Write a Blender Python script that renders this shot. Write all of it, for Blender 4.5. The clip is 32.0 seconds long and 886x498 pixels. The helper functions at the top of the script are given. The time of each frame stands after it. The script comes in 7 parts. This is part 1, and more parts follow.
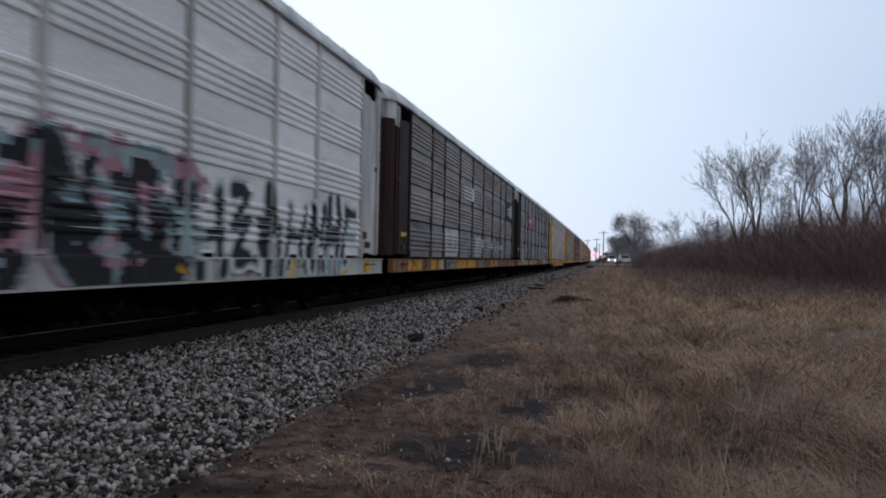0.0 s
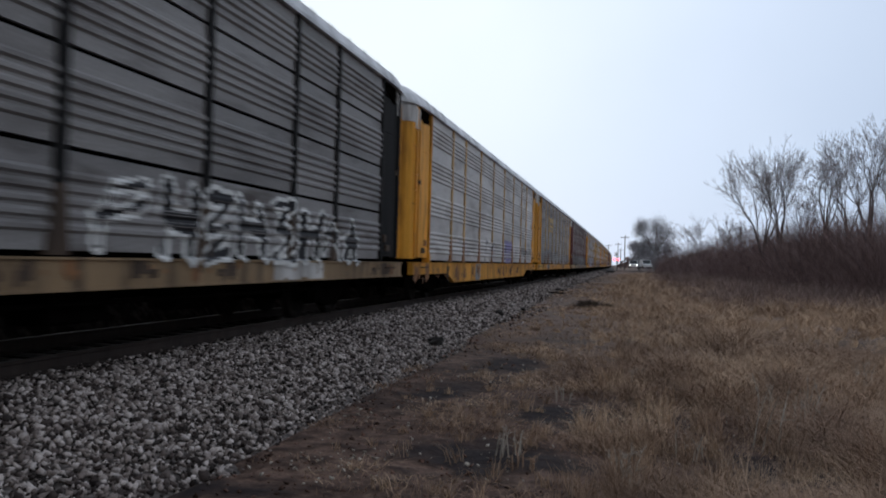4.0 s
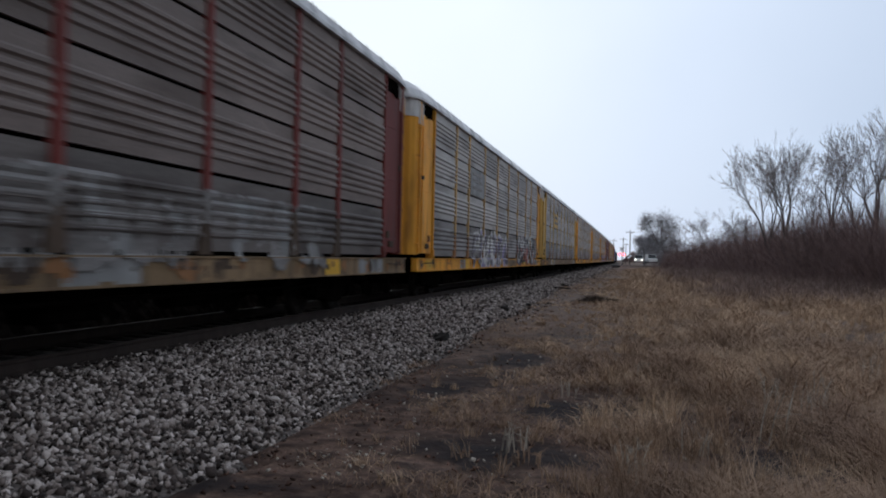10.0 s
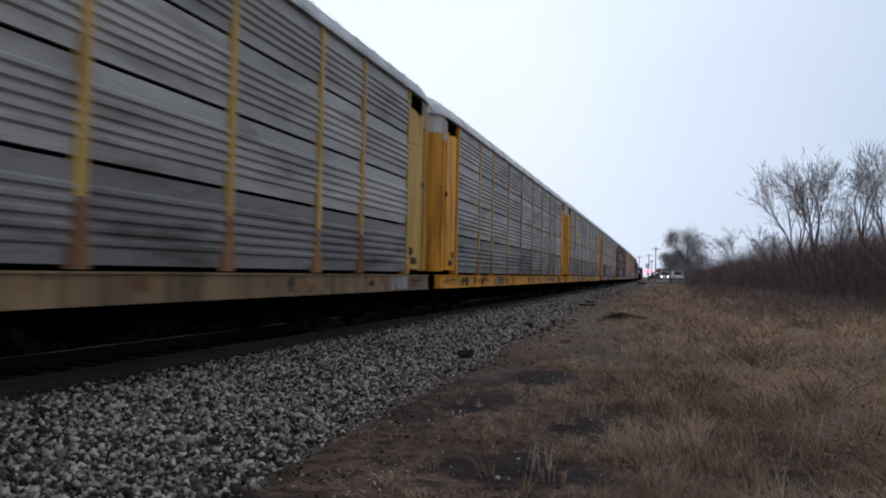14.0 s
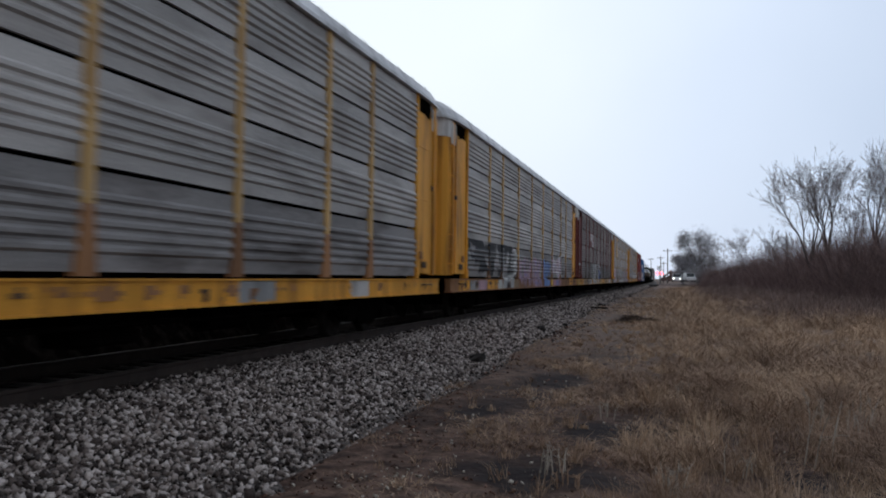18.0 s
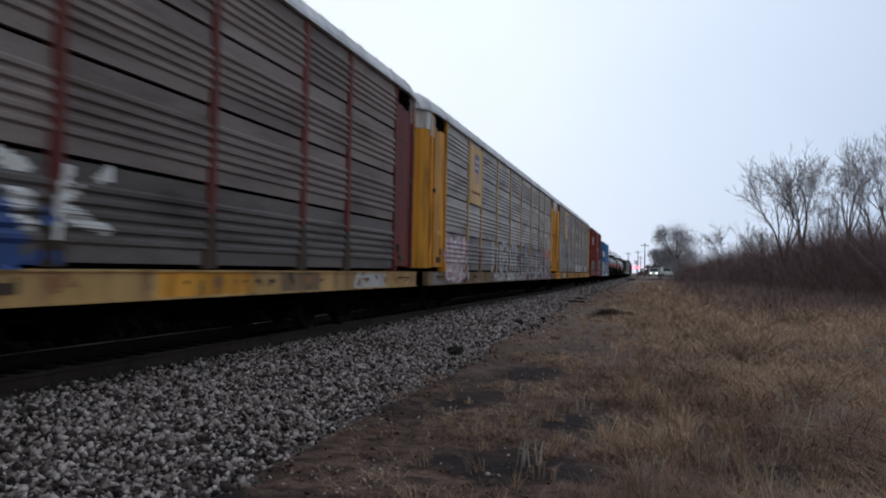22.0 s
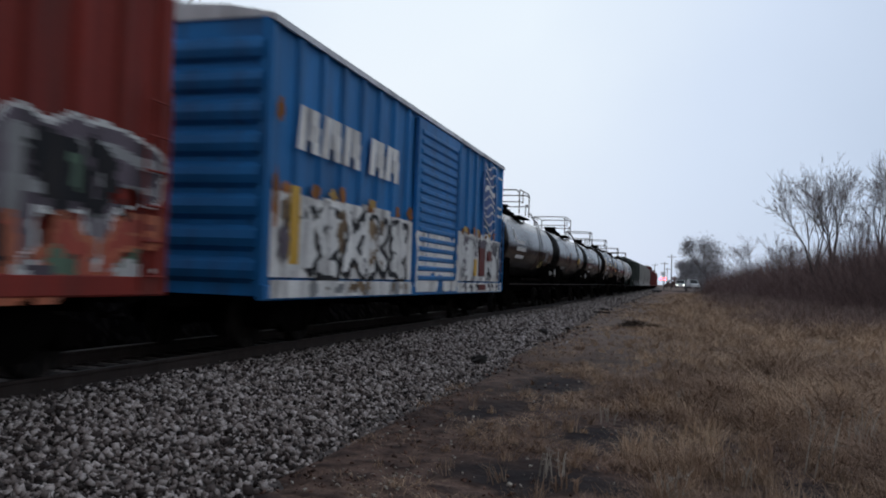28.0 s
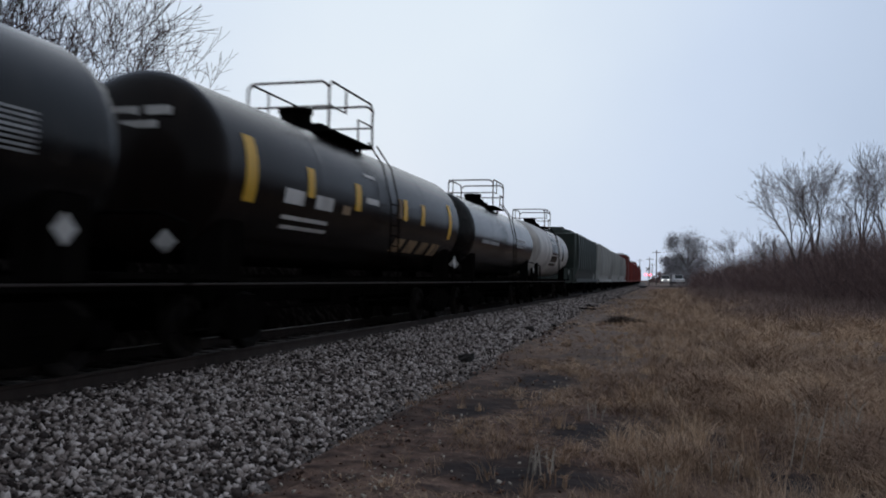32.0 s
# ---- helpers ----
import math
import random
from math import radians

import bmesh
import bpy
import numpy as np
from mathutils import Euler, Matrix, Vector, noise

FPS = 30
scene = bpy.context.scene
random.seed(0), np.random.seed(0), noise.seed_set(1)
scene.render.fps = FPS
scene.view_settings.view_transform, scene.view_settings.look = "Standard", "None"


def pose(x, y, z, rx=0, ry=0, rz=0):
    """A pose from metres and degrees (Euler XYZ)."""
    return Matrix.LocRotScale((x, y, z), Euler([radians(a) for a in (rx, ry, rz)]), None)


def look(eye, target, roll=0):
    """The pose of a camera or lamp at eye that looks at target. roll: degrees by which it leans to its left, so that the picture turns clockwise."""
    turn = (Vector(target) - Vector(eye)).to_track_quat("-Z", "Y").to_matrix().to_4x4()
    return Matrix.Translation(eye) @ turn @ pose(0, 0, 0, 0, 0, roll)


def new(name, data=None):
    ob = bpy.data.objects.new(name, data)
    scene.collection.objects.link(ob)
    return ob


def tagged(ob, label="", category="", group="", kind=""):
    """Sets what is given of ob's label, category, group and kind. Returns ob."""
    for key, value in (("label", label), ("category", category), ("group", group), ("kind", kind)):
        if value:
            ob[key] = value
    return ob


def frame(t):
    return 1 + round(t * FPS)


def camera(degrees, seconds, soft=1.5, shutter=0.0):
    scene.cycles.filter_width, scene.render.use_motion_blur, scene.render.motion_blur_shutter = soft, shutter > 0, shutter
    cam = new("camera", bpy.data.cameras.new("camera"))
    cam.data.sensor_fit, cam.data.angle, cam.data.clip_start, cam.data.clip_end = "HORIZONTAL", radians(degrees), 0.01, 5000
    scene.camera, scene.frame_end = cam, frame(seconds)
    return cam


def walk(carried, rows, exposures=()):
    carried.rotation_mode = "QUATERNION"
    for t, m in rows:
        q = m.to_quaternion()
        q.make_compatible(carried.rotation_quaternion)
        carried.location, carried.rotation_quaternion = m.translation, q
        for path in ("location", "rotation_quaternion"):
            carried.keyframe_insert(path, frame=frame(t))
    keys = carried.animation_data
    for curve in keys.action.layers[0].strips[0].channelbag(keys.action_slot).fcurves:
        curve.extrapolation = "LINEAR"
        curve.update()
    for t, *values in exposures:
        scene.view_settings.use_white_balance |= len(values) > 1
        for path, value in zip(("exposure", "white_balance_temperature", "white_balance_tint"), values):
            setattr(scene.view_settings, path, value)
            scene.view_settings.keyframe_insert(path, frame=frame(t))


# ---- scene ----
# Camera: hand-held beside the track, 1.18 m above the rail head. Metres: x across the track, y along it, z up from the rail head.
EYE = (0.0, 0.0, 1.18)
# seconds, yaw, pitch, roll
TURNS = [
    (0, 11.69, 0.57, -1.15), (0.5, 12.08, 0.30, -1.48), (1, 12.31, -0.06, -1.66), (1.5, 12.60, 0.35, -1.66), (2, 12.33, 0.33, -1.83),
    (2.5, 12.43, 0.31, -1.85), (3, 12.72, 0.47, -1.56), (3.5, 13.06, 0.85, -1.49), (5.5, 13.13, 0.54, -1.61), (6, 13.08, 0.81, -1.60),
    (6.5, 12.90, 0.77, -1.93), (7, 12.96, 0.36, -1.86), (7.5, 12.81, 0.18, -1.74), (8, 12.86, 0.22, -1.78), (8.5, 12.77, 0.63, -1.92),
    (9, 12.96, 0.60, -1.56), (9.5, 13.30, 0.58, -1.29), (10, 13.47, 0.49, -1.26), (10.5, 13.26, 0.28, -0.67), (11, 13.43, 0.11, -0.82),
    (11.5, 14.37, 0.34, -1.14), (12, 13.62, -0.20, -1.11), (12.5, 11.69, 0.06, -1.71), (13, 12.62, 0.09, -3.10), (13.5, 14.40, 1.60, -1.75), (15.5, 16.19, 1.36, -1.35), (16, 14.11, 0.87, -2.90),
    (16.5, 13.94, 0.92, -2.81), (17, 14.16, 1.15, -1.83), (17.5, 14.60, 1.20, -0.25), (18, 15.95, 1.89, -0.75), (18.5, 15.31, 1.92, -1.08),
    (19, 14.86, 1.33, -1.12), (19.5, 14.92, 1.26, -0.73), (20, 14.74, 1.46, -1.11), (20.5, 14.55, 1.79, -0.91), (21, 14.62, 1.79, -0.87),
    (21.5, 14.50, 1.80, -0.87), (22, 14.45, 1.42, -1.13), (22.5, 15.05, 1.22, -0.79), (23, 14.53, 1.70, -1.59), (23.5, 13.94, 1.78, -1.53),
    (24, 14.30, 1.54, -1.51), (24.5, 14.64, 1.67, -1.35), (25, 14.57, 1.84, -1.69), (25.5, 14.35, 2.10, -1.92), (27.5, 16.12, 2.22, -1.88),
    (28, 16.18, 1.95, -2.05), (28.5, 16.26, 1.71, -2.07), (29, 16.25, 1.43, -2.15), (29.5, 16.15, 1.89, -2.38), (30, 15.58, 1.63, -2.86),
    (30.5, 15.48, 1.33, -2.71), (31, 15.35, 1.30, -2.08), (31.5, 14.72, 1.82, -1.73), (32, 15.21, 1.90, -1.15),
]
cam = camera(56.8, 32.0, soft=1.9, shutter=0.4)
walk(cam, [(t, pose(*EYE, 90 + p, r, y)) for t, y, p, r in TURNS],
     exposures=[(0, 0.14, 6380, 10), (9, 0.12, 6450, 10), (25, 0.10, 6450, 10), (28, -0.02, 6380, 10), (32, -0.14, 6280, 10)])

# ---- light: overcast dusk, the last glow ahead of the camera and to its left ----
world = bpy.data.worlds.new("dusk_sky")
scene.world = world
world.use_nodes = True
wn, wl = world.node_tree.nodes, world.node_tree.links
sky = wn.new("ShaderNodeTexSky")
sky.sky_type, sky.sun_disc = "NISHITA", False
sky.sun_elevation, sky.sun_rotation = radians(3.0), radians(-25.0)
geo = wn.new("ShaderNodeTexCoord")
dot = wn.new("ShaderNodeVectorMath")
dot.operation = "DOT_PRODUCT"
dot.inputs[1].default_value = Vector((-0.30, 0.90, 0.32)).normalized()
wl.new(geo.outputs["Generated"], dot.inputs[0])
glow = wn.new("ShaderNodeValToRGB")
glow.color_ramp.elements[0].position, glow.color_ramp.elements[0].color = 0.0, (0.36, 0.39, 0.44, 1)
glow.color_ramp.elements[1].position, glow.color_ramp.elements[1].color = 1.0, (0.86, 0.945, 1.02, 1)
for at, colour in ((0.45, (0.43, 0.48, 0.55, 1)), (0.72, (0.47, 0.54, 0.64, 1)), (0.85, (0.46, 0.55, 0.70, 1)), (0.91, (0.52, 0.62, 0.785, 1)), (0.96, (0.69, 0.79, 0.95, 1))):
    e = glow.color_ramp.elements.new(at)
    e.color = colour
half = wn.new("ShaderNodeMath")
half.operation = "MULTIPLY_ADD"
half.inputs[1].default_value, half.inputs[2].default_value = 0.5, 0.5
wl.new(dot.outputs["Value"], half.inputs[0])
cloud = wn.new("ShaderNodeTexNoise")
cloud.inputs["Scale"].default_value, cloud.inputs["Detail"].default_value = 2.2, 4.0
wl.new(geo.outputs["Generated"], cloud.inputs["Vector"])
soft = wn.new("ShaderNodeMath")
soft.operation = "MULTIPLY_ADD"
soft.inputs[1].default_value = 0.05
wl.new(cloud.outputs["Fac"], soft.inputs[0])
wl.new(half.outputs[0], soft.inputs[2])
less = wn.new("ShaderNodeMath")
less.operation = "SUBTRACT"
less.inputs[1].default_value = 0.025
wl.new(soft.outputs[0], less.inputs[0])
wl.new(less.outputs[0], glow.inputs["Fac"])
bright = wn.new("ShaderNodeMix")
bright.data_type, bright.blend_type = "RGBA", "MULTIPLY"
bright.inputs["Factor"].default_value = 1.0
bright.inputs[7].default_value = (10.0, 10.0, 10.0, 1)
wl.new(glow.outputs["Color"], bright.inputs[6])
veil = wn.new("ShaderNodeMix")
veil.data_type = "RGBA"
veil.inputs["Factor"].default_value = 0.96
wl.new(sky.outputs["Color"], veil.inputs[6])
wl.new(bright.outputs[2], veil.inputs[7])
wn["Background"].inputs["Strength"].default_value = 0.1
wl.new(veil.outputs[2], wn["Background"].inputs["Color"])
sun = new("sun", bpy.data.lights.new("sun", "SUN"))
sun.data.energy, sun.data.angle, sun.data.color = 0.12, radians(40), (1.0, 0.95, 0.9)
sun.matrix_world = look((-30, 90, 32), (0, 0, 0))


# ---- materials ----
def surface(name, base, rough=0.7, metal=0.0, vary=0.25, scale=2.0, grime=(0.05, 0.04, 0.035), dirty=0.35, streak=0.2, bump=0.15, fine=60.0, piece=0.12, island=False, gloss=0.5, along=1.0, grain=0.10):
    """A weathered surface: blotches, vertical streaks of grime, fine relief."""
    m = bpy.data.materials.new(name)
    m.use_nodes = True
    n, l = m.node_tree.nodes, m.node_tree.links
    b = n["Principled BSDF"]
    b.inputs["Roughness"].default_value, b.inputs["Metallic"].default_value = rough, metal
    b.inputs["Specular IOR Level"].default_value = gloss
    tc, info, off = n.new("ShaderNodeTexCoord"), n.new("ShaderNodeObjectInfo"), n.new("ShaderNodeVectorMath")
    off.operation = "MULTIPLY_ADD"
    mul = n.new("ShaderNodeMath")
    mul.operation = "MULTIPLY"
    mul.inputs[1].default_value = 37.0
    l.new(info.outputs["Random"], mul.inputs[0])
    off.inputs[1].default_value = (1, 1, 1)
    l.new(tc.outputs["Object"], off.inputs[0])
    l.new(mul.outputs[0], off.inputs[2])
    stretch = n.new("ShaderNodeMapping")
    stretch.inputs["Scale"].default_value = (1, along, streak)
    l.new(off.outputs[0], stretch.inputs["Vector"])
    big, small = n.new("ShaderNodeTexNoise"), n.new("ShaderNodeTexNoise")
    big.inputs["Scale"].default_value, big.inputs["Detail"].default_value = scale, 6.0
    small.inputs["Scale"].default_value, small.inputs["Detail"].default_value = fine, 3.0
    l.new(stretch.outputs[0], big.inputs["Vector"])
    l.new(off.outputs[0], small.inputs["Vector"])
    ramp = n.new("ShaderNodeValToRGB")
    lo, hi = (tuple(c * k for c in base) + (1,) for k in (1 - vary, 1 + vary))
    ramp.color_ramp.elements[0].position, ramp.color_ramp.elements[0].color = 0.3, lo
    ramp.color_ramp.elements[1].position, ramp.color_ramp.elements[1].color = 0.7, hi
    l.new(small.outputs["Fac"] if vary > 0.5 else big.outputs["Fac"], ramp.inputs["Fac"])
    stain = n.new("ShaderNodeMapRange")
    stain.inputs["From Min"].default_value, stain.inputs["From Max"].default_value = 0.48, 0.78
    stain.inputs["To Max"].default_value = dirty * 1.6
    spots = n.new("ShaderNodeTexNoise")
    spots.inputs["Scale"].default_value, spots.inputs["Detail"].default_value = scale * 2.7, 8.0
    l.new(stretch.outputs[0], spots.inputs["Vector"])
    l.new(spots.outputs["Fac"], stain.inputs["Value"])
    mix = n.new("ShaderNodeMix")
    mix.data_type = "RGBA"
    mix.inputs[7].default_value = (*grime, 1)
    l.new(stain.outputs[0], mix.inputs["Factor"])
    l.new(ramp.outputs["Color"], mix.inputs[6])
    tone = n.new("ShaderNodeMapRange")
    tone.inputs["To Min"].default_value, tone.inputs["To Max"].default_value = 1 - piece, 1 + piece
    if island:
        g = n.new("ShaderNodeNewGeometry")
        l.new(g.outputs["Random Per Island"], tone.inputs["Value"])
    else:
        l.new(info.outputs["Random"], tone.inputs["Value"])
    speck, both = n.new("ShaderNodeMapRange"), n.new("ShaderNodeMath")
    speck.inputs["From Min"].default_value, speck.inputs["From Max"].default_value = 0.3, 0.7
    speck.inputs["To Min"].default_value, speck.inputs["To Max"].default_value = 1 - grain, 1 + grain
    both.operation = "MULTIPLY"
    l.new(small.outputs["Fac"], speck.inputs["Value"])
    l.new(tone.outputs[0], both.inputs[0])
    l.new(speck.outputs[0], both.inputs[1])
    lit = n.new("ShaderNodeVectorMath")
    lit.operation = "SCALE"
    l.new(mix.outputs[2], lit.inputs[0])
    l.new(both.outputs[0], lit.inputs["Scale"])
    l.new(lit.outputs[0], b.inputs["Base Color"])
    if bump:
        bp = n.new("ShaderNodeBump")
        bp.inputs["Strength"].default_value, bp.inputs["Distance"].default_value = bump, 0.01
        l.new(small.outputs["Fac"], bp.inputs["Height"])
        l.new(bp.outputs["Normal"], b.inputs["Normal"])
    return m


def glowing(name, colour, power):
    m = bpy.data.materials.new(name)
    m.use_nodes = True
    b = m.node_tree.nodes["Principled BSDF"]
    b.inputs["Base Color"].default_value = (*colour, 1)
    b.inputs["Emission Color"].default_value, b.inputs["Emission Strength"].default_value = (*colour, 1), power
    return m


STEEL = surface("galvanised_steel", (0.415, 0.39, 0.37), 0.55, 0.12, 0.26, 0.9, grime=(0.10, 0.075, 0.06), dirty=0.5, fine=34, grain=0.28, piece=0.1, streak=1.1, along=0.22)
GREY_BROWN = surface("brown_grey_weathered_steel", (0.29, 0.262, 0.242), 0.6, 0.1, 0.26, 0.9, grime=(0.10, 0.07, 0.06), dirty=0.5, fine=34, grain=0.28, piece=0.1, streak=1.1, along=0.22)
STEEL_PALE = surface("pale_galvanised_steel", (0.57, 0.54, 0.52), 0.55, 0.1, 0.22, 0.9, grime=(0.14, 0.10, 0.08), dirty=0.45, fine=34, grain=0.28, piece=0.08, streak=1.1, along=0.22)
SHEET_WHITE = surface("whitened_sheet_steel", (0.88, 0.87, 0.86), 0.6, 0, 0.10, 0.9, grime=(0.30, 0.27, 0.26), dirty=0.2, fine=34, grain=0.28, piece=0.06, streak=1.1, along=0.22)
STEEL_BROWN = surface("rusty_brown_steel", (0.225, 0.18, 0.163), 0.7, 0.1, 0.25, 0.9, grime=(0.07, 0.045, 0.035), dirty=0.5, fine=34, grain=0.28, streak=1.1, along=0.22)
STEEL_DARK = surface("sooty_grey_steel", (0.255, 0.238, 0.23), 0.6, 0.15, 0.26, 0.9, grime=(0.07, 0.055, 0.05), dirty=0.5, fine=34, grain=0.28, streak=1.1, along=0.22)
ROOF_STEEL = surface("weathered_roof_steel", (0.66, 0.66, 0.67), 0.55, 0.15, 0.2, 0.6, dirty=0.4)
YELLOW = surface("faded_yellow_paint", (0.76, 0.35, 0.042), 0.6, 0, 0.25, 1.1, grime=(0.15, 0.055, 0.02), dirty=0.6, gloss=0.22)
FADED_POST = surface("sun_bleached_yellow_paint", (0.57, 0.355, 0.14), 0.65, 0, 0.28, 1.6, grime=(0.20, 0.11, 0.06), dirty=0.6, gloss=0.3)
PALE_YELLOW = surface("pale_yellow_paint", (0.62, 0.38, 0.10), 0.6, 0, 0.2, 1.1, grime=(0.13, 0.08, 0.04), dirty=0.45, gloss=0.25)
MAROON = surface("dull_red_brown_paint", (0.155, 0.032, 0.027), 0.65, 0, 0.25, 1.1, dirty=0.4, gloss=0.22)
DARK_BROWN = surface("dark_brown_paint", (0.034, 0.015, 0.014), 0.75, 0, 0.25, 1.1, gloss=0.25)
BLACK_PAINT = surface("dull_black_paint", (0.014, 0.013, 0.013), 0.8, 0, 0.3, 1.0, grime=(0.03, 0.024, 0.021), dirty=0.4, gloss=0.12)
WHITE_PAINT = surface("dirty_white_paint", (0.56, 0.54, 0.52), 0.6, 0, 0.2, 1.2, grime=(0.2, 0.16, 0.13), dirty=0.5)
BRIGHT = surface("bright_yellow_marking", (0.75, 0.42, 0.02), 0.5, 0, 0.12, 2, dirty=0.25)
TAN = surface("grimy_tan_paint", (0.27, 0.18, 0.10), 0.65, 0, 0.3, 1.3, grime=(0.06, 0.04, 0.03), dirty=0.65, gloss=0.25)
GREY_PATCH = surface("grey_patch_paint", (0.30, 0.30, 0.30), 0.65, 0, 0.25, 1.3, dirty=0.5)
# Gear and wheels darker than real paint: the under-car shade is in the colour.
UNDER = surface("shade_blackened_running_gear", (0.0045, 0.004, 0.0036), 0.95, 0.0, 0.4, 3.0, grime=(0.007, 0.0055, 0.005), gloss=0.0)
TREAD = surface("shade_darkened_worn_wheel_steel", (0.014, 0.012, 0.011), 0.85, 0.0, 0.3, 4.0, gloss=0.08)
BLUE = surface("faded_blue_paint", (0.022, 0.185, 0.47), 0.55, 0, 0.22, 1.0, grime=(0.05, 0.07, 0.11), dirty=0.35, gloss=0.25)
RED_CAR = surface("faded_oxide_red_paint", (0.245, 0.034, 0.024), 0.65, 0, 0.25, 1.0, dirty=0.4, gloss=0.22)
TANK_BLACK = surface("sooty_black_tank_paint", (0.004, 0.004, 0.0043), 0.24, 0, 0.4, 1.3, grime=(0.022, 0.019, 0.018), dirty=0.5, bump=0.05, gloss=0.22, streak=0.6)
TANK_BROWN = surface("brownish_black_tank_paint", (0.008, 0.0055, 0.0048), 0.26, 0, 0.3, 0.9, grime=(0.022, 0.016, 0.013), dirty=0.4, bump=0.03, gloss=0.10)
TANK_WHITE = surface("stained_white_tank_paint", (0.52, 0.49, 0.46), 0.5, 0, 0.2, 0.9, grime=(0.10, 0.08, 0.07), dirty=0.6, bump=0.05)
GREEN_CAR = surface("dark_green_paint", (0.035, 0.048, 0.042), 0.6, 0, 0.25, 0.8)
GREY_CAR = surface("light_grey_hopper_paint", (0.40, 0.40, 0.38), 0.6, 0, 0.2, 0.7)
PINK = surface("pink_spray_paint", (0.42, 0.20, 0.25), 0.6, 0, 0.2, 2)
TEAL = surface("pale_teal_spray_paint", (0.26, 0.36, 0.38), 0.6, 0, 0.2, 2)
PURPLE = surface("lilac_spray_paint", (0.27, 0.23, 0.45), 0.6, 0, 0.2, 2)
SPRAY_BLACK = surface("black_spray_paint", (0.016, 0.016, 0.019), 0.7, 0, 0.3, 2, gloss=0.25)
SPRAY_WHITE = surface("white_spray_paint", (0.70, 0.69, 0.67), 0.6, 0, 0.15, 2, dirty=0.3)
SPRAY_GREEN = surface("green_spray_paint", (0.10, 0.17, 0.11), 0.6, 0, 0.25, 2)
SPRAY_RED = surface("red_spray_paint", (0.42, 0.07, 0.04), 0.6, 0, 0.25, 2)
SPRAY_PINKISH = surface("washed_pink_spray_paint", (0.48, 0.30, 0.36), 0.6, 0, 0.2, 2, dirty=0.4)
SIGN_RED = surface("red_sign_paint", (0.40, 0.028, 0.030), 0.55, 0, 0.15, 1)
SIGN_BLUE = surface("faded_blue_sign_paint", (0.12, 0.13, 0.33), 0.55, 0, 0.2, 2)
SIGN_YELLOW = surface("bleached_yellow_sign_paint", (0.72, 0.46, 0.19), 0.6, 0, 0.15, 1.2, grime=(0.3, 0.18, 0.09), dirty=0.35, gloss=0.3)
SIGN_ROSE = surface("faded_red_sign_paint", (0.56, 0.34, 0.26), 0.55, 0, 0.2, 2)
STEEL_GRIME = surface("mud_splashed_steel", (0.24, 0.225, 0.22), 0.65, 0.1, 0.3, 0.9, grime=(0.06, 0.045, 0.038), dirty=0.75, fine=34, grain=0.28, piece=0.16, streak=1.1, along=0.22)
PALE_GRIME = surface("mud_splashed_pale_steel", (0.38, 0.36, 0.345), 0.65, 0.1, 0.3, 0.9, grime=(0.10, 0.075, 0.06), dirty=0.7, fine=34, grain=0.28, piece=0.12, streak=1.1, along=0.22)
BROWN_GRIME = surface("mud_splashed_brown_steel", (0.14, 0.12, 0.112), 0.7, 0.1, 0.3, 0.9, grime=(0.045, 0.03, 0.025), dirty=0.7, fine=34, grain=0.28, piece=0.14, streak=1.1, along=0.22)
FOOT_GRIME = surface("mud_caked_post_foot", (0.085, 0.06, 0.045), 0.85, 0, 0.4, 2.5, gloss=0.2)
WHITEWASH = surface("grimy_whitewash", (0.80, 0.78, 0.75), 0.7, 0, 0.22, 1.5, grime=(0.16, 0.13, 0.12), dirty=0.6, fine=18, piece=0.1)
RUST = surface("orange_brown_rust", (0.36, 0.15, 0.05), 0.9, 0, 0.45, 2.0, grime=(0.07, 0.035, 0.025), dirty=0.7, gloss=0.2)
TANK_YELLOW = surface("grimy_yellow_mark", (0.34, 0.25, 0.07), 0.6, 0, 0.3, 2.0, grime=(0.05, 0.04, 0.025), dirty=0.7)
RUST_DARK = surface("dark_rust_run", (0.12, 0.05, 0.024), 0.85, 0, 0.5, 2.0, grime=(0.02, 0.014, 0.012), dirty=0.8, gloss=0.2)
DUSKY = surface("dusky_violet_spray_paint", (0.11, 0.085, 0.105), 0.7, 0, 0.4, 1.8, grime=(0.03, 0.025, 0.03), dirty=0.6)
SKY_BLUE = surface("sky_blue_spray_paint", (0.13, 0.25, 0.55), 0.6, 0, 0.35, 1.6, grime=(0.06, 0.13, 0.36), dirty=0.5)
DEEP_BLUE = surface("deep_blue_spray_paint", (0.02, 0.07, 0.25), 0.6, 0, 0.3, 1.6)
RUSTY_SILL = surface("rust_washed_sill_paint", (0.30, 0.145, 0.065), 0.7, 0, 0.35, 1.2, grime=(0.09, 0.05, 0.035), dirty=0.6, gloss=0.25)
ORANGE = surface("orange_red_spray_paint", (0.52, 0.15, 0.07), 0.6, 0, 0.3, 1.6)
RAIL = surface("rusty_rail_steel", (0.030, 0.021, 0.018), 0.8, 0.0, 0.3, 3.0, gloss=0.25)
RAIL_TOP = surface("worn_rail_head", (0.06, 0.055, 0.05), 0.7, 0.3, 0.1, 3.0, dirty=0.3, gloss=0.3)
TIE = surface("creosoted_tie_wood", (0.018, 0.013, 0.011), 0.9, 0, 0.4, 4.0, gloss=0.2)
GRIT = surface("ballast_grit", (0.105, 0.088, 0.080), 0.95, 0, 0.75, 6.0, streak=1.0, bump=0.9, fine=17.0, gloss=0.2)
BARK = surface("bare_grey_bark", (0.15, 0.125, 0.118), 0.9, 0, 0.25, 3.0, gloss=0.2)
BARK_DARK = surface("wet_brown_bark", (0.065, 0.045, 0.042), 0.9, 0, 0.25, 3.0, gloss=0.15)
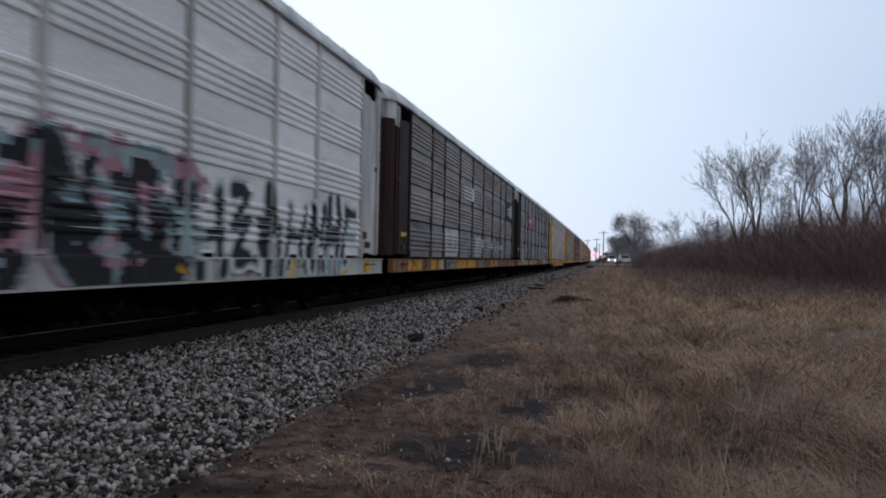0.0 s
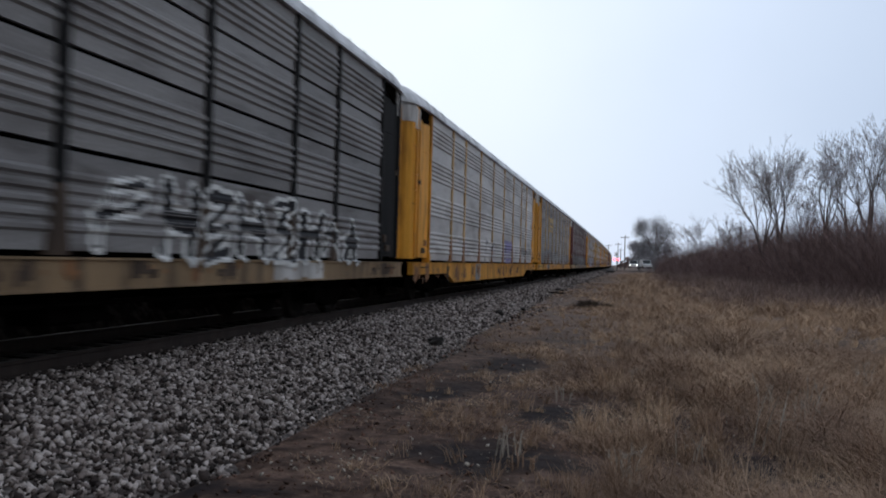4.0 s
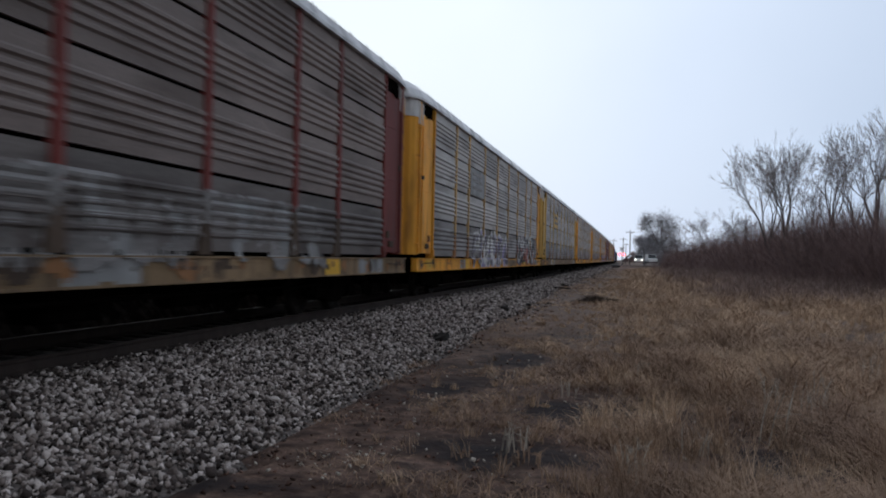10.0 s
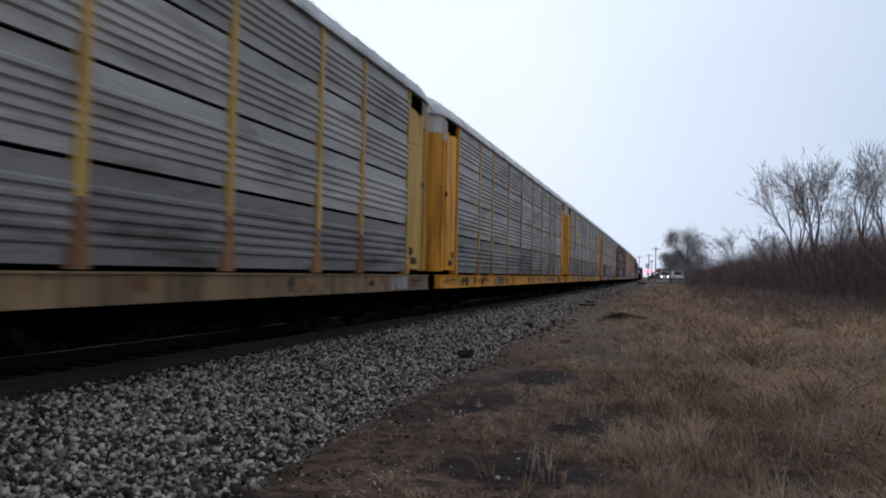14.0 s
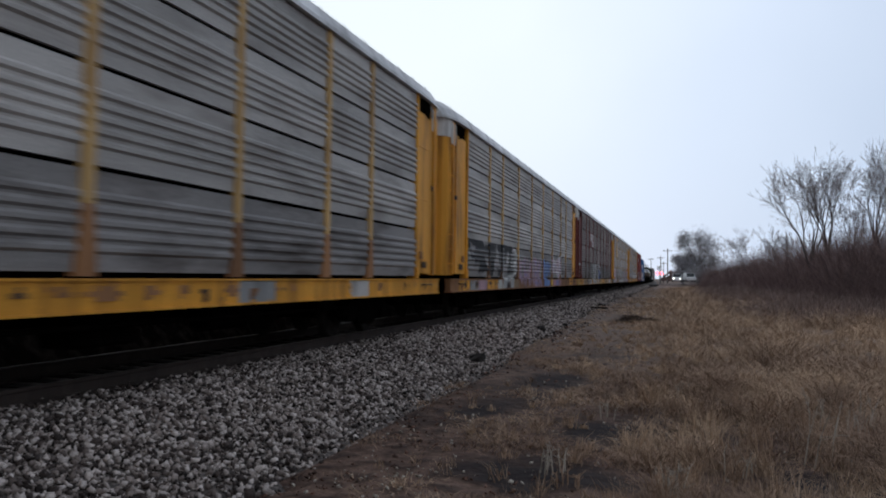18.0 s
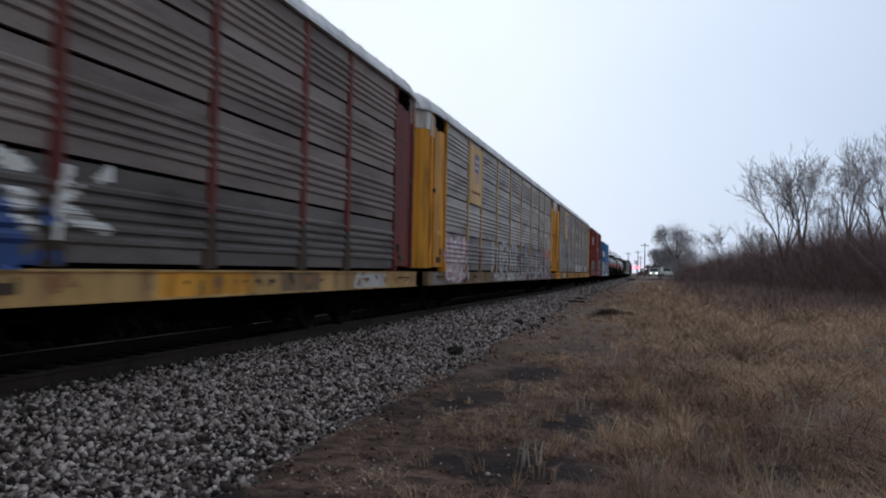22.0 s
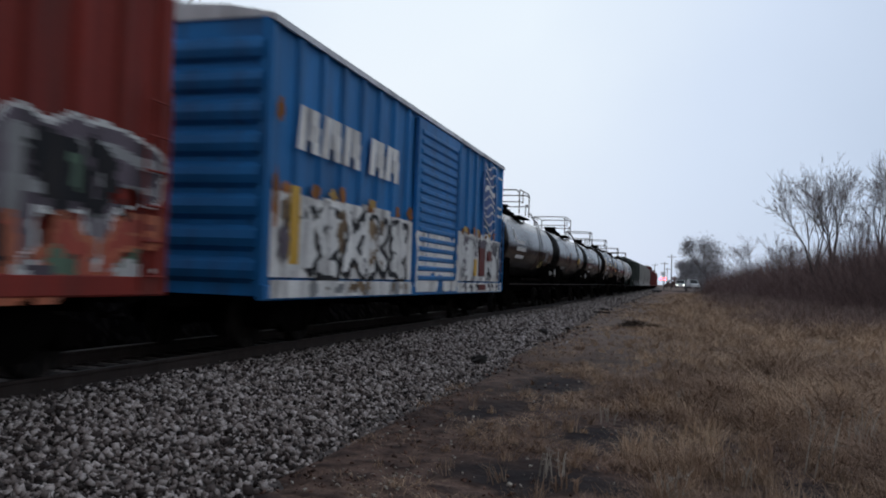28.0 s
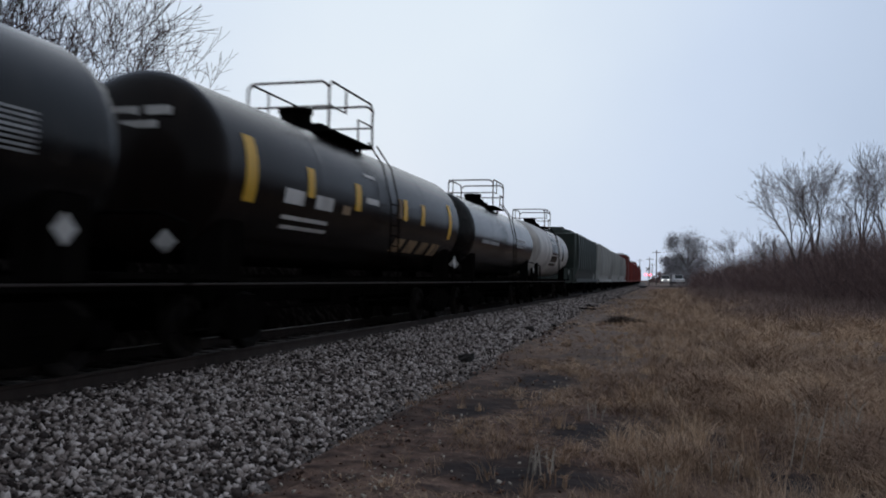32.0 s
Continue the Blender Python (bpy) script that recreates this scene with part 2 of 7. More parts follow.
# Paler than BARK: haze over the far trees put into the twig colour.
BARK_HAZED = surface("haze_paled_twig_bark", (0.24, 0.205, 0.20), 0.9, 0, 0.25, 3.0, gloss=0.2)
TWIG = surface("purplish_brown_twigs", (0.205, 0.138, 0.128), 0.9, 0, 0.3, 0.16, grime=(0.075, 0.05, 0.05), streak=1.0, bump=0, piece=0.5, island=True, gloss=0.2)
STALK = surface("pale_dry_stalk", (0.48, 0.42, 0.35), 0.9, 0, 0.2, 9.0)
HOOD = surface("chalky_white_door_top", (0.66, 0.65, 0.64), 0.6, 0, 0.18, 1.5, grime=(0.22, 0.17, 0.14), dirty=0.6)
# Far paler than real foliage: distance haze is put into the colour.
LEAF = surface("haze_paled_foliage", (0.35, 0.335, 0.35), 0.9, 0, 0.3, 0.5, bump=0, piece=0.4, island=True, gloss=0.2)
ASPHALT = surface("worn_asphalt", (0.055, 0.054, 0.055), 0.9, 0, 0.25, 1.0)
POLE_WOOD = surface("weathered_pole_wood", (0.12, 0.10, 0.09), 0.9, 0, 0.2, 1.0)
CAR_WHITE = surface("white_car_paint", (0.70, 0.70, 0.70), 0.35, 0, 0.05, 1.0, dirty=0.1)
CAR_GLASS = surface("dark_car_glass", (0.02, 0.022, 0.025), 0.1, 0, 0.05, 1.0, dirty=0.1)
RUBBER = surface("black_tyre_rubber", (0.02, 0.02, 0.02), 0.85, 0, 0.2, 6.0)
RED_LAMP = glowing("lit_red_signal_lens", (1.0, 0.02, 0.03), 40.0)
RED_DIM = surface("unlit_red_lens", (0.25, 0.01, 0.01), 0.3, 0, 0.1, 1.0)
HEADLAMP = glowing("lit_headlamp", (1.0, 0.95, 0.85), 7.0)


# damp black spots in the dirt: middle x, y and half widths
DAMP = ((-1.1, 6.7, 0.85, 0.62), (-3.0, 5.25, 0.60, 0.35), (-0.85, 8.9, 0.50, 0.75), (-2.3, 9.8, 0.45, 0.6), (0.9, 6.9, 0.5, 0.6), (-1.9, 13.2, 0.7, 1.2), (1.6, 14.5, 1.0, 1.6), (4.6, 19.0, 1.4, 1.6))


def noise_level(n, l, place, scale, lo, hi, top=1.0, detail=6.0):
    """A noise of that many waves a metre, spread from 0 at lo to top at hi."""
    t, r = n.new("ShaderNodeTexNoise"), n.new("ShaderNodeMapRange")
    t.inputs["Scale"].default_value, t.inputs["Detail"].default_value = scale, detail
    l.new(place, t.inputs["Vector"])
    r.inputs["From Min"].default_value, r.inputs["From Max"].default_value, r.inputs["To Max"].default_value = lo, hi, top
    l.new(t.outputs["Fac"], r.inputs["Value"])
    return t.outputs["Fac"], r.outputs[0]


def blend(n, l, factor, below, above):
    """Mixes a colour (a tuple or a socket) towards another."""
    x = n.new("ShaderNodeMix")
    x.data_type = "RGBA"
    l.new(factor, x.inputs["Factor"])
    for k, c in ((6, below), (7, above)):
        if isinstance(c, tuple):
            x.inputs[k].default_value = (*c, 1)
        else:
            l.new(c, x.inputs[k])
    return x.outputs[2]


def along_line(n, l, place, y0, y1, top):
    """Grows from 0 at y0 to top at y1: the field turns paler farther along the line."""
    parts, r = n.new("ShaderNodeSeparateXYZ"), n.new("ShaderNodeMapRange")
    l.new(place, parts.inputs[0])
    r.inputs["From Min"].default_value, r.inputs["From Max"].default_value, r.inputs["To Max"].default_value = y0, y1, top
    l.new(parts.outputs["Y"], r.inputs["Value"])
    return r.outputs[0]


def earth():
    """Damp dirt with matted dead grass: red-brown, tan and near-black patches."""
    m = bpy.data.materials.new("damp_earth_and_dead_grass")
    m.use_nodes = True
    n, l = m.node_tree.nodes, m.node_tree.links
    b = n["Principled BSDF"]
    b.inputs["Roughness"].default_value, b.inputs["Specular IOR Level"].default_value = 0.95, 0.12
    at = n.new("ShaderNodeTexCoord").outputs["Object"]
    colour = blend(n, l, noise_level(n, l, at, 0.6, 0.38, 0.62)[1], (0.095, 0.056, 0.044), (0.170, 0.106, 0.081))
    colour = blend(n, l, noise_level(n, l, at, 14.0, 0.48, 0.70, 0.65)[1], colour, (0.25, 0.165, 0.118))
    colour = blend(n, l, noise_level(n, l, at, 0.75, 0.48, 0.64, 0.8)[1], colour, (0.026, 0.018, 0.017))
    fine, level = noise_level(n, l, at, 4.2, 0.44, 0.62, 0.82)
    colour = blend(n, l, level, colour, (0.030, 0.018, 0.015))
    colour = blend(n, l, noise_level(n, l, at, 42.0, 0.50, 0.72, 0.7)[1], colour, (0.034, 0.022, 0.018))
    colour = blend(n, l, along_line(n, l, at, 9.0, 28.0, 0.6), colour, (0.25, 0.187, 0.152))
    edge = noise_level(n, l, at, 2.6, 0.25, 0.75, 1.1)[1]
    for x, y, w, h in DAMP:
        off, size, far, add, mask = (n.new(k) for k in ("ShaderNodeVectorMath", "ShaderNodeVectorMath", "ShaderNodeVectorMath", "ShaderNodeMath", "ShaderNodeMapRange"))
        off.operation, size.operation, far.operation, add.operation = "SUBTRACT", "MULTIPLY", "LENGTH", "ADD"
        off.inputs[1].default_value, size.inputs[1].default_value = (x, y, 0), (1 / w, 1 / h, 0)
        l.new(at, off.inputs[0])
        l.new(off.outputs[0], size.inputs[0])
        l.new(size.outputs[0], far.inputs[0])
        l.new(far.outputs["Value"], add.inputs[0])
        l.new(edge, add.inputs[1])
        mask.inputs["From Min"].default_value, mask.inputs["From Max"].default_value = 1.7, 1.0
        mask.inputs["To Max"].default_value = 0.88
        l.new(add.outputs[0], mask.inputs["Value"])
        colour = blend(n, l, mask.outputs[0], colour, (0.020, 0.016, 0.017))
    l.new(colour, b.inputs["Base Color"])
    bp = n.new("ShaderNodeBump")
    bp.inputs["Strength"].default_value, bp.inputs["Distance"].default_value = 1.0, 0.07
    l.new(fine, bp.inputs["Height"])
    l.new(bp.outputs["Normal"], b.inputs["Normal"])
    return m


def sward(name, dark, middle, pale, piece=0.28):
    """Dead grass in drifts of dark, brown and straw; each blade its own shade."""
    m = bpy.data.materials.new(name)
    m.use_nodes = True
    n, l = m.node_tree.nodes, m.node_tree.links
    b = n["Principled BSDF"]
    b.inputs["Roughness"].default_value, b.inputs["Specular IOR Level"].default_value = 0.9, 0.15
    at = n.new("ShaderNodeTexCoord").outputs["Object"]
    colour = blend(n, l, noise_level(n, l, at, 0.42, 0.40, 0.60, 1.0, 3.0)[1], middle, pale)
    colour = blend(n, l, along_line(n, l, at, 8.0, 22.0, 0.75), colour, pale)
    colour = blend(n, l, noise_level(n, l, at, 1.3, 0.48, 0.61, 0.75, 4.0)[1], colour, dark)
    colour = blend(n, l, noise_level(n, l, at, 0.3, 0.50, 0.62, 0.35, 5.0)[1], colour, dark)
    colour = blend(n, l, noise_level(n, l, at, 5.0, 0.50, 0.66, 0.7, 3.0)[1], colour, middle)
    g, tone, lit = n.new("ShaderNodeNewGeometry"), n.new("ShaderNodeMapRange"), n.new("ShaderNodeVectorMath")
    tone.inputs["To Min"].default_value, tone.inputs["To Max"].default_value = 1 - piece, 1 + piece
    l.new(g.outputs["Random Per Island"], tone.inputs["Value"])
    lit.operation = "SCALE"
    l.new(colour, lit.inputs[0])
    l.new(tone.outputs[0], lit.inputs["Scale"])
    l.new(lit.outputs[0], b.inputs["Base Color"])
    return m


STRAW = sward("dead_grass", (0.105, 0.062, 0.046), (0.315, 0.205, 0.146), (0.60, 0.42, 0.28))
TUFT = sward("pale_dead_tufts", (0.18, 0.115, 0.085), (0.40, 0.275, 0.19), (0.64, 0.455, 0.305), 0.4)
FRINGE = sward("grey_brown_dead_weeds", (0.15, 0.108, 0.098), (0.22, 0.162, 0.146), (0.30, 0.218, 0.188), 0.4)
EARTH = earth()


def crushed_stone():
    """Each stone its own shade, from near-black through warm grey to pale."""
    m = surface("ballast_stone", (0.3, 0.3, 0.3), 0.9, 0, 0.2, 30.0, grime=(0.09, 0.07, 0.06), dirty=0.3, streak=1.0, fine=120, piece=0.0, island=True, gloss=0.25)
    n, l = m.node_tree.nodes, m.node_tree.links
    b = n["Principled BSDF"]
    g, ramp, mul = n.new("ShaderNodeNewGeometry"), n.new("ShaderNodeValToRGB"), n.new("ShaderNodeMix")
    ramp.color_ramp.elements[0].color, ramp.color_ramp.elements[1].color = (0.05, 0.035, 0.03, 1), (2.1, 1.83, 1.7, 1)
    for at, c in ((0.32, (0.26, 0.195, 0.175, 1)), (0.56, (0.95, 0.78, 0.70, 1)), (0.8, (1.52, 1.32, 1.22, 1))):
        e = ramp.color_ramp.elements.new(at)
        e.color = c
    mul.data_type, mul.blend_type = "RGBA", "MULTIPLY"
    mul.inputs["Factor"].default_value = 1.0
    l.new(g.outputs["Random Per Island"], ramp.inputs["Fac"])
    l.new(b.inputs["Base Color"].links[0].from_socket, mul.inputs[6])
    l.new(ramp.outputs["Color"], mul.inputs[7])
    l.new(mul.outputs[2], b.inputs["Base Color"])
    return m


STONE = crushed_stone()


# ---- mesh helpers ----
def raw(name, verts, faces, materials, slots=None, smooth=False):
    me = bpy.data.meshes.new(name)
    me.from_pydata([tuple(v) for v in verts], [], [tuple(f) for f in faces])
    for m in materials if isinstance(materials, (list, tuple)) else [materials]:
        me.materials.append(m)
    if slots is not None:
        me.polygons.foreach_set("material_index", slots)
    if smooth:
        me.polygons.foreach_set("use_smooth", [True] * len(me.polygons))
    me.update()
    return me


class Shape:
    """Collects boxes, tubes and prisms into one mesh."""

    def __init__(self):
        self.v, self.f, self.s = [], [], []

    def add(self, verts, faces, slot=0):
        o = len(self.v)
        self.v += [tuple(v) for v in verts]
        self.f += [tuple(o + i for i in f) for f in faces]
        self.s += [slot] * len(faces)
        return self

    def box(self, a, b, bevel=0.0, slot=0):
        """A box from corner a to corner b, its edges along y chamfered."""
        (x0, y0, z0), (x1, y1, z1) = a, b
        k = min(bevel, abs(x1 - x0) / 3, abs(z1 - z0) / 3)
        ring = [(x0 + k, z0), (x1 - k, z0), (x1, z0 + k), (x1, z1 - k), (x1 - k, z1), (x0 + k, z1), (x0, z1 - k), (x0, z0 + k)] if k > 0 else [(x0, z0), (x1, z0), (x1, z1), (x0, z1)]
        return self.prism(ring, y0, y1, slot)

    def prism(self, ring, y0, y1, slot=0, closed=True):
        """The outline ring of (x, z) drawn out from y0 to y1."""
        n = len(ring)
        v = [(x, y0, z) for x, z in ring] + [(x, y1, z) for x, z in ring]
        f = [(i, (i + 1) % n, n + (i + 1) % n, n + i) for i in range(n if closed else n - 1)]
        if closed:
            f += [tuple(range(n - 1, -1, -1)), tuple(range(n, 2 * n))]
        return self.add(v, f, slot)

    def upright(self, ring, z0, z1, slot=0):
        """The plan ring of (x, y) drawn up from z0 to z1."""
        n = len(ring)
        v = [(x, y, z0) for x, y in ring] + [(x, y, z1) for x, y in ring]
        f = [(i, (i + 1) % n, n + (i + 1) % n, n + i) for i in range(n)]
        return self.add(v, f + [tuple(range(n - 1, -1, -1)), tuple(range(n, 2 * n))], slot)

    def tube(self, p, q, r0, r1=None, sides=8, slot=0, caps=True):
        p, q = Vector(p), Vector(q)
        r1 = r0 if r1 is None else r1
        d = (q - p).normalized()
        a = d.orthogonal().normalized()
        b = d.cross(a)
        v = [c + (a * math.cos(6.2832 * i / sides) + b * math.sin(6.2832 * i / sides)) * r for c, r in ((p, r0), (q, r1)) for i in range(sides)]
        f = [(i, (i + 1) % sides, sides + (i + 1) % sides, sides + i) for i in range(sides)]
        if caps:
            f += [tuple(range(sides - 1, -1, -1)), tuple(range(sides, 2 * sides))]
        return self.add(v, f, slot)

    def rod(self, pts, r, sides=6, slot=0):
        """One bent round bar through the points."""
        pts = [Vector(p) for p in pts]
        ways = [(q - p).normalized() for p, q in zip(pts, pts[1:])]
        side = ways[0].orthogonal().normalized()
        v = []
        for i, p in enumerate(pts):
            d = (ways[max(i - 1, 0)] + ways[min(i, len(ways) - 1)]).normalized()
            side = (side - d * side.dot(d)).normalized()
            up = d.cross(side)
            v += [p + (side * math.cos(6.2832 * k / sides) + up * math.sin(6.2832 * k / sides)) * r for k in range(sides)]
        n = len(pts)
        f = [(j * sides + k, j * sides + (k + 1) % sides, (j + 1) * sides + (k + 1) % sides, (j + 1) * sides + k) for j in range(n - 1) for k in range(sides)]
        return self.add(v, f + [tuple(range(sides - 1, -1, -1)), tuple(range((n - 1) * sides, n * sides))], slot)

    def turned(self, profile, axis="y", sides=24, slot=0):
        """A body of revolution: profile of (along, radius)."""
        v, f = [], []
        for a, r in profile:
            for i in range(sides):
                c, s = r * math.cos(6.2832 * i / sides), r * math.sin(6.2832 * i / sides)
                v.append((c, a, s) if axis == "y" else (a, c, s) if axis == "x" else (c, s, a))
        for j in range(len(profile) - 1):
            f += [(j * sides + i, j * sides + (i + 1) % sides, (j + 1) * sides + (i + 1) % sides, (j + 1) * sides + i) for i in range(sides)]
        return self.add(v, f, slot)

    def moved(self, x, y, z):
        self.v = [(a + x, b + y, c + z) for a, b, c in self.v]
        return self

    def mesh(self, name, materials, smooth=False):
        return raw(name, self.v, self.f, materials, self.s, smooth)


def part(name, me, parent, at=None, label=""):
    if isinstance(me, tuple):
        me = me[0].mesh(name, *me[1:])
    ob = new(name, me)
    ob.parent = parent
    if at is not None:
        ob.matrix_basis = at
    return tagged(ob, label)


def thing(name, label, category, group="", kind="", at=None):
    ob = new(name)
    ob.empty_display_size = 0.3
    if at is not None:
        ob.matrix_basis = at
    return tagged(ob, label, category, group, kind)


# ---- the line of the track: straight past the camera, then a very gentle bend ----
SPEED, PITCH, BEND = 14.321, 28.6, 33000.0


def track_x(y):
    return -7.1 - max(y, 0.0) ** 2 / BEND


def wobble(x, y, s):
    return noise.noise(Vector((x * s, y * s, 3.7)))


# ---- ground ----
def brush_front(y):
    """Where the thicket begins, to the camera's right."""
    pts = ((-40, 26.0), (0, 23.0), (25, 17.0), (38, 11.6), (55, 8.6), (76, 7.2), (100, 5.9), (140, 5.2), (172, 4.6), (400, 7.0))
    for (a, xa), (b, xb) in zip(pts, pts[1:]):
        if a <= y <= b:
            return xa + (xb - xa) * (y - a) / (b - a)
    return 20.0 if y > 0 else 26.0


def shoulder(y):
    """How far from the middle of the track the ballast reaches."""
    return 3.95 - min(max(y - 8.0, 0.0) / 40.0, 1.0) * 1.15 + 0.16 * wobble(3.0, y, 0.45) + 0.08 * wobble(1.0, y, 1.9)


def ground_z(x, y):
    z = -0.47 + 0.05 * wobble(x, y, 0.35) + 0.025 * wobble(x, y, 1.7)
    d = x - track_x(y)
    if d < shoulder(y) + 0.1:
        z = min(z, -0.62) if d > -6.0 else -0.62 + min((-6.0 - d) * 0.5, 1.6)
    into = x - brush_front(y)
    if into > 0 and y < 172:
        z += min(into * 0.26, 2.1)
    if y > 150:
        z += min((y - 150) / 30, 1.0) * 0.40 * (1.0 if x > -4 else 0.0)
    return z


def spaced(a, b, first, grow):
    out, step = [a], first
    while out[-1] < b:
        out.append(out[-1] + step)
        step *= grow
    return out


def build_ground():
    right = spaced(-3.0, 2600, 0.22, 1.055)
    left = [-x - 6.0 for x in spaced(-3.0, 2600, 0.35, 1.09)][1:]
    xs = sorted(left) + right
    ys = [-y for y in spaced(0, 1500, 0.6, 1.25)][:0:-1] + spaced(0, 4500, 0.28, 1.035)
    verts = [(x, y, ground_z(x, y)) for y in ys for x in xs]
    n = len(xs)
    faces = [(j * n + i, j * n + i + 1, (j + 1) * n + i + 1, (j + 1) * n + i) for j in range(len(ys) - 1) for i in range(n - 1)]
    tagged(new("ground", raw("ground", verts, faces, EARTH, smooth=True)), "damp brown earth with matted dead grass", "ground", kind="structure")


build_ground()

BED = [(-4.3, -0.62), (-3.9, -0.50), (-3.2, -0.36), (-2.2, -0.215), (-1.6, -0.19), (-0.8, -0.20), (0, -0.20), (0.8, -0.20), (1.6, -0.19), (2.2, -0.215), (3.2, -0.36), (3.7, -0.455), (4.1, -0.58)]


def bed_z(d, reach=4.0):
    if d > 2.0:
        d = 2.0 + (d - 2.0) * 2.0 / max(reach - 2.0, 0.5)
    for (a, za), (b, zb) in zip(BED, BED[1:]):
        if a <= d <= b:
            return za + (zb - za) * (d - a) / (b - a)
    return -0.62


def build_bed():
    ys = [-60 + i * 2.0 for i in range(30)] + spaced(0, 60, 0.35, 1.0) + spaced(60.4, 1500, 1.0, 1.05)
    verts, faces = [], []
    ds = [BED[0][0] + i * (BED[-1][0] - BED[0][0]) / 40 for i in range(41)]
    for y in ys:
        k = shoulder(y)
        for d in ds:
            e = d if d < 2.0 else 2.0 + (d - 2.0) * (k - 2.0) / 2.0
            verts.append((track_x(y) + e, y, bed_z(e, k) + 0.018 * wobble(d * 3, y * 3, 1.3)))
    n = len(ds)
    for j in range(len(ys) - 1):
        faces += [(j * n + i, j * n + i + 1, (j + 1) * n + i + 1, (j + 1) * n + i) for i in range(n - 1)]
    tagged(new("ballast_bed", raw("ballast_bed", verts, faces, GRIT, smooth=True)), "grey crushed-stone bed under the track", "ballast", kind="structure")


build_bed()


def bank_z(x, y):
    """The low bank added on the far side of the track."""
    d = -2.35 - (x - track_x(y))
    return -0.66 + min(max(d, 0.0) * 1.5, 2.6) + 0.12 * wobble(x, y, 0.6)


def build_bank():
    # Added bank blocks far-side light; near-black colour stands for the shade under cars.
    soil = surface("shade_black_bank_soil", (0.0055, 0.0045, 0.004), 0.95, 0, 0.5, 1.5, streak=1.0, bump=0.6, gloss=0.0)
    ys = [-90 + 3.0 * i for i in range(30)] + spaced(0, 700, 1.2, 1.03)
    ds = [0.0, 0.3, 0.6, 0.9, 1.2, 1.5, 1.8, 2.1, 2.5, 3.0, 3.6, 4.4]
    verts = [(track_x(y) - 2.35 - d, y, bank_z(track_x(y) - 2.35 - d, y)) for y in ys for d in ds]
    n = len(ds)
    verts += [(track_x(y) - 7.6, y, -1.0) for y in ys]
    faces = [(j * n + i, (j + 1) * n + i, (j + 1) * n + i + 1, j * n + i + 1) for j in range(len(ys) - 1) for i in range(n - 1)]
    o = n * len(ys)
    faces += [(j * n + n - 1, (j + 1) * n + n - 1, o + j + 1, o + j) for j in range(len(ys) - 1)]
    tagged(new("track_bank", raw("track_bank", verts, faces, soil, smooth=True)), "added low bank beyond the track, black as under-train shade", "bank", kind="structure")


build_bank()


def scatter(points, sizes, seed, squash=0.75):
    """Angular stones: cubes with pulled corners, turned at random. Returns verts and quads."""
    rng = np.random.default_rng(seed)
    n = len(points)
    cube = np.array([(x, y, z) for z in (-1, 1) for y in (-1, 1) for x in (-1, 1)], float) * 0.58
    v = np.repeat(cube[None], n, 0) * rng.uniform(0.55, 1.25, (n, 8, 1)) + rng.normal(0, 0.19, (n, 8, 3))
    v *= rng.uniform(0.7, 1.3, (n, 1, 3)) * np.array([1, 1, squash])
    a = rng.uniform(0, 6.2832, (n, 3)) * np.array([0.15, 0.15, 1])
    for axis, (i, j) in enumerate(((1, 2), (0, 2), (0, 1))):
        c, s = np.cos(a[:, axis])[:, None], np.sin(a[:, axis])[:, None]
        p, q = v[:, :, i].copy(), v[:, :, j].copy()
        v[:, :, i], v[:, :, j] = p * c - q * s, p * s + q * c
    v = v * np.asarray(sizes)[:, None, None] + np.asarray(points)[:, None, :]
    quads = np.array([(0, 2, 3, 1), (4, 5, 7, 6), (0, 1, 5, 4), (2, 6, 7, 3), (0, 4, 6, 2), (1, 3, 7, 5)])
    f = (np.arange(n)[:, None, None] * 8 + quads[None]).reshape(-1, 4)
    return v.reshape(-1, 3), f


def fast_mesh(name, verts, faces, material):
    me = bpy.data.meshes.new(name)
    k = faces.shape[1]
    me.vertices.add(len(verts))
    me.vertices.foreach_set("co", np.ascontiguousarray(verts, dtype=np.float32).ravel())
    me.loops.add(faces.size)
    me.loops.foreach_set("vertex_index", np.ascontiguousarray(faces, dtype=np.int32).ravel())
    me.polygons.add(len(faces))
    me.polygons.foreach_set("loop_start", np.arange(0, faces.size, k, dtype=np.int32))
    me.materials.append(material)
    me.update(calc_edges=True)
    me.validate()
    return me


def build_stones():
    rng = random.Random(8)
    pts, sizes = [], []
    for y0, y1, per in ((-8, 2.5, 160), (2.5, 9, 800), (9, 18, 600), (18, 30, 480), (30, 60, 290), (60, 130, 75), (130, 200, 22)):
        for i in range(int((y1 - y0) * 3.6 * per)):
            y, d = rng.uniform(y0, y1), rng.uniform(0.62, 4.25)
            edge = shoulder(y) + 0.12 * wobble(d, y, 2.5)
            if d > edge - 0.15 and rng.random() < min((d - edge) * 3.0 + 0.7, 0.985):
                continue
            s = rng.choice((0.015, 0.02, 0.025, 0.03, 0.04)) * (1 + (y > 20) * 0.3 + (y > 60) * 0.7 + (y > 130) * 0.8)
            x = track_x(y) + d
            z = max(bed_z(d, shoulder(y)), ground_z(x, y))
            pts.append((x, y, z + s * rng.uniform(0.15, 0.75)))
            sizes.append(s)
    v, f = scatter(pts, sizes, 3)
    tagged(new("ballast_stones", fast_mesh("ballast_stones", v, f, STONE)), "grey crushed ballast stones along the track shoulder", "ballast", kind="stuff")


build_stones()


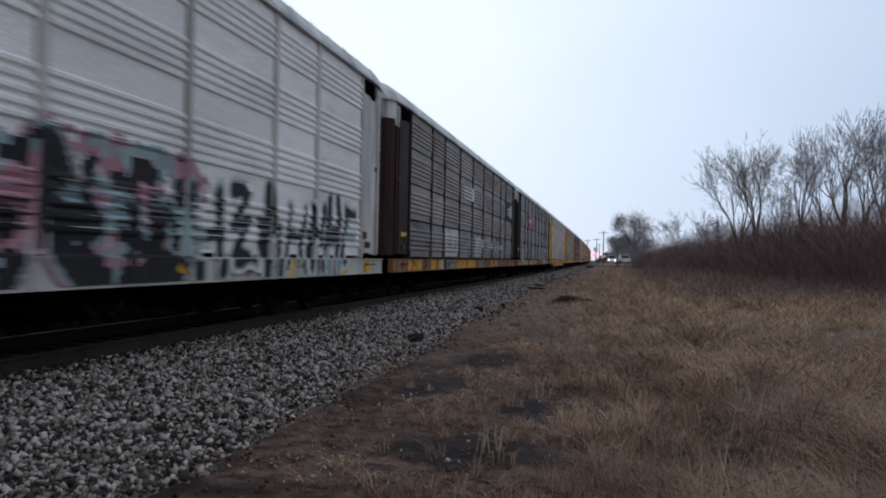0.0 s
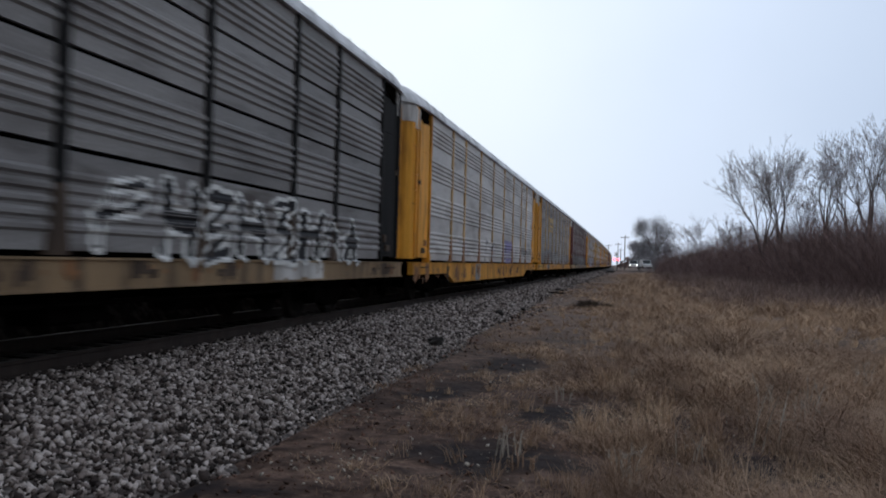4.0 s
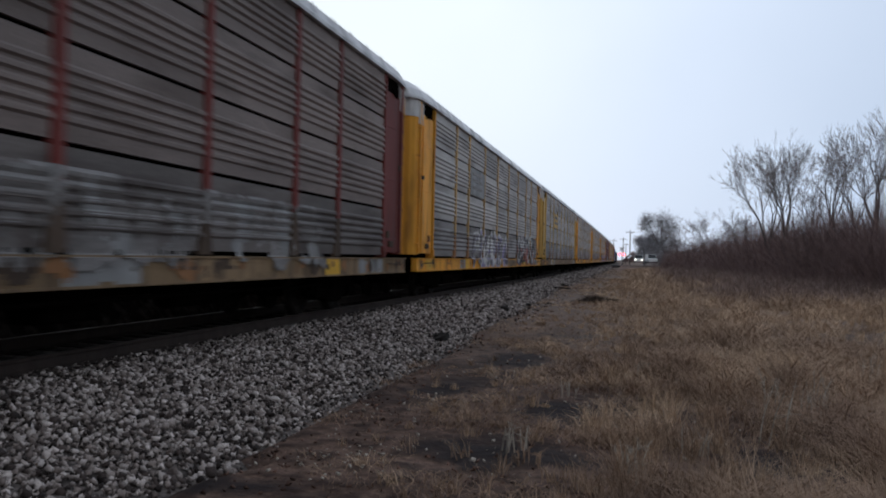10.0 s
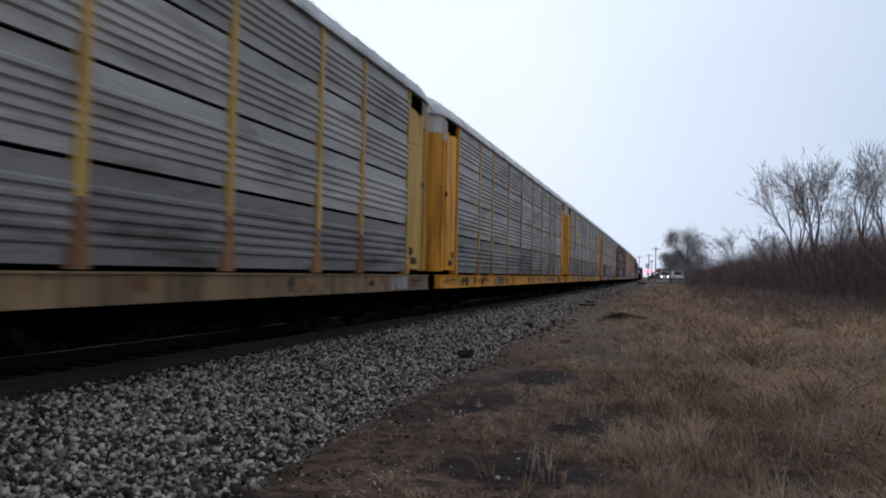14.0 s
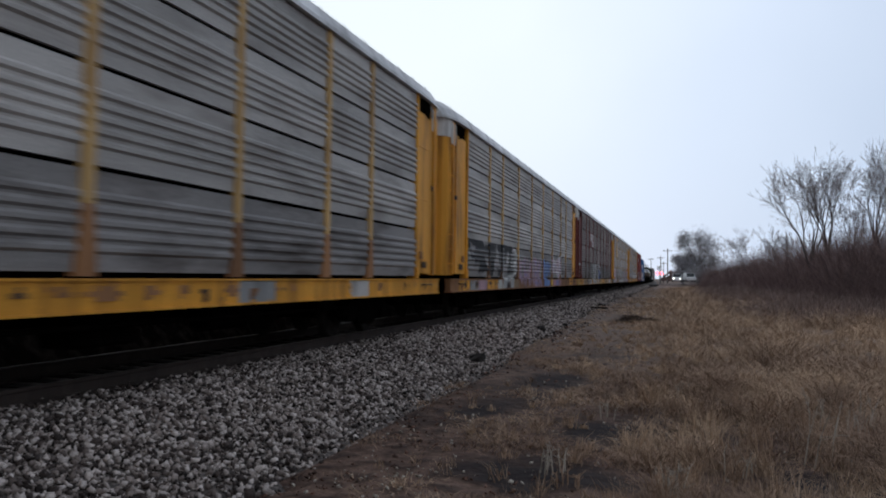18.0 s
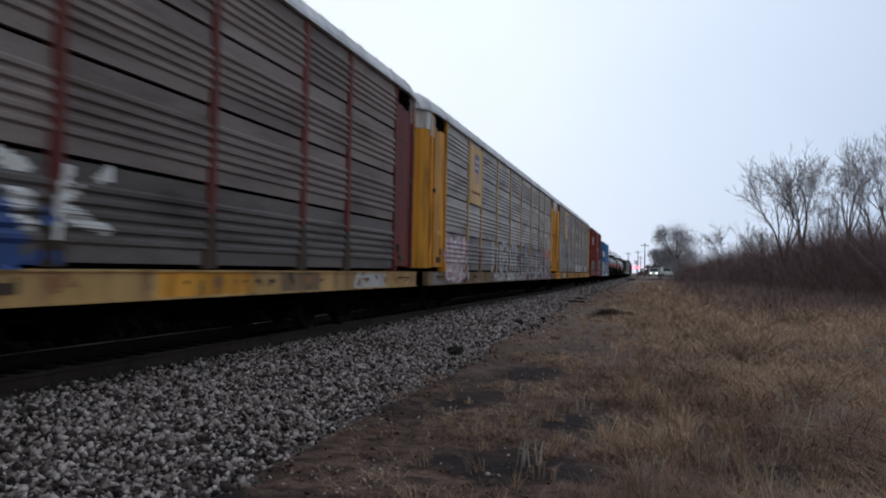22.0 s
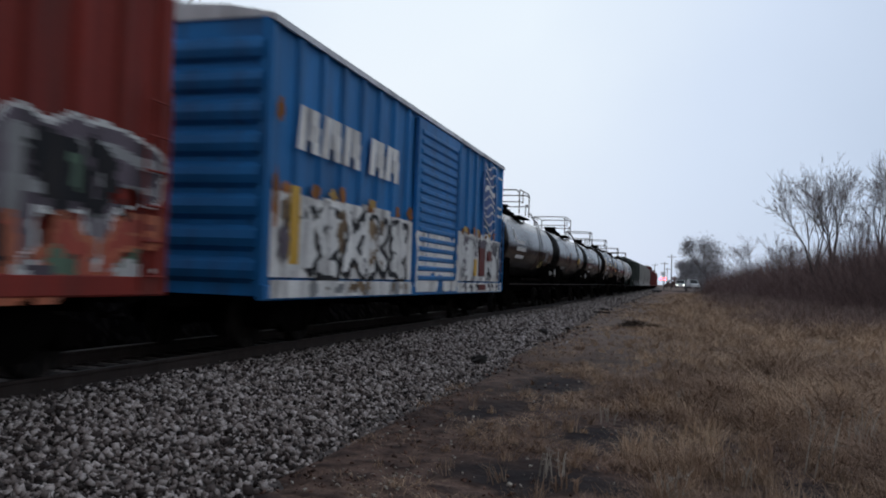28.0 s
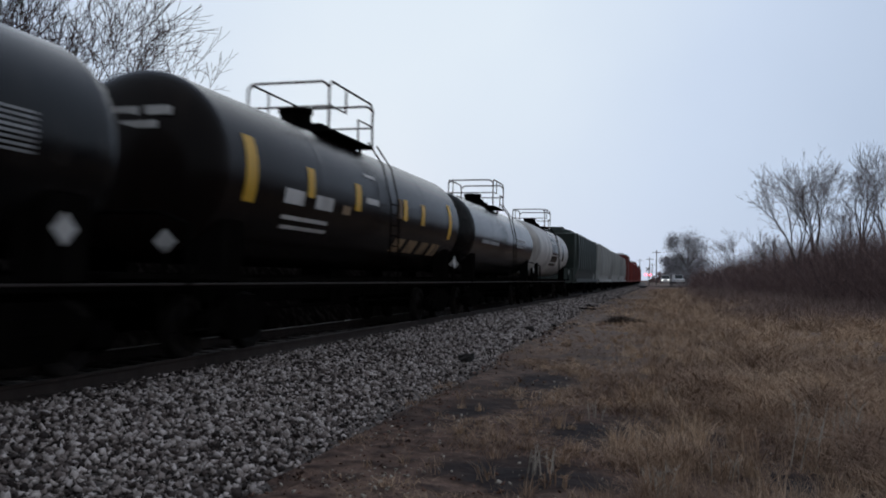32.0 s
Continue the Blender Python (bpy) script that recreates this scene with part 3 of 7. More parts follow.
def build_track():
    rails = thing("railway_track", "dark rusty railway rails on wooden ties in ballast", "track", kind="structure")
    prof = [(-0.07, -0.18), (0.07, -0.18), (0.07, -0.165), (0.012, -0.145), (0.010, -0.045), (0.036, -0.035), (0.036, -0.006), (0.03, 0.0), (-0.03, 0.0), (-0.036, -0.006), (-0.036, -0.035), (-0.010, -0.045), (-0.012, -0.145), (-0.07, -0.165)]
    ys = [-80 + 8 * i for i in range(10)] + spaced(0, 1500, 8.0, 1.04)
    for sx in (-1, 1):
        verts, faces, slots = [], [], []
        n = len(prof)
        for y in ys:
            verts += [(track_x(y) + sx * 0.753 + x, y, z) for x, z in prof]
        for j in range(len(ys) - 1):
            for i in range(n):
                faces.append((j * n + i, j * n + (i + 1) % n, (j + 1) * n + (i + 1) % n, (j + 1) * n + i))
                slots.append(1 if i == 7 else 0)
        part("rail", raw("rail", verts, faces, [RAIL, RAIL_TOP], slots), rails)
    tie = Shape().box((-1.3, -0.115, -0.36), (1.3, 0.115, -0.178), 0.012).mesh("tie", TIE)
    clip = Shape()
    for sx in (-1, 1):
        clip.box((sx * 0.753 - 0.17, -0.09, -0.178), (sx * 0.753 + 0.17, 0.09, -0.166))
    clip = clip.mesh("tie_plate", RAIL)
    rng = random.Random(2)
    for i in range(150):
        y = -12 + i * 0.5
        a = pose(track_x(y) + rng.uniform(-0.04, 0.04), y, rng.uniform(-0.012, 0.0), 0, 0, rng.uniform(-1.2, 1.2))
        part("tie", tie, rails, a)
        part("tie_plate", clip, rails, pose(track_x(y), y, 0))


build_track()


def clod(x, y, z, r, seed):
    """One uneven lump of earth."""
    verts, faces, n = [], [], 10
    for k in range(1, 6):
        a = k * math.pi / 6 - math.pi / 2
        for i in range(n):
            b = 6.2832 * i / n
            p = Vector((math.cos(a) * math.cos(b), math.cos(a) * math.sin(b), math.sin(a)))
            verts.append(p * r * (1.0 + 0.7 * noise.noise(p * 1.8 + Vector((seed, 0, 0)))))
    faces = [(k * n + i, k * n + (i + 1) % n, (k + 1) * n + (i + 1) % n, (k + 1) * n + i) for k in range(4) for i in range(n)]
    faces += [tuple(range(n - 1, -1, -1)), tuple(range(4 * n, 5 * n))]
    verts = [(v.x, v.y, v.z * 0.65 + r * 0.25) for v in verts]
    tagged(new("earth_clod", raw("earth_clod", verts, faces, DARK_CLOD)), "dark clod of wet earth on the edge of the ballast", "clod", "clods by the track").matrix_basis = pose(x, y, z)


DARK_CLOD = surface("dark_wet_clod", (0.018, 0.014, 0.012), 0.9, 0, 0.3, 6.0)
for i, (x, y, z, r) in enumerate([(-3.62, 15.2, -0.42, 0.17), (-4.3, 14.0, -0.33, 0.05), (-3.9, 24.4, -0.40, 0.14), (-4.0, 25.0, -0.40, 0.10), (-4.75, 10.4, -0.28, 0.06), (-4.2, 11.2, -0.36, 0.07)]):
    clod(x, y, z, r, i * 3.3)
DARK_WEED = surface("dark_dead_weed", (0.060, 0.042, 0.034), 0.9, 0, 0.3, 3.0, bump=0, gloss=0.2)
for x, y, l, a in ((-4.3, 49.0, 1.6, 20), (-4.0, 44.0, 1.2, 50), (-3.6, 27.5, 0.7, 10)):
    s = Shape().box((-0.07, -l / 2, 0), (0.07, l / 2, 0.07), 0.01)
    tagged(new("tie_scrap", s.mesh("tie_scrap", TIE)), "broken scrap of dark tie wood in the grass", "wood scrap", "wood scraps").matrix_basis = pose(x, y, ground_z(x, y) - 0.01 if x > -3.4 else -0.42, 0, 3, a)


def strips(rng, roots, heights, lean, width, bend=0.5):
    """Bent grass blades: three cross-sections each."""
    n = len(roots)
    ang = rng.uniform(0, 6.2832, n)
    out = np.stack([np.cos(ang), np.sin(ang), np.zeros(n)], 1) * (heights * lean)[:, None]
    up = np.stack([np.zeros(n), np.zeros(n), heights], 1)
    face = rng.uniform(0, 6.2832, n)
    side = np.stack([np.cos(face), np.sin(face), np.zeros(n)], 1) * width[:, None]
    mid = roots + up * 0.55 + out * 0.35
    tip = roots + up * (1 - bend * np.clip(lean, 0, 1) * 0.4)[:, None] + out
    v = np.stack([roots - side, roots + side, mid - side * 0.7, mid + side * 0.7, tip - side * 0.12, tip + side * 0.12], 1)
    quads = np.array([(0, 1, 3, 2), (2, 3, 5, 4)])
    f = (np.arange(n)[:, None, None] * 6 + quads[None]).reshape(-1, 4)
    return v.reshape(-1, 3), f


def build_clumps():
    """Low dark mounds of matted weeds."""
    rng = np.random.default_rng(5)
    for x, y, w, h in ((-1.65, 31.8, 0.75, 0.36), (-0.95, 32.4, 0.5, 0.22)):
        n = 500
        p = rng.normal(0, 0.42, (n, 2)) * (w, w * 0.7)
        roots = np.stack([p[:, 0], p[:, 1], np.full(n, -0.02)], 1)
        hs = h * np.exp(-(p[:, 0] ** 2 + p[:, 1] ** 2) / w ** 2) * rng.uniform(0.5, 1.2, n) + 0.02
        v, f = strips(rng, roots, hs, rng.uniform(0.3, 1.6, n), rng.uniform(0.008, 0.02, n))
        tagged(new("weed_clump", fast_mesh("weed_clump", v, f, DARK_WEED)), "low dark clump of matted dead weeds", "weed", kind="stuff").matrix_basis = pose(x, y, ground_z(x, y))


def build_grass():
    rng = np.random.default_rng(11)
    pr = random.Random(4)
    mats, tufts, weeds = ([], [], [], []), ([], [], [], []), ([], [], [], [])

    def blade(store, x, y, h, lean, w):
        store[0].append((x, y, ground_z(x, y) - 0.01))
        store[1].append(h)
        store[2].append(lean)
        store[3].append(w)

    for y0, y1, x1, count in ((-8, 2.8, 6, 16000), (2.8, 8, 5, 52000), (8, 16, 9, 62000), (16, 32, 13, 52000), (32, 70, 14, 36000), (70, 150, 8, 12000)):
        for i in range(count):
            y = pr.uniform(y0, y1)
            left = track_x(y) + shoulder(y) - 0.05
            x = pr.uniform(left, min(x1, brush_front(y) + 1.5))
            clump = wobble(x, y, 0.8) + 0.6 * wobble(x, y, 0.22) + 0.5 * wobble(x, y, 2.6) + min((x - left - 0.55) * 0.2, 0.45) - sum(1.1 * math.exp(-((x - a) / c) ** 2 - ((y - b) / e) ** 2) for a, b, c, e in DAMP if abs(y - b) < 5)
            if clump < pr.uniform(-0.22, 0.55):
                continue
            far = min(max((x - left - 2.2) / 2.5, 0.0), 1.0)
            h = pr.uniform(0.02, 0.07) * (1 + 2.4 * max(clump, 0) * (0.5 + 1.3 * far)) * (1.0 + 0.9 * far) * (1.0 if y < 30 else 1.3)
            blade(mats, x, y, h, pr.uniform(0.5, 3.2), pr.uniform(0.0014, 0.0032) * (1 + max(y, 0) / 12))
    # tufts that stand above the mat
    for i in range(3400):
        y = 4.0 + 60.0 * pr.random() ** 1.7
        left = track_x(y) + shoulder(y)
        x = left + 0.5 + (min(14.0, brush_front(y) + 1.0) - left - 0.5) * pr.random() ** 0.8
        far = min(max((x - left - 0.8) / 3.0, 0.0), 1.0)
        if wobble(x, y, 0.45) + 0.5 * wobble(x, y, 1.3) < pr.uniform(-0.5, 0.35) - 0.25 * far:
            continue
        h = pr.uniform(0.06, 0.14) + far * pr.uniform(0.03, 0.30)
        r = pr.uniform(0.04, 0.13)
        for j in range(pr.randint(10, 34)):
            a = pr.uniform(0, 6.2832)
            q = r * pr.random()
            blade(tufts, x + q * math.cos(a), y + q * math.sin(a), h * pr.uniform(0.45, 1.15), pr.uniform(0.1, 1.1), pr.uniform(0.0016, 0.003) * (1 + y / 12))
    for i in range(260):
        y, x = pr.uniform(5.2, 15.0), pr.uniform(-0.4, 5.5)
        if wobble(x, y, 0.5) < pr.uniform(-0.5, 0.2):
            continue
        h, r = pr.uniform(0.18, 0.42), pr.uniform(0.08, 0.22)
        for j in range(pr.randint(30, 60)):
            a, q = pr.uniform(0, 6.2832), r * pr.random()
            blade(tufts, x + q * math.cos(a), y + q * math.sin(a), h * pr.uniform(0.4, 1.1), pr.uniform(0.1, 0.9), pr.uniform(0.0014, 0.0026) * (1 + y / 12))
    # tall grey weeds that lead up to the thicket
    for i in range(46000):
        y = 31.0 + 120.0 * pr.random() ** 1.7
        front = 1.9 + 1.1 * wobble(1.0, y, 0.12) + 0.5 * wobble(5.0, y, 0.5) + max(38.0 - y, 0.0) * 0.8
        x = front + (brush_front(y) + 3.0 - front) * pr.random()
        deep = min(max((x - front) / 3.5, 0.0), 1.0) * min(max((y - 31.0) / 9.0, 0.0), 1.0)
        if 0.6 * wobble(x, y, 0.35) + 0.4 * wobble(x, y, 1.1) < pr.uniform(-0.7, 0.3) - 0.4 * deep:
            continue
        blade(weeds, x, y, pr.uniform(0.12, 0.38) + deep * pr.uniform(0.2, 1.05), pr.uniform(0.1, 0.9), pr.uniform(0.0025, 0.0055) * (1 + y / 22))
    v, f = strips(rng, np.array(weeds[0]), np.array(weeds[1]), np.array(weeds[2]), np.array(weeds[3]))
    tagged(new("tall_weeds", fast_mesh("tall_weeds", v, f, FRINGE)), "tall grey-brown dead weeds in front of the thicket", "weeds", kind="stuff")
    v, f = strips(rng, np.array(mats[0]), np.array(mats[1]), np.array(mats[2]), np.array(mats[3]))
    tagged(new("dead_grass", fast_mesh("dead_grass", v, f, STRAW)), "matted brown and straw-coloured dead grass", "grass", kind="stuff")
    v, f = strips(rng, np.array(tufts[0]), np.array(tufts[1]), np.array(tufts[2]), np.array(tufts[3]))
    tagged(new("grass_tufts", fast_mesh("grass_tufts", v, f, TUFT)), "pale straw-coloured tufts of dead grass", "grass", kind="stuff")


build_grass()
build_clumps()


CRUMB = surface("brown_soil_crumbs", (0.125, 0.070, 0.053), 0.95, 0, 0.3, 4.0, streak=1.0, bump=0, piece=0.75, island=True, gloss=0.15)


def build_weeds():
    """Taller pale stalks that stand out of the grass."""
    rng = random.Random(21)
    spots = [(-1.02, 6.9, 0.26), (-0.05, 6.25, 0.34), (0.0, 6.35, 0.28), (-0.02, 6.2, 0.30), (0.03, 6.28, 0.32), (-0.85, 6.5, 0.14), (1.6, 9.4, 0.55), (1.75, 9.1, 0.42), (1.45, 9.7, 0.48), (1.9, 9.6, 0.5), (1.3, 9.2, 0.4), (2.2, 8.9, 0.5), (1.2, 7.8, 0.62), (2.4, 7.6, 0.5), (0.75, 8.3, 0.3), (1.9, 7.1, 0.45), (2.9, 9.0, 0.6), (0.5, 7.2, 0.25), (-0.75, 9.8, 0.2), (0.7, 10.8, 0.35), (1.0, 11.5, 0.35), (2.6, 10.8, 0.55), (3.0, 12.0, 0.5), (0.1, 12.0, 0.28), (-0.5, 12.1, 0.25)]
    for x, y, h in spots:
        w = thing("dry_weed", "dry pale weed stalks standing in dead grass", "weed", "dry weeds", at=pose(x, y, ground_z(x, y)))
        paint = STALK if rng.random() < 0.6 else STRAW
        for i in range(rng.randint(4, 9)):
            s = Shape()
            dx, dy = rng.uniform(-0.12, 0.12), rng.uniform(-0.12, 0.12)
            hh = h * rng.uniform(0.6, 1.0)
            a, b = rng.uniform(-0.25, 0.25) * hh, rng.uniform(-0.25, 0.25) * hh
            s.tube((dx, dy, -0.02), (dx + a * 0.4, dy + b * 0.4, hh * 0.55), 0.0065, 0.005, 5)
            s.tube((dx + a * 0.4, dy + b * 0.4, hh * 0.55), (dx + a, dy + b, hh), 0.005, 0.002, 5)
            for j in range(3):
                z = hh * rng.uniform(0.45, 0.95)
                s.tube((dx + a * z / hh * 0.8, dy + b * z / hh * 0.8, z), (dx + a + rng.uniform(-0.07, 0.07), dy + b + rng.uniform(-0.07, 0.07), z + rng.uniform(-0.02, 0.08)), 0.0035, 0.0015, 4)
            part("stem", (s, paint), w)
    pts, sizes = [], []
    for cx, cy, r, n in ((-2.25, 6.3, 0.5, 70), (-1.1, 6.6, 0.5, 22), (-2.6, 8.5, 1.2, 45), (-0.5, 9.0, 2.5, 70), (-2.0, 12, 1.8, 50), (1.0, 8.0, 2.0, 30)):
        for i in range(n):
            x, y = rng.gauss(cx, r * 0.5), rng.gauss(cy, r * 0.6)
            pts.append((x, y, ground_z(x, y) + 0.012))
            sizes.append(rng.uniform(0.008, 0.024))
    # brown crumbs and flat scraps all over the bare strip beside the ballast
    crumbs, size = [], []
    for i in range(3600):
        y = 3.5 + 26.0 * rng.random() ** 1.8
        left = track_x(y) + shoulder(y)
        x = left + rng.uniform(-0.1, 1.0) * rng.uniform(0.3, 5.0)
        if wobble(x, y, 1.1) + 0.6 * wobble(x, y, 3.3) < rng.uniform(-0.4, 0.5):
            continue
        crumbs.append((x, y, ground_z(x, y) + 0.006))
        size.append(rng.choice((0.006, 0.009, 0.013, 0.022)) * (1 + y / 25))
    v, f = scatter(crumbs, size, 19, 0.4)
    tagged(new("dirt_crumbs", fast_mesh("dirt_crumbs", v, f, CRUMB)), "dark brown crumbs of soil and dead weed on the dirt", "soil", kind="stuff")
    v, f = scatter(pts, sizes, 9, 0.35)
    tagged(new("leaf_litter", fast_mesh("leaf_litter", v, f, STALK)), "pale scraps of leaf and chip on the dirt", "litter", kind="stuff")


build_weeds()


# ---- trees and thicket ----
def limbs(rng, height, spread, fork, radius, count):
    """A bare vase-shaped tree: returns (part number, p, q, r0, r1); 0 is the trunk, 1.. the main limbs, -1 the twigs."""
    out = []

    def turned_by(d, tilt):
        side = d.orthogonal().normalized()
        side.rotate(Matrix.Rotation(rng.uniform(0, 6.2832), 3, d))
        return (d + side * math.tan(tilt)).normalized()

    def grow(p, d, length, r, level, key):
        n = 4 if level < 2 else 3 if level < 4 else 2
        for i in range(n):
            d = (d + Vector((rng.gauss(0, 0.07), rng.gauss(0, 0.07), 0.05 + rng.gauss(0, 0.05)))).normalized()
            q = p + d * (length / n)
            ra, rb = (max(r * (1 - 0.4 * k / n), 0.007) for k in (i, i + 1))
            out.append((key if level < 3 else -1, p, q, ra, rb))
            p = q
            if 0 < level < 5 and i < n - 1 and rng.random() < (0.75 if level < 3 else 0.95):
                grow(p, turned_by(d, rng.uniform(0.5, 0.95)), length * rng.uniform(0.35, 0.6), rb * 0.45, max(level + 1, 3), key)
        if level < 5:
            for k in range(3 if rng.random() < 0.32 else 2):
                grow(p, turned_by(d, rng.uniform(0.22, 0.55)), length * rng.uniform(0.58, 0.85), rb * rng.uniform(0.62, 0.8), level + 1, key)

    p, d = Vector((0, 0, -0.1)), Vector((rng.gauss(0, 0.05), rng.gauss(0, 0.05), 1)).normalized()
    for i in range(3):
        q = p + d * height * fork / 3
        d = (d + Vector((rng.gauss(0, 0.05), rng.gauss(0, 0.05), 0.1))).normalized()
        out.append((0, p, q, radius * (1 - 0.1 * i), radius * (0.9 - 0.1 * i)))
        p = q
    first = rng.uniform(0, 6.2832)
    for k in range(count):
        a = first + 6.2832 * k / count + rng.gauss(0, 0.3)
        t = spread * (rng.uniform(0.1, 0.4) if k == 0 else rng.uniform(0.6, 1.15))
        base = p - d * height * fork * (0.0 if k < 2 else rng.uniform(0.0, 0.35))
        grow(base, Vector((math.cos(a) * t, math.sin(a) * t, 1)).normalized(), height * (1 - fork) / 2.7 * rng.uniform(0.85, 1.1), radius * rng.uniform(0.45, 0.6), 0, k + 1)
    return out


def tree(x, y, height, seed, label, spread=0.5, fork=0.25, radius=0.17, z=None, count=5, fine=0.006, twig=None):
    rng = random.Random(seed)
    z = ground_z(x, y) if z is None else z
    t = thing("bare_tree", label, "tree", "bare trees", at=pose(x, y, z))
    groups = {}
    segs = limbs(rng, height, spread, fork, radius, count)
    k = height / max(s[2].z for s in segs)
    for key, p, q, a, b in segs:
        s = groups.setdefault(key, Shape())
        s.tube(p * k, q * k, max(a, fine), max(b, fine * 0.7), 7 if key == 0 else 4 if key > 0 else 3, caps=False)
    for key, s in groups.items():
        part("trunk" if key == 0 else "limb" if key > 0 else "crown", (s, (BARK if twig is None else twig) if key >= 0 else twig or BARK_HAZED), t)
    return t


def polar(az, dist):
    return dist * math.sin(radians(az)), dist * math.cos(radians(az))


for az, dist, h, seed, spread in ((8.2, 66, 11.2, 4, 0.42), (9.2, 67, 11.5, 14, 0.36), (12.0, 72, 11.2, 25, 0.48), (13.2, 76, 10.2, 36, 0.42), (14.5, 60, 10.8, 47, 0.46), (15.6, 70, 10.6, 61, 0.45), (16.6, 62, 10.4, 58, 0.5), (17.8, 66, 10.6, 62, 0.45), (18.8, 57, 10.2, 59, 0.5), (10.7, 88, 8.6, 63, 0.5), (6.6, 96, 6.6, 64, 0.6)):
    tree(*polar(az, dist), h, seed, "bare grey tree with upswept limbs behind the thicket", spread, 0.30)
tree(*polar(4.15, 112), 8.0, 7, "small bare tree with a rounded twiggy crown", 0.75, 0.22, 0.12)
tree(*polar(6.4, 118), 5.6, 8, "small bare tree with a rounded twiggy crown", 0.75, 0.22, 0.1)
for az, dist, h, seed in ((-40.0, 34, 11.8, 101), (-43.0, 33, 12.8, 102), (-47.0, 35, 12.8, 103), (-52.0, 36, 13.0, 104)):
    tree(*polar(az, dist), h, seed, "bare tree with fine dark twigs beyond the track", 0.8, 0.2, 0.17, z=0.6, count=7, fine=0.011, twig=BARK_DARK)


def leafy(x, y, height, width, seed, label, leaves=22000, bottom=0.02):
    """A dense rounded tree: trunk, limbs and many small leaf clumps."""
    rng = random.Random(seed)
    t = thing("dense_rounded_tree", label, "tree", at=pose(x, y, ground_z(x, y)))
    s = Shape()
    s.tube((0, 0, -0.1), (0.1, 0, height * 0.35), 0.35, 0.25, 8)
    lobes = []
    for i in range(20):
        a = i * 0.7
        p = Vector((math.cos(a) * width * rng.uniform(0.1, 0.33), math.sin(a) * width * rng.uniform(0.1, 0.33), height * rng.uniform(0.14, 0.80)))
        lobes.append((p, rng.uniform(0.16, 0.24) * width))
        s.tube((0.1, 0, height * 0.3), p, 0.16, 0.05, 6)
    part("trunk", (s, BARK), t)
    verts, faces = [], []
    for i in range(leaves):
        c, r = rng.choice(lobes)
        d = Vector((rng.gauss(0, 1), rng.gauss(0, 1), rng.gauss(0, 0.9))).normalized()
        p = c + d * r * rng.uniform(0.35, 1.15)
        p.z = max(p.z, height * bottom)
        k = rng.uniform(0.06, 0.15)
        a, b = d.orthogonal().normalized() * k, d.cross(d.orthogonal()).normalized() * k * rng.uniform(0.5, 1)
        o = len(verts)
        verts += [p - a, p - b * 0.6 + d * 0.1, p + a, p + b]
        faces.append((o, o + 1, o + 2, o + 3))
    part("crown", raw("crown", verts, faces, LEAF), t)


leafy(*polar(1.35, 205), 14.0, 12.8, 5, "dense dark rounded tree beside the level crossing")
leafy(*polar(0.35, 215), 9.0, 7.0, 6, "dense dark rounded tree beside the level crossing", 9000)


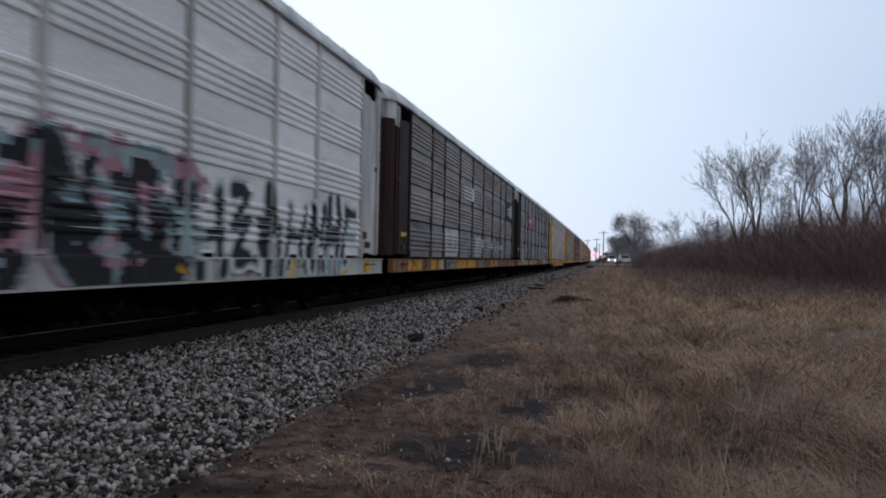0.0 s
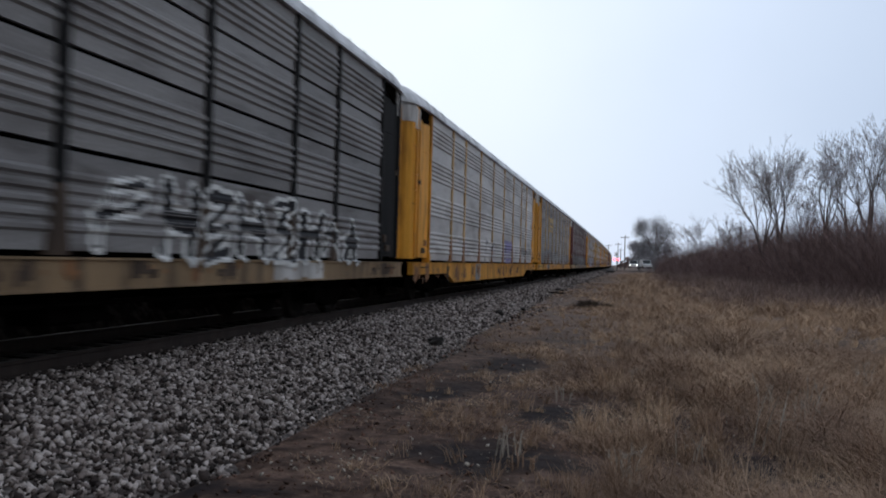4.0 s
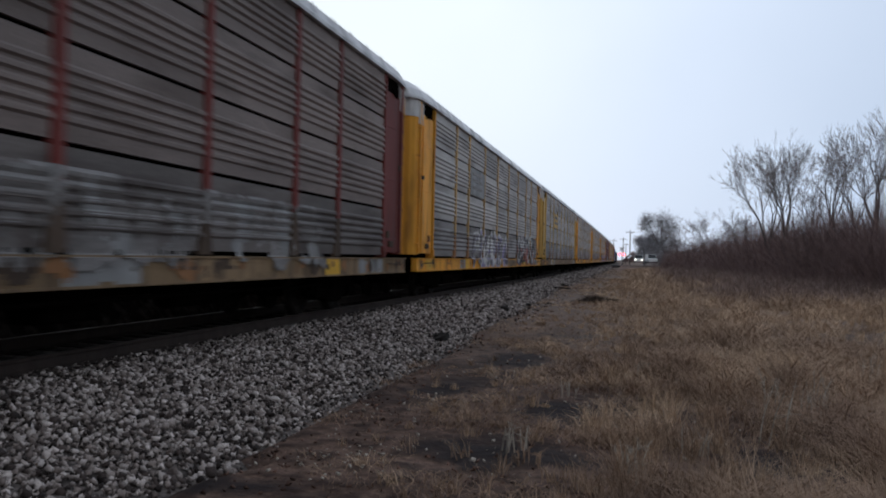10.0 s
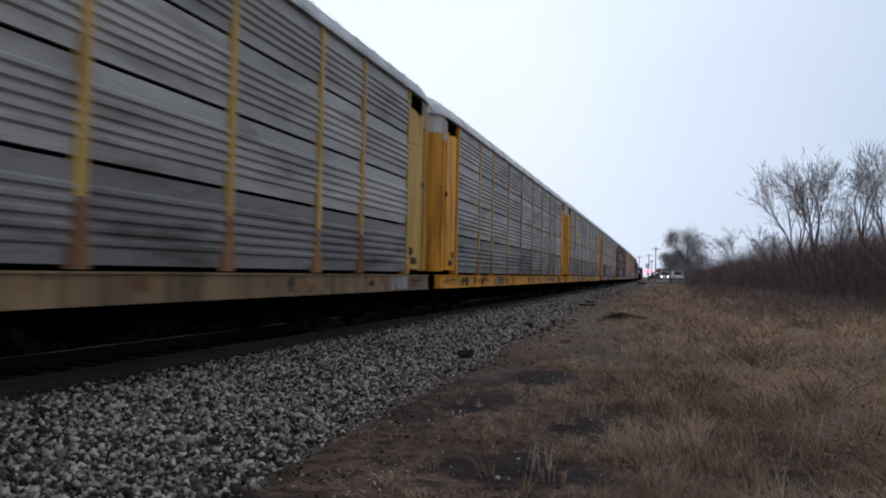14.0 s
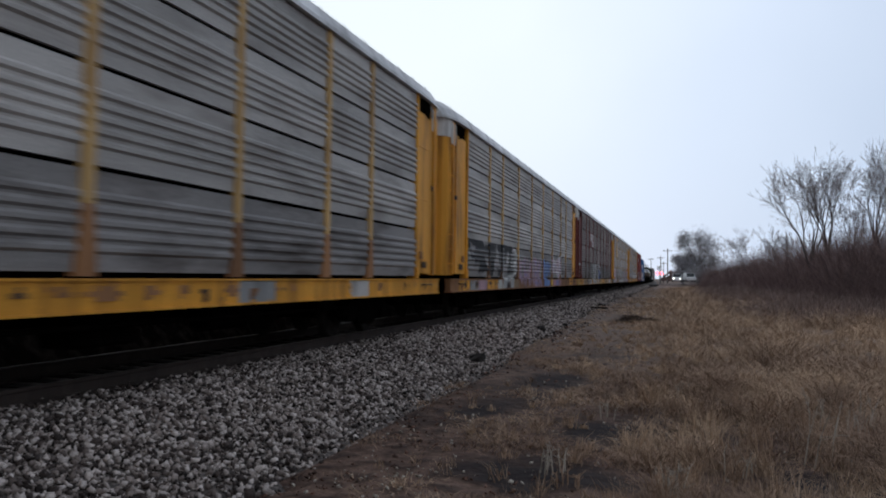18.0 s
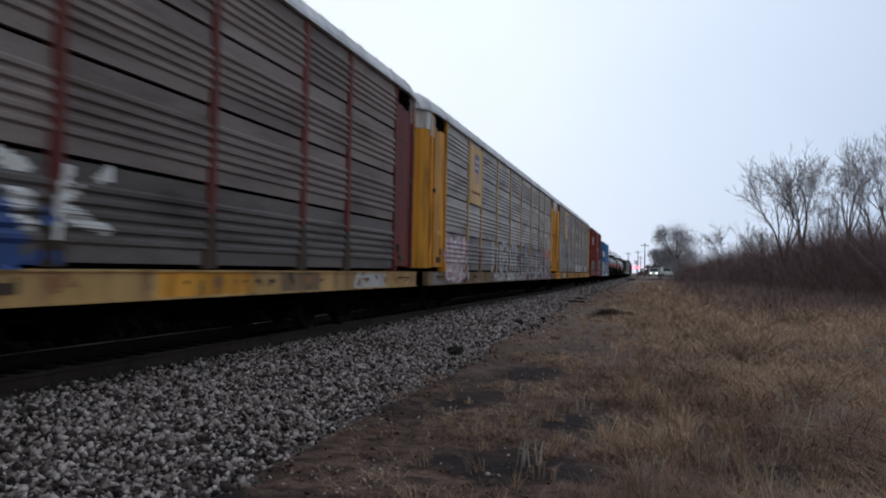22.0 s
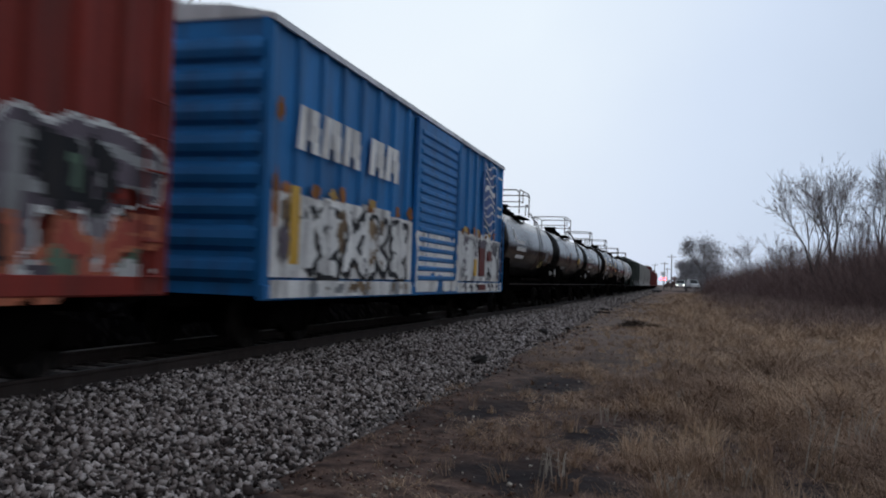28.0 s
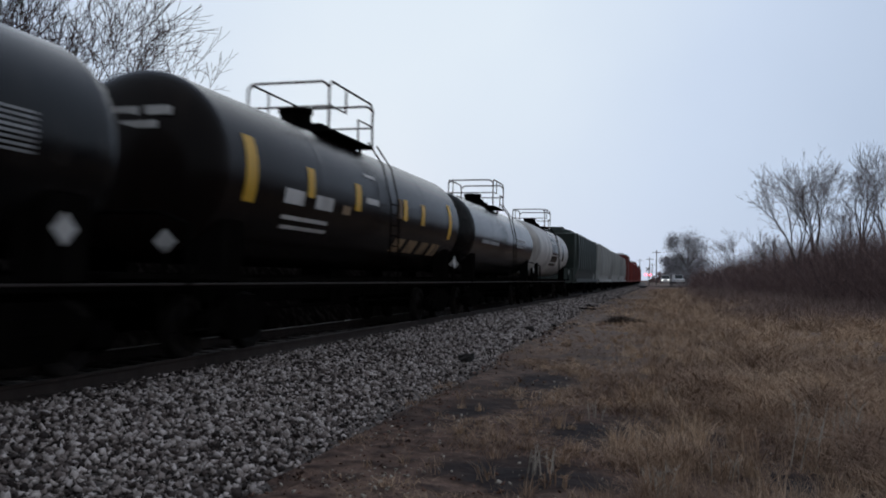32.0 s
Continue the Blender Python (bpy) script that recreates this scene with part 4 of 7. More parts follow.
def build_thicket():
    """Tangled leafless shrubs: stems with side shoots, thousands, too many to count."""
    rng = random.Random(31)
    sides = 3
    verts, faces = [], []

    def stick(p, q, r0, r1):
        d = (q - p)
        a = d.orthogonal().normalized()
        b = d.normalized().cross(a)
        o = len(verts)
        for c, r in ((p, r0), (q, r1)):
            for i in range(sides):
                verts.append(c + (a * math.cos(2.0944 * i) + b * math.sin(2.0944 * i)) * r)
        for i in range(sides):
            faces.append((o + i, o + (i + 1) % sides, o + sides + (i + 1) % sides, o + sides + i))

    def shoot(p, q, r):
        side = (q - p).orthogonal().normalized()
        side.rotate(Matrix.Rotation(rng.uniform(0, 6.2832), 3, (q - p).normalized()))
        o = len(verts)
        verts.extend((p - side * r, p + side * r, q))
        faces.append((o, o + 1, o + 2, o + 2))

    def lift_of(x, y):
        return max(ground_z(x, y), bank_z(x, y))

    def shrub(x, y, tall, thick, stems):
        base = Vector((x, y, lift_of(x, y) - 0.05))
        wide = rng.uniform(0.35, 0.75)
        for i in range(stems):
            p = base + Vector((rng.gauss(0, 0.12), rng.gauss(0, 0.12), 0)) * tall
            d = Vector((rng.gauss(0, wide), rng.gauss(0, wide), 1)).normalized()
            l = tall * rng.uniform(0.45, 1.1) * (0.75 + 0.25 * d.z)
            m = p + d * l * 0.5
            d2 = (d + Vector((rng.gauss(0, 0.25), rng.gauss(0, 0.25), rng.uniform(-0.2, 0.15)))).normalized()
            q = m + d2 * l * 0.5
            r = rng.uniform(0.006, 0.013) * thick
            stick(p, m, r, r * 0.75)
            stick(m, q, r * 0.75, r * 0.3)
            for k in range(7):
                c = p.lerp(m, rng.uniform(0.3, 1)) if k < 2 else m.lerp(q, rng.uniform(0.0, 0.95))
                e = c + (d2 + Vector((rng.gauss(0, 0.8), rng.gauss(0, 0.8), rng.gauss(0, 0.5)))).normalized() * l * rng.uniform(0.15, 0.35)
                shoot(c, e, r * 0.75)

    for y0, y1, count, thick, left in ((22, 48, 820, 0.9, False), (48, 80, 760, 1.3, False), (80, 170, 520, 2.0, False), (-10, 30, 260, 1.8, True), (30, 110, 160, 2.6, True)):
        for i in range(count):
            y = rng.uniform(y0, y1)
            into = abs(rng.gauss(0, 4.6)) + (rng.uniform(-3.2, 0) if rng.random() < 0.25 else 0)
            x = brush_front(y) + into + 1.4 * wobble(y, 2.0, 0.3)
            lift = 2.6 if y < 48 else 2.1 if y < 80 else 1.85
            tall = (0.45 + min(max(into + 2.6, 0), 6.5) * 0.60) * (0.9 + 0.7 * wobble(x, y, 0.25)) * rng.uniform(0.55, 1.15) * lift
            if left:
                x, tall = track_x(y) - 4.4 - max(into, 0) * 0.8, max(tall / lift, 1.5) * 0.85
            shrub(x, y, min(max(tall, 0.35), 5.1 + 1.0 * wobble(x, y, 0.16) + (0.7 if y < 45 else 0.0)) * rng.uniform(0.8, 1.04), thick, rng.randint(13, 20))
    tagged(new("thicket", fast_mesh("thicket", np.array([tuple(v) for v in verts]), np.array(faces), TWIG)), "dense purplish-brown thickets of leafless shrubs by the track", "shrubs", kind="stuff")


build_thicket()


def build_far_woods():
    """Low woods round the horizon, far behind everything."""
    rng = random.Random(77)
    verts, faces = [], []
    for i in range(5200):
        a = rng.uniform(-180, 180)
        dist = rng.uniform(420, 640)
        x, y = polar(a, dist)
        if abs(x - track_x(max(y, 0))) < 9:
            continue
        w, h = rng.uniform(3, 7), rng.uniform(4, 9) * (0.8 + 0.5 * wobble(x, y, 0.01))
        ca, sa = math.cos(radians(a)), -math.sin(radians(a))
        for k in range(5):
            u, zc, r = rng.uniform(-w, w) * 0.5, h * rng.uniform(0.15, 0.85), rng.uniform(0.8, 2.0)
            o = len(verts)
            for j in range(5):
                g = j * 1.2566 + rng.uniform(-0.4, 0.4)
                rr = r * rng.uniform(0.5, 1.2)
                verts.append((x + ca * (u + rr * math.cos(g)) + rng.uniform(-0.6, 0.6), y + sa * (u + rr * math.cos(g)) + rng.uniform(-0.6, 0.6), -0.5 + max(zc + rr * math.sin(g), 0)))
            faces.append((o, o + 1, o + 2, o + 3, o + 4))
    tagged(new("far_woods", raw("far_woods", verts, faces, TWIG)), "low grey-brown woods on the horizon", "woods", kind="stuff")


build_far_woods()


# ---- the level crossing ahead ----
def build_crossing():
    cy = 182.0
    xs = spaced(-60, 60, 3.0, 1.0)
    verts, faces = [], []
    for x in xs:
        z = max(ground_z(x, cy), ground_z(x, cy - 4), ground_z(x, cy + 4)) + 0.05
        z = max(z, -0.03) if abs(x - track_x(cy)) < 6 else max(z, -0.12)
        if abs(x - track_x(cy)) < 1.7:
            z = -0.02
        verts += [(x, cy - 3.4, z), (x, cy + 3.4, z), (x, cy - 3.6, z - 0.9), (x, cy + 3.6, z - 0.9)]
    for i in range(len(xs) - 1):
        o = i * 4
        faces += [(o, o + 4, o + 5, o + 1), (o, o + 2, o + 6, o + 4), (o + 1, o + 5, o + 7, o + 3)]
    tagged(new("road", raw("road", verts, faces, ASPHALT)), "worn asphalt road over the level crossing", "road", kind="structure")
    for x, y, lit, turn in ((-3.62, 178.0, True, 0), (-12.7, 186.5, False, 180)):
        m = thing("crossing_signal", "level crossing signal mast with crossed boards and lit red lamps" if lit else "level crossing signal mast with crossed boards", "crossing signal", "crossing signals", at=pose(x, y, -0.2, 0, 0, turn))
        s = Shape().tube((0, 0, -0.4), (0, 0, 4.1), 0.06, 0.06, 10)
        s.box((-0.2, -0.2, -0.3), (0.2, 0.2, 0.05), 0.02)
        part("mast", (s, GREY_PATCH), m)
        for k, a in enumerate((-38, 38)):
            b = Shape().box((-0.62, -0.02 - k * 0.015, -0.1), (0.62, 0.0 - k * 0.015, 0.1))
            part("crossed_board", (b, WHITE_PAINT), m, pose(0, -0.08, 3.7, 0, a, 0))
        s = Shape().rod([(-0.55, 0, 2.55), (0.55, 0, 2.55)], 0.03)
        part("lamp_arm", (s, GREY_PATCH), m)
        for dx in (-0.42, 0.42):
            disc = Shape().turned([(0.0, 0.0), (0.0, 0.25), (0.03, 0.25), (0.03, 0.0)], "y", 18)
            h = part("lamp_hood", (disc, BLACK_PAINT), m, pose(dx, -0.06, 2.55))
            lens = Shape().turned([(-0.05, 0.0), (-0.04, 0.10), (0.0, 0.19)], "y", 14)
            part("lens", (lens, RED_LAMP if lit else RED_DIM), h, None, "red signal lens")


build_crossing()


def vehicle(x, y, z, turn, length, height, label, lit):
    v = thing("waiting_car", label, "car", "cars waiting at the crossing", at=pose(x, y, z, 0, 0, turn))
    w = 0.92
    l = length / 2
    prof = [(-l, 0.35), (-l, 0.85), (-l * 0.55, 0.98), (-l * 0.28, height), (l * 0.85, height), (l, 0.95), (l, 0.35)]
    s = Shape()
    n = len(prof)
    vv = [(sx * w * (1.0 if z0 < 1 else 0.86), yy, z0) for sx in (-1, 1) for yy, z0 in prof]
    s.add(vv, [tuple(range(n)), tuple(range(2 * n - 1, n - 1, -1))] + [(i, (i + 1) % n, n + (i + 1) % n, n + i) for i in range(n)])
    part("body", (s, CAR_WHITE), v)
    g = Shape()
    g.add([(sx * 0.78, -l * 0.54 + d * l * 0.25, z0) for sx, d, z0 in ((-1, 0, 1.0), (1, 0, 1.0), (1, 1, height - 0.06), (-1, 1, height - 0.06))], [(0, 1, 2, 3)])
    g.v = [(a, b - 0.02, c + 0.015) for a, b, c in g.v]
    part("windscreen", (g, CAR_GLASS), v)
    for sx in (-1, 1):
        b = Shape().box((sx * 0.6 - 0.11, -l - 0.03, 0.64), (sx * 0.6 + 0.11, -l + 0.02, 0.78), 0.02)
        part("headlamp", (b, HEADLAMP if lit else GREY_PATCH), v)
        for sy in (-0.6, 0.62):
            t = Shape().turned([(-0.1, 0.0), (-0.11, 0.3), (-0.08, 0.34), (0.08, 0.34), (0.11, 0.3), (0.1, 0.0)], "x", 18)
            part("wheel", (t, RUBBER), v, pose(sx * 0.85, sy * l, 0.34))


vehicle(-0.1, 176.0, 0.55, 0, 4.6, 1.75, "white car waiting at the crossing with lit headlamps", True)
vehicle(2.4, 177.5, 0.62, 10, 4.8, 1.85, "white car waiting at the crossing", False)


def utility_pole(x, y, h):
    p = thing("utility_pole", "weathered wooden utility pole with a crossarm", "pole", "utility poles", at=pose(x, y, -0.6))
    part("pole", (Shape().tube((0, 0, 0), (0, 0, h), 0.17, 0.11, 10), POLE_WOOD), p)
    a = part("crossarm", (Shape().box((-1.2, -0.06, h - 0.7), (1.2, 0.06, h - 0.56), 0.01), POLE_WOOD), p)
    for dx in (-1.1, -0.4, 0.4, 1.1):
        part("insulator", (Shape().turned([(h - 0.56, 0.0), (h - 0.56, 0.05), (h - 0.46, 0.06), (h - 0.40, 0.0)], "z", 8).moved(dx, 0, 0), GREY_PATCH), a)


for az, dist, h in ((-0.63, 236, 10.2), (-1.08, 290, 9.6), (-1.72, 330, 10.0), (-0.9, 360, 9.0)):
    utility_pole(*polar(az, dist), h)


# ---- the train ----
CARS = []      # (thing, place of its middle along the track at 0 s)
WHEELS = ([], [])


def wheelset_mesh():
    s = Shape()
    s.tube((-0.95, 0, 0), (0.95, 0, 0), 0.075, sides=10)
    for sx in (-1, 1):
        prof = [(sx * 0.66, 0.08), (sx * 0.665, 0.30), (sx * 0.655, 0.46), (sx * 0.69, 0.45), (sx * 0.79, 0.42), (sx * 0.79, 0.34), (sx * 0.74, 0.28), (sx * 0.76, 0.13), (sx * 0.86, 0.12), (sx * 0.86, 0.0)]
        s.turned(prof, "x", 22, 1)
        for i in range(3):
            a = i * 2.094
            s.tube((sx * 0.86, 0.05 * math.cos(a), 0.05 * math.sin(a)), (sx * 0.89, 0.05 * math.cos(a), 0.05 * math.sin(a)), 0.02, sides=6)
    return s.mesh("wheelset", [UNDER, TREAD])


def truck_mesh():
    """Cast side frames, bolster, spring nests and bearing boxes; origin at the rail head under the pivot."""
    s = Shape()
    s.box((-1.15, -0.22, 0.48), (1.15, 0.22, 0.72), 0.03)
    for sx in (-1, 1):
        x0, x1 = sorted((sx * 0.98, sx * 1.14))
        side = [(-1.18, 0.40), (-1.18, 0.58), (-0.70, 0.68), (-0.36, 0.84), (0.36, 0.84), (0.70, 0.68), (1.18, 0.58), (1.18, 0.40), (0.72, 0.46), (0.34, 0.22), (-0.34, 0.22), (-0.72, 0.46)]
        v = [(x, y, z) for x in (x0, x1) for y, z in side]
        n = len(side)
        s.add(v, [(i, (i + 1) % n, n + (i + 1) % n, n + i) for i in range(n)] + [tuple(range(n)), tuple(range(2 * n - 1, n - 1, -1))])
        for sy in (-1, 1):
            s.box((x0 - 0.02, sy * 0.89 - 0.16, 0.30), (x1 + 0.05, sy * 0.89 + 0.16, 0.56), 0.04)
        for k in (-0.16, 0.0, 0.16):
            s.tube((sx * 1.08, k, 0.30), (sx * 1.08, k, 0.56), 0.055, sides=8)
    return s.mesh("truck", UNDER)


WHEELSET, TRUCK = wheelset_mesh(), truck_mesh()


def coupler_mesh():
    s = Shape()
    s.box((-0.11, 0, 0.72), (0.11, 0.75, 0.98), 0.03)
    s.upright([(-0.20, 0.70), (0.20, 0.70), (0.26, 0.88), (0.12, 0.98), (-0.06, 0.90), (-0.22, 0.98)], 0.70, 1.0)
    s.rod([(0.25, 0.1, 0.85), (0.32, 0.4, 0.55), (0.28, 0.85, 0.5)], 0.03)
    return s.mesh("coupler", UNDER)


COUPLER = coupler_mesh()


def running_gear(car, pivot, end):
    for sy in (-1, 1):
        t = part("truck", TRUCK, car, pose(0, sy * pivot, 0))
        for i, dy in enumerate((-0.89, 0.89)):
            WHEELS[i].append(part("wheelset", WHEELSET, t, pose(0, dy, 0.42)))
        part("coupler", COUPLER, car, pose(0, sy * (end - 0.72), 0, 0, 0, 0 if sy > 0 else 180))


# side of an auto rack: bays between posts, ribbed sheets in four tiers
BAYS = [2.80, 2.00, 2.87, 2.87, 2.88, 2.87, 2.87, 2.00, 2.80]
EDGES = [sum(BAYS[:i]) - 11.98 for i in range(10)]
TIERS = [1.15, 2.22, 3.25, 4.25, 5.25]
SIDE = 1.50


def rib_line(z0, z1):
    """The (x, z) of one tier: five raised ribs between plain strips."""
    pts = [(0.0, z0 + 0.026)]
    h = z1 - z0
    step = h * 0.62 / 5
    for i in range(5):
        z = z0 + h * 0.19 + i * step
        pts += [(0.0, z), (0.034, z + step * 0.22), (0.034, z + step * 0.54), (0.0, z + step * 0.80)]
    return pts + [(0.0, z1 - 0.026)]


def side_x(y, z):
    """How far out the rack's side stands at y, z: sill, post, rib or plain sheet."""
    if z < 1.12:
        return 1.575
    if min(abs(y - e) for e in EDGES) < 0.085:
        return SIDE + 0.043
    for z0, z1 in zip(TIERS, TIERS[1:]):
        if z0 <= z <= z1:
            line = rib_line(z0, z1)
            for (xa, za), (xb, zb) in zip(line, line[1:]):
                if za <= z <= zb:
                    return SIDE + xa + (xb - xa) * (z - za) / max(zb - za, 1e-6)
    return SIDE


def sheet_mesh(width, tiers, material):
    s = Shape()
    pts = []
    for z0, z1 in tiers:
        pts += rib_line(z0, z1)
    ring = [(SIDE + x, z) for x, z in pts] + [(SIDE - 0.05, pts[-1][1]), (SIDE - 0.05, pts[0][1])]
    s.prism(ring, 0.0, width)
    return s.mesh("side_sheet", material)


def post_mesh(material, foot=None, low=1.13):
    s = Shape()
    for z0, z1, w0, w1 in ((low, 1.25, 0.17, 0.17), (1.25, 1.85, 0.17, 0.095), (1.85, 5.16, 0.095, 0.09), (5.16, 5.25, 0.09, 0.06)):
        v = [(x, y, z) for z, w in ((z0, w0), (z1, w1)) for x, y in ((SIDE - 0.04, -w), (SIDE + 0.040, -w * 0.85), (SIDE + 0.040, w * 0.85), (SIDE - 0.04, w))]
        s.add(v, [(0, 1, 5, 4), (1, 2, 6, 5), (2, 3, 7, 6), (3, 0, 4, 7), (0, 3, 2, 1), (4, 5, 6, 7)], 1 if z0 < 1.6 and foot is not None else 0)
    return s.mesh("post", [material, foot or material])


def roof_mesh():
    """The arched roof; towards its ends it draws in over the rounded doors."""
    s = Shape()
    ring = [(-1.59, 5.235), (-1.59, 5.30), (-1.48, 5.52), (-1.18, 5.74), (-0.6, 5.84), (0, 5.86), (0.6, 5.84), (1.18, 5.74), (1.48, 5.52), (1.59, 5.30), (1.59, 5.235), (1.3, 5.27), (-1.3, 5.27)]
    n = len(ring)
    cuts = [(12.5, 1.0, 0.0), (13.15, 0.985, 0.0), (13.55, 0.955, 0.01), (13.82, 0.91, 0.03), (14.0, 0.84, 0.06)]
    cuts = [(-y, k, d) for y, k, d in cuts[::-1]] + cuts
    s.add([(x * k, y, z - (d if z > 5.4 else 0)) for y, k, d in cuts for x, z in ring],
          [(j * n + i, j * n + (i + 1) % n, (j + 1) * n + (i + 1) % n, (j + 1) * n + i) for j in range(len(cuts) - 1) for i in range(n)] + [tuple(range(n - 1, -1, -1)), tuple(range((len(cuts) - 1) * n, len(cuts) * n))])
    for i in range(27):
        y = -12.6 + i * 0.97
        big = [(x * 1.008, z + 0.025 if z > 5.15 else z) for x, z in ring[1:10]]
        v = [(x, y + d, z) for d in (-0.04, 0.04) for x, z in big]
        m = len(big)
        s.add(v, [(j, j + 1, m + j + 1, m + j) for j in range(m - 1)])
    return s.mesh("roof", ROOF_STEEL)


DOOR_CURVE = [(1.46, 1.42), (1.455, 1.54), (1.41, 1.72), (1.30, 1.85), (1.12, 1.93), (0.60, 2.00), (0.02, 2.02)]


def door_mesh(material):
    """One half of a rack's end doors: the leaf that rounds the corner, with upright stiffeners; x across, y out from the last sheet."""
    s = Shape()
    inner = [(x - 0.06 * (x > 0.1), y - 0.06) for x, y in DOOR_CURVE[::-1]]
    s.upright(DOOR_CURVE + inner, 1.20, 5.25)
    return s.mesh("end_door", material)


STIFFENERS = ((1.36, 1.38, 1.505, 1.50), (1.10, 1.90, 1.18, 1.98), (0.58, 1.98, 0.66, 2.055), (0.26, 2.00, 0.32, 2.07))


def stiffener(material, x0, y0, x1, y1):
    return Shape().upright([(x0, y0), (x1, y0), (x1 + 0.004, (y0 + y1) / 2), (x1, y1), (x0, y1)], 1.22, 5.20).mesh("stiffener", material)


def door_hood(low=4.78):
    """The chalky white top of the leaf, a finger proud of it."""
    out = [(x + 0.010 * (x > 0.3), y + 0.014) for x, y in DOOR_CURVE[1:]]
    return Shape().upright(out + [(x, y - 0.03) for x, y in out[::-1]], low, 5.262).mesh("door_top", HOOD)


def flush_leaf(material):
    """The flat panel beside the last sheet, with a folded edge and the strip set back beyond it."""
    s = Shape()
    s.upright([(1.38, 0.12), (1.485, 0.12), (1.490, 0.16), (1.490, 1.08), (1.505, 1.12), (1.505, 1.20), (1.38, 1.20)], 1.24, 4.90)
    s.upright([(1.28, 1.19), (1.385, 1.19), (1.385, 1.39), (1.28, 1.39)], 1.22, 5.25)
    for z in (1.52, 2.9, 4.1):
        s.box((1.484, 0.18, z), (1.498, 1.08, z + 0.035), 0.004)
    return s.mesh("flush_leaf", material)


def door_rung():
    return Shape().rod([(1.475, 1.48, 0.0), (1.500, 1.55, 0.0), (1.455, 1.67, 0.0)], 0.015, 5)


def latch_mesh(z, y, w, h):
    return Shape().box((1.485, y, z), (1.530, y + w, z + h), 0.012)


def leaf_shadow_gap():
    """The slot over the flush leaf, its shade put in as a black bar, and the handle."""
    s = Shape().box((1.38, 0.14, 4.905), (1.465, 1.19, 5.255), 0.01)
    s.rod([(1.50, 0.55, 5.02), (1.52, 0.75, 4.88), (1.50, 0.98, 4.86)], 0.022, 6)
    return s.mesh("leaf_head", UNDER)


def post_corner(material):
    s = Shape()
    s.upright([(1.34, -0.02), (1.53, -0.02), (1.545, 0.03), (1.53, 0.10), (1.34, 0.10)], 1.12, 5.25)
    s.box((1.36, 0.0, 1.12), (1.565, 0.14, 1.36), 0.02)
    return s.mesh("corner_post", material)


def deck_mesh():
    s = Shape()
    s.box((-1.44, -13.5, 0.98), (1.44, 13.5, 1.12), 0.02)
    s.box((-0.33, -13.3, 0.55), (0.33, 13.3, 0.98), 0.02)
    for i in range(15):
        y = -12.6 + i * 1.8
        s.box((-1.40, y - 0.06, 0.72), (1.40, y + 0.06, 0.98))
    # Solid black core stands in for the dark inside behind the sheet seams.
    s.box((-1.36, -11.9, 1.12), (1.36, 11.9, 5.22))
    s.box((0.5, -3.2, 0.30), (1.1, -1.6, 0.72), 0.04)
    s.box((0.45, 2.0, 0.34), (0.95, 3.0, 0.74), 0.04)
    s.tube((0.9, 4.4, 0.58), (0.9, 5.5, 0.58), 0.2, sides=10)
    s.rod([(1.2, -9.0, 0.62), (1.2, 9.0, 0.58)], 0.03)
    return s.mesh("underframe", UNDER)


ROOF, DECK = roof_mesh(), deck_mesh()
CACHE = {}


def cached(key, make, *args):
    if key not in CACHE:
        CACHE[key] = make(*args)
    return CACHE[key]


def sill_mesh(material, deep):
    s = Shape()
    low = 0.48 if deep else 0.77
    for sx in (1,):
        if deep:
            s.box((1.40, -8.6, low), (1.54, 8.6, 1.10), 0.015)
            for a, b in ((-9.6, -8.6), (8.6, 9.6)):
                za, zb = (0.78, low) if a < 0 else (low, 0.78)
                v = [(x, y, z) for x in (1.40, 1.54) for y, z in ((a, za), (b, zb), (b, 1.10), (a, 1.10))]
                s.add(v, [(0, 1, 2, 3), (7, 6, 5, 4), (0, 4, 5, 1), (1, 5, 6, 2), (2, 6, 7, 3), (3, 7, 4, 0)])
            s.box((1.40, -13.75, 0.78), (1.54, -9.6, 1.10), 0.015)
            s.box((1.40, 9.6, 0.78), (1.54, 13.75, 1.10), 0.015)
        else:
            s.box((1.40, -13.75, low), (1.54, 13.75, 1.10), 0.015)
        s.box((1.38, -13.75, 1.085), (1.57, 13.75, 1.11), 0.0)
        s.box((1.38, -13.75, low - 0.01), (1.565, 13.75, low + 0.02), 0.0) if not deep else None
    return s.mesh("side_sill", material)


def strokes(rng, y0, y1, z0, z1, letters, kind="block"):
    """Fat letter-like strokes, as segments (y, z, y, z, half width)."""
    out = []
    w = (y1 - y0) / letters
    for i in range(letters):
        a, b = y0 + i * w + 0.06 * w, y0 + (i + 1) * w - 0.02 * w
        h = z0 + rng.uniform(0, 0.1) * (z1 - z0), z1 - rng.uniform(0, 0.16) * (z1 - z0)
        m = (h[0] + h[1]) / 2
        r = w * rng.uniform(0.11, 0.18)
        a, b = a + r, b - r
        lean = rng.uniform(-0.12, 0.2) * w
        shapes = (
            [(a, h[0], a + lean, h[1]), (a, m, b, m), (b, h[0], b + lean, h[1])],
            [(a, h[0], a + lean, h[1]), (a + lean, h[1], b, h[1]), (a, m, b, m + 0.1)],
            [(a, h[0], (a + b) / 2, h[1]), ((a + b) / 2, h[1], b, h[0]), (a, m, b, m)],
            [(a, h[1], a, h[0]), (a, h[0], b, h[0]), (b, h[0], b + lean, h[1])],
            [(a, h[1], b, h[1]), (b, h[1], a, m), (a, m, b, m), (b, m, a, h[0]), (a, h[0], b, h[0])],
            [(a, h[0], a + lean, h[1]), (b, h[0], a, m), (b, h[1], a, m)],
        )
        out += [(*s, r) for s in rng.choice(shapes)]
    return out


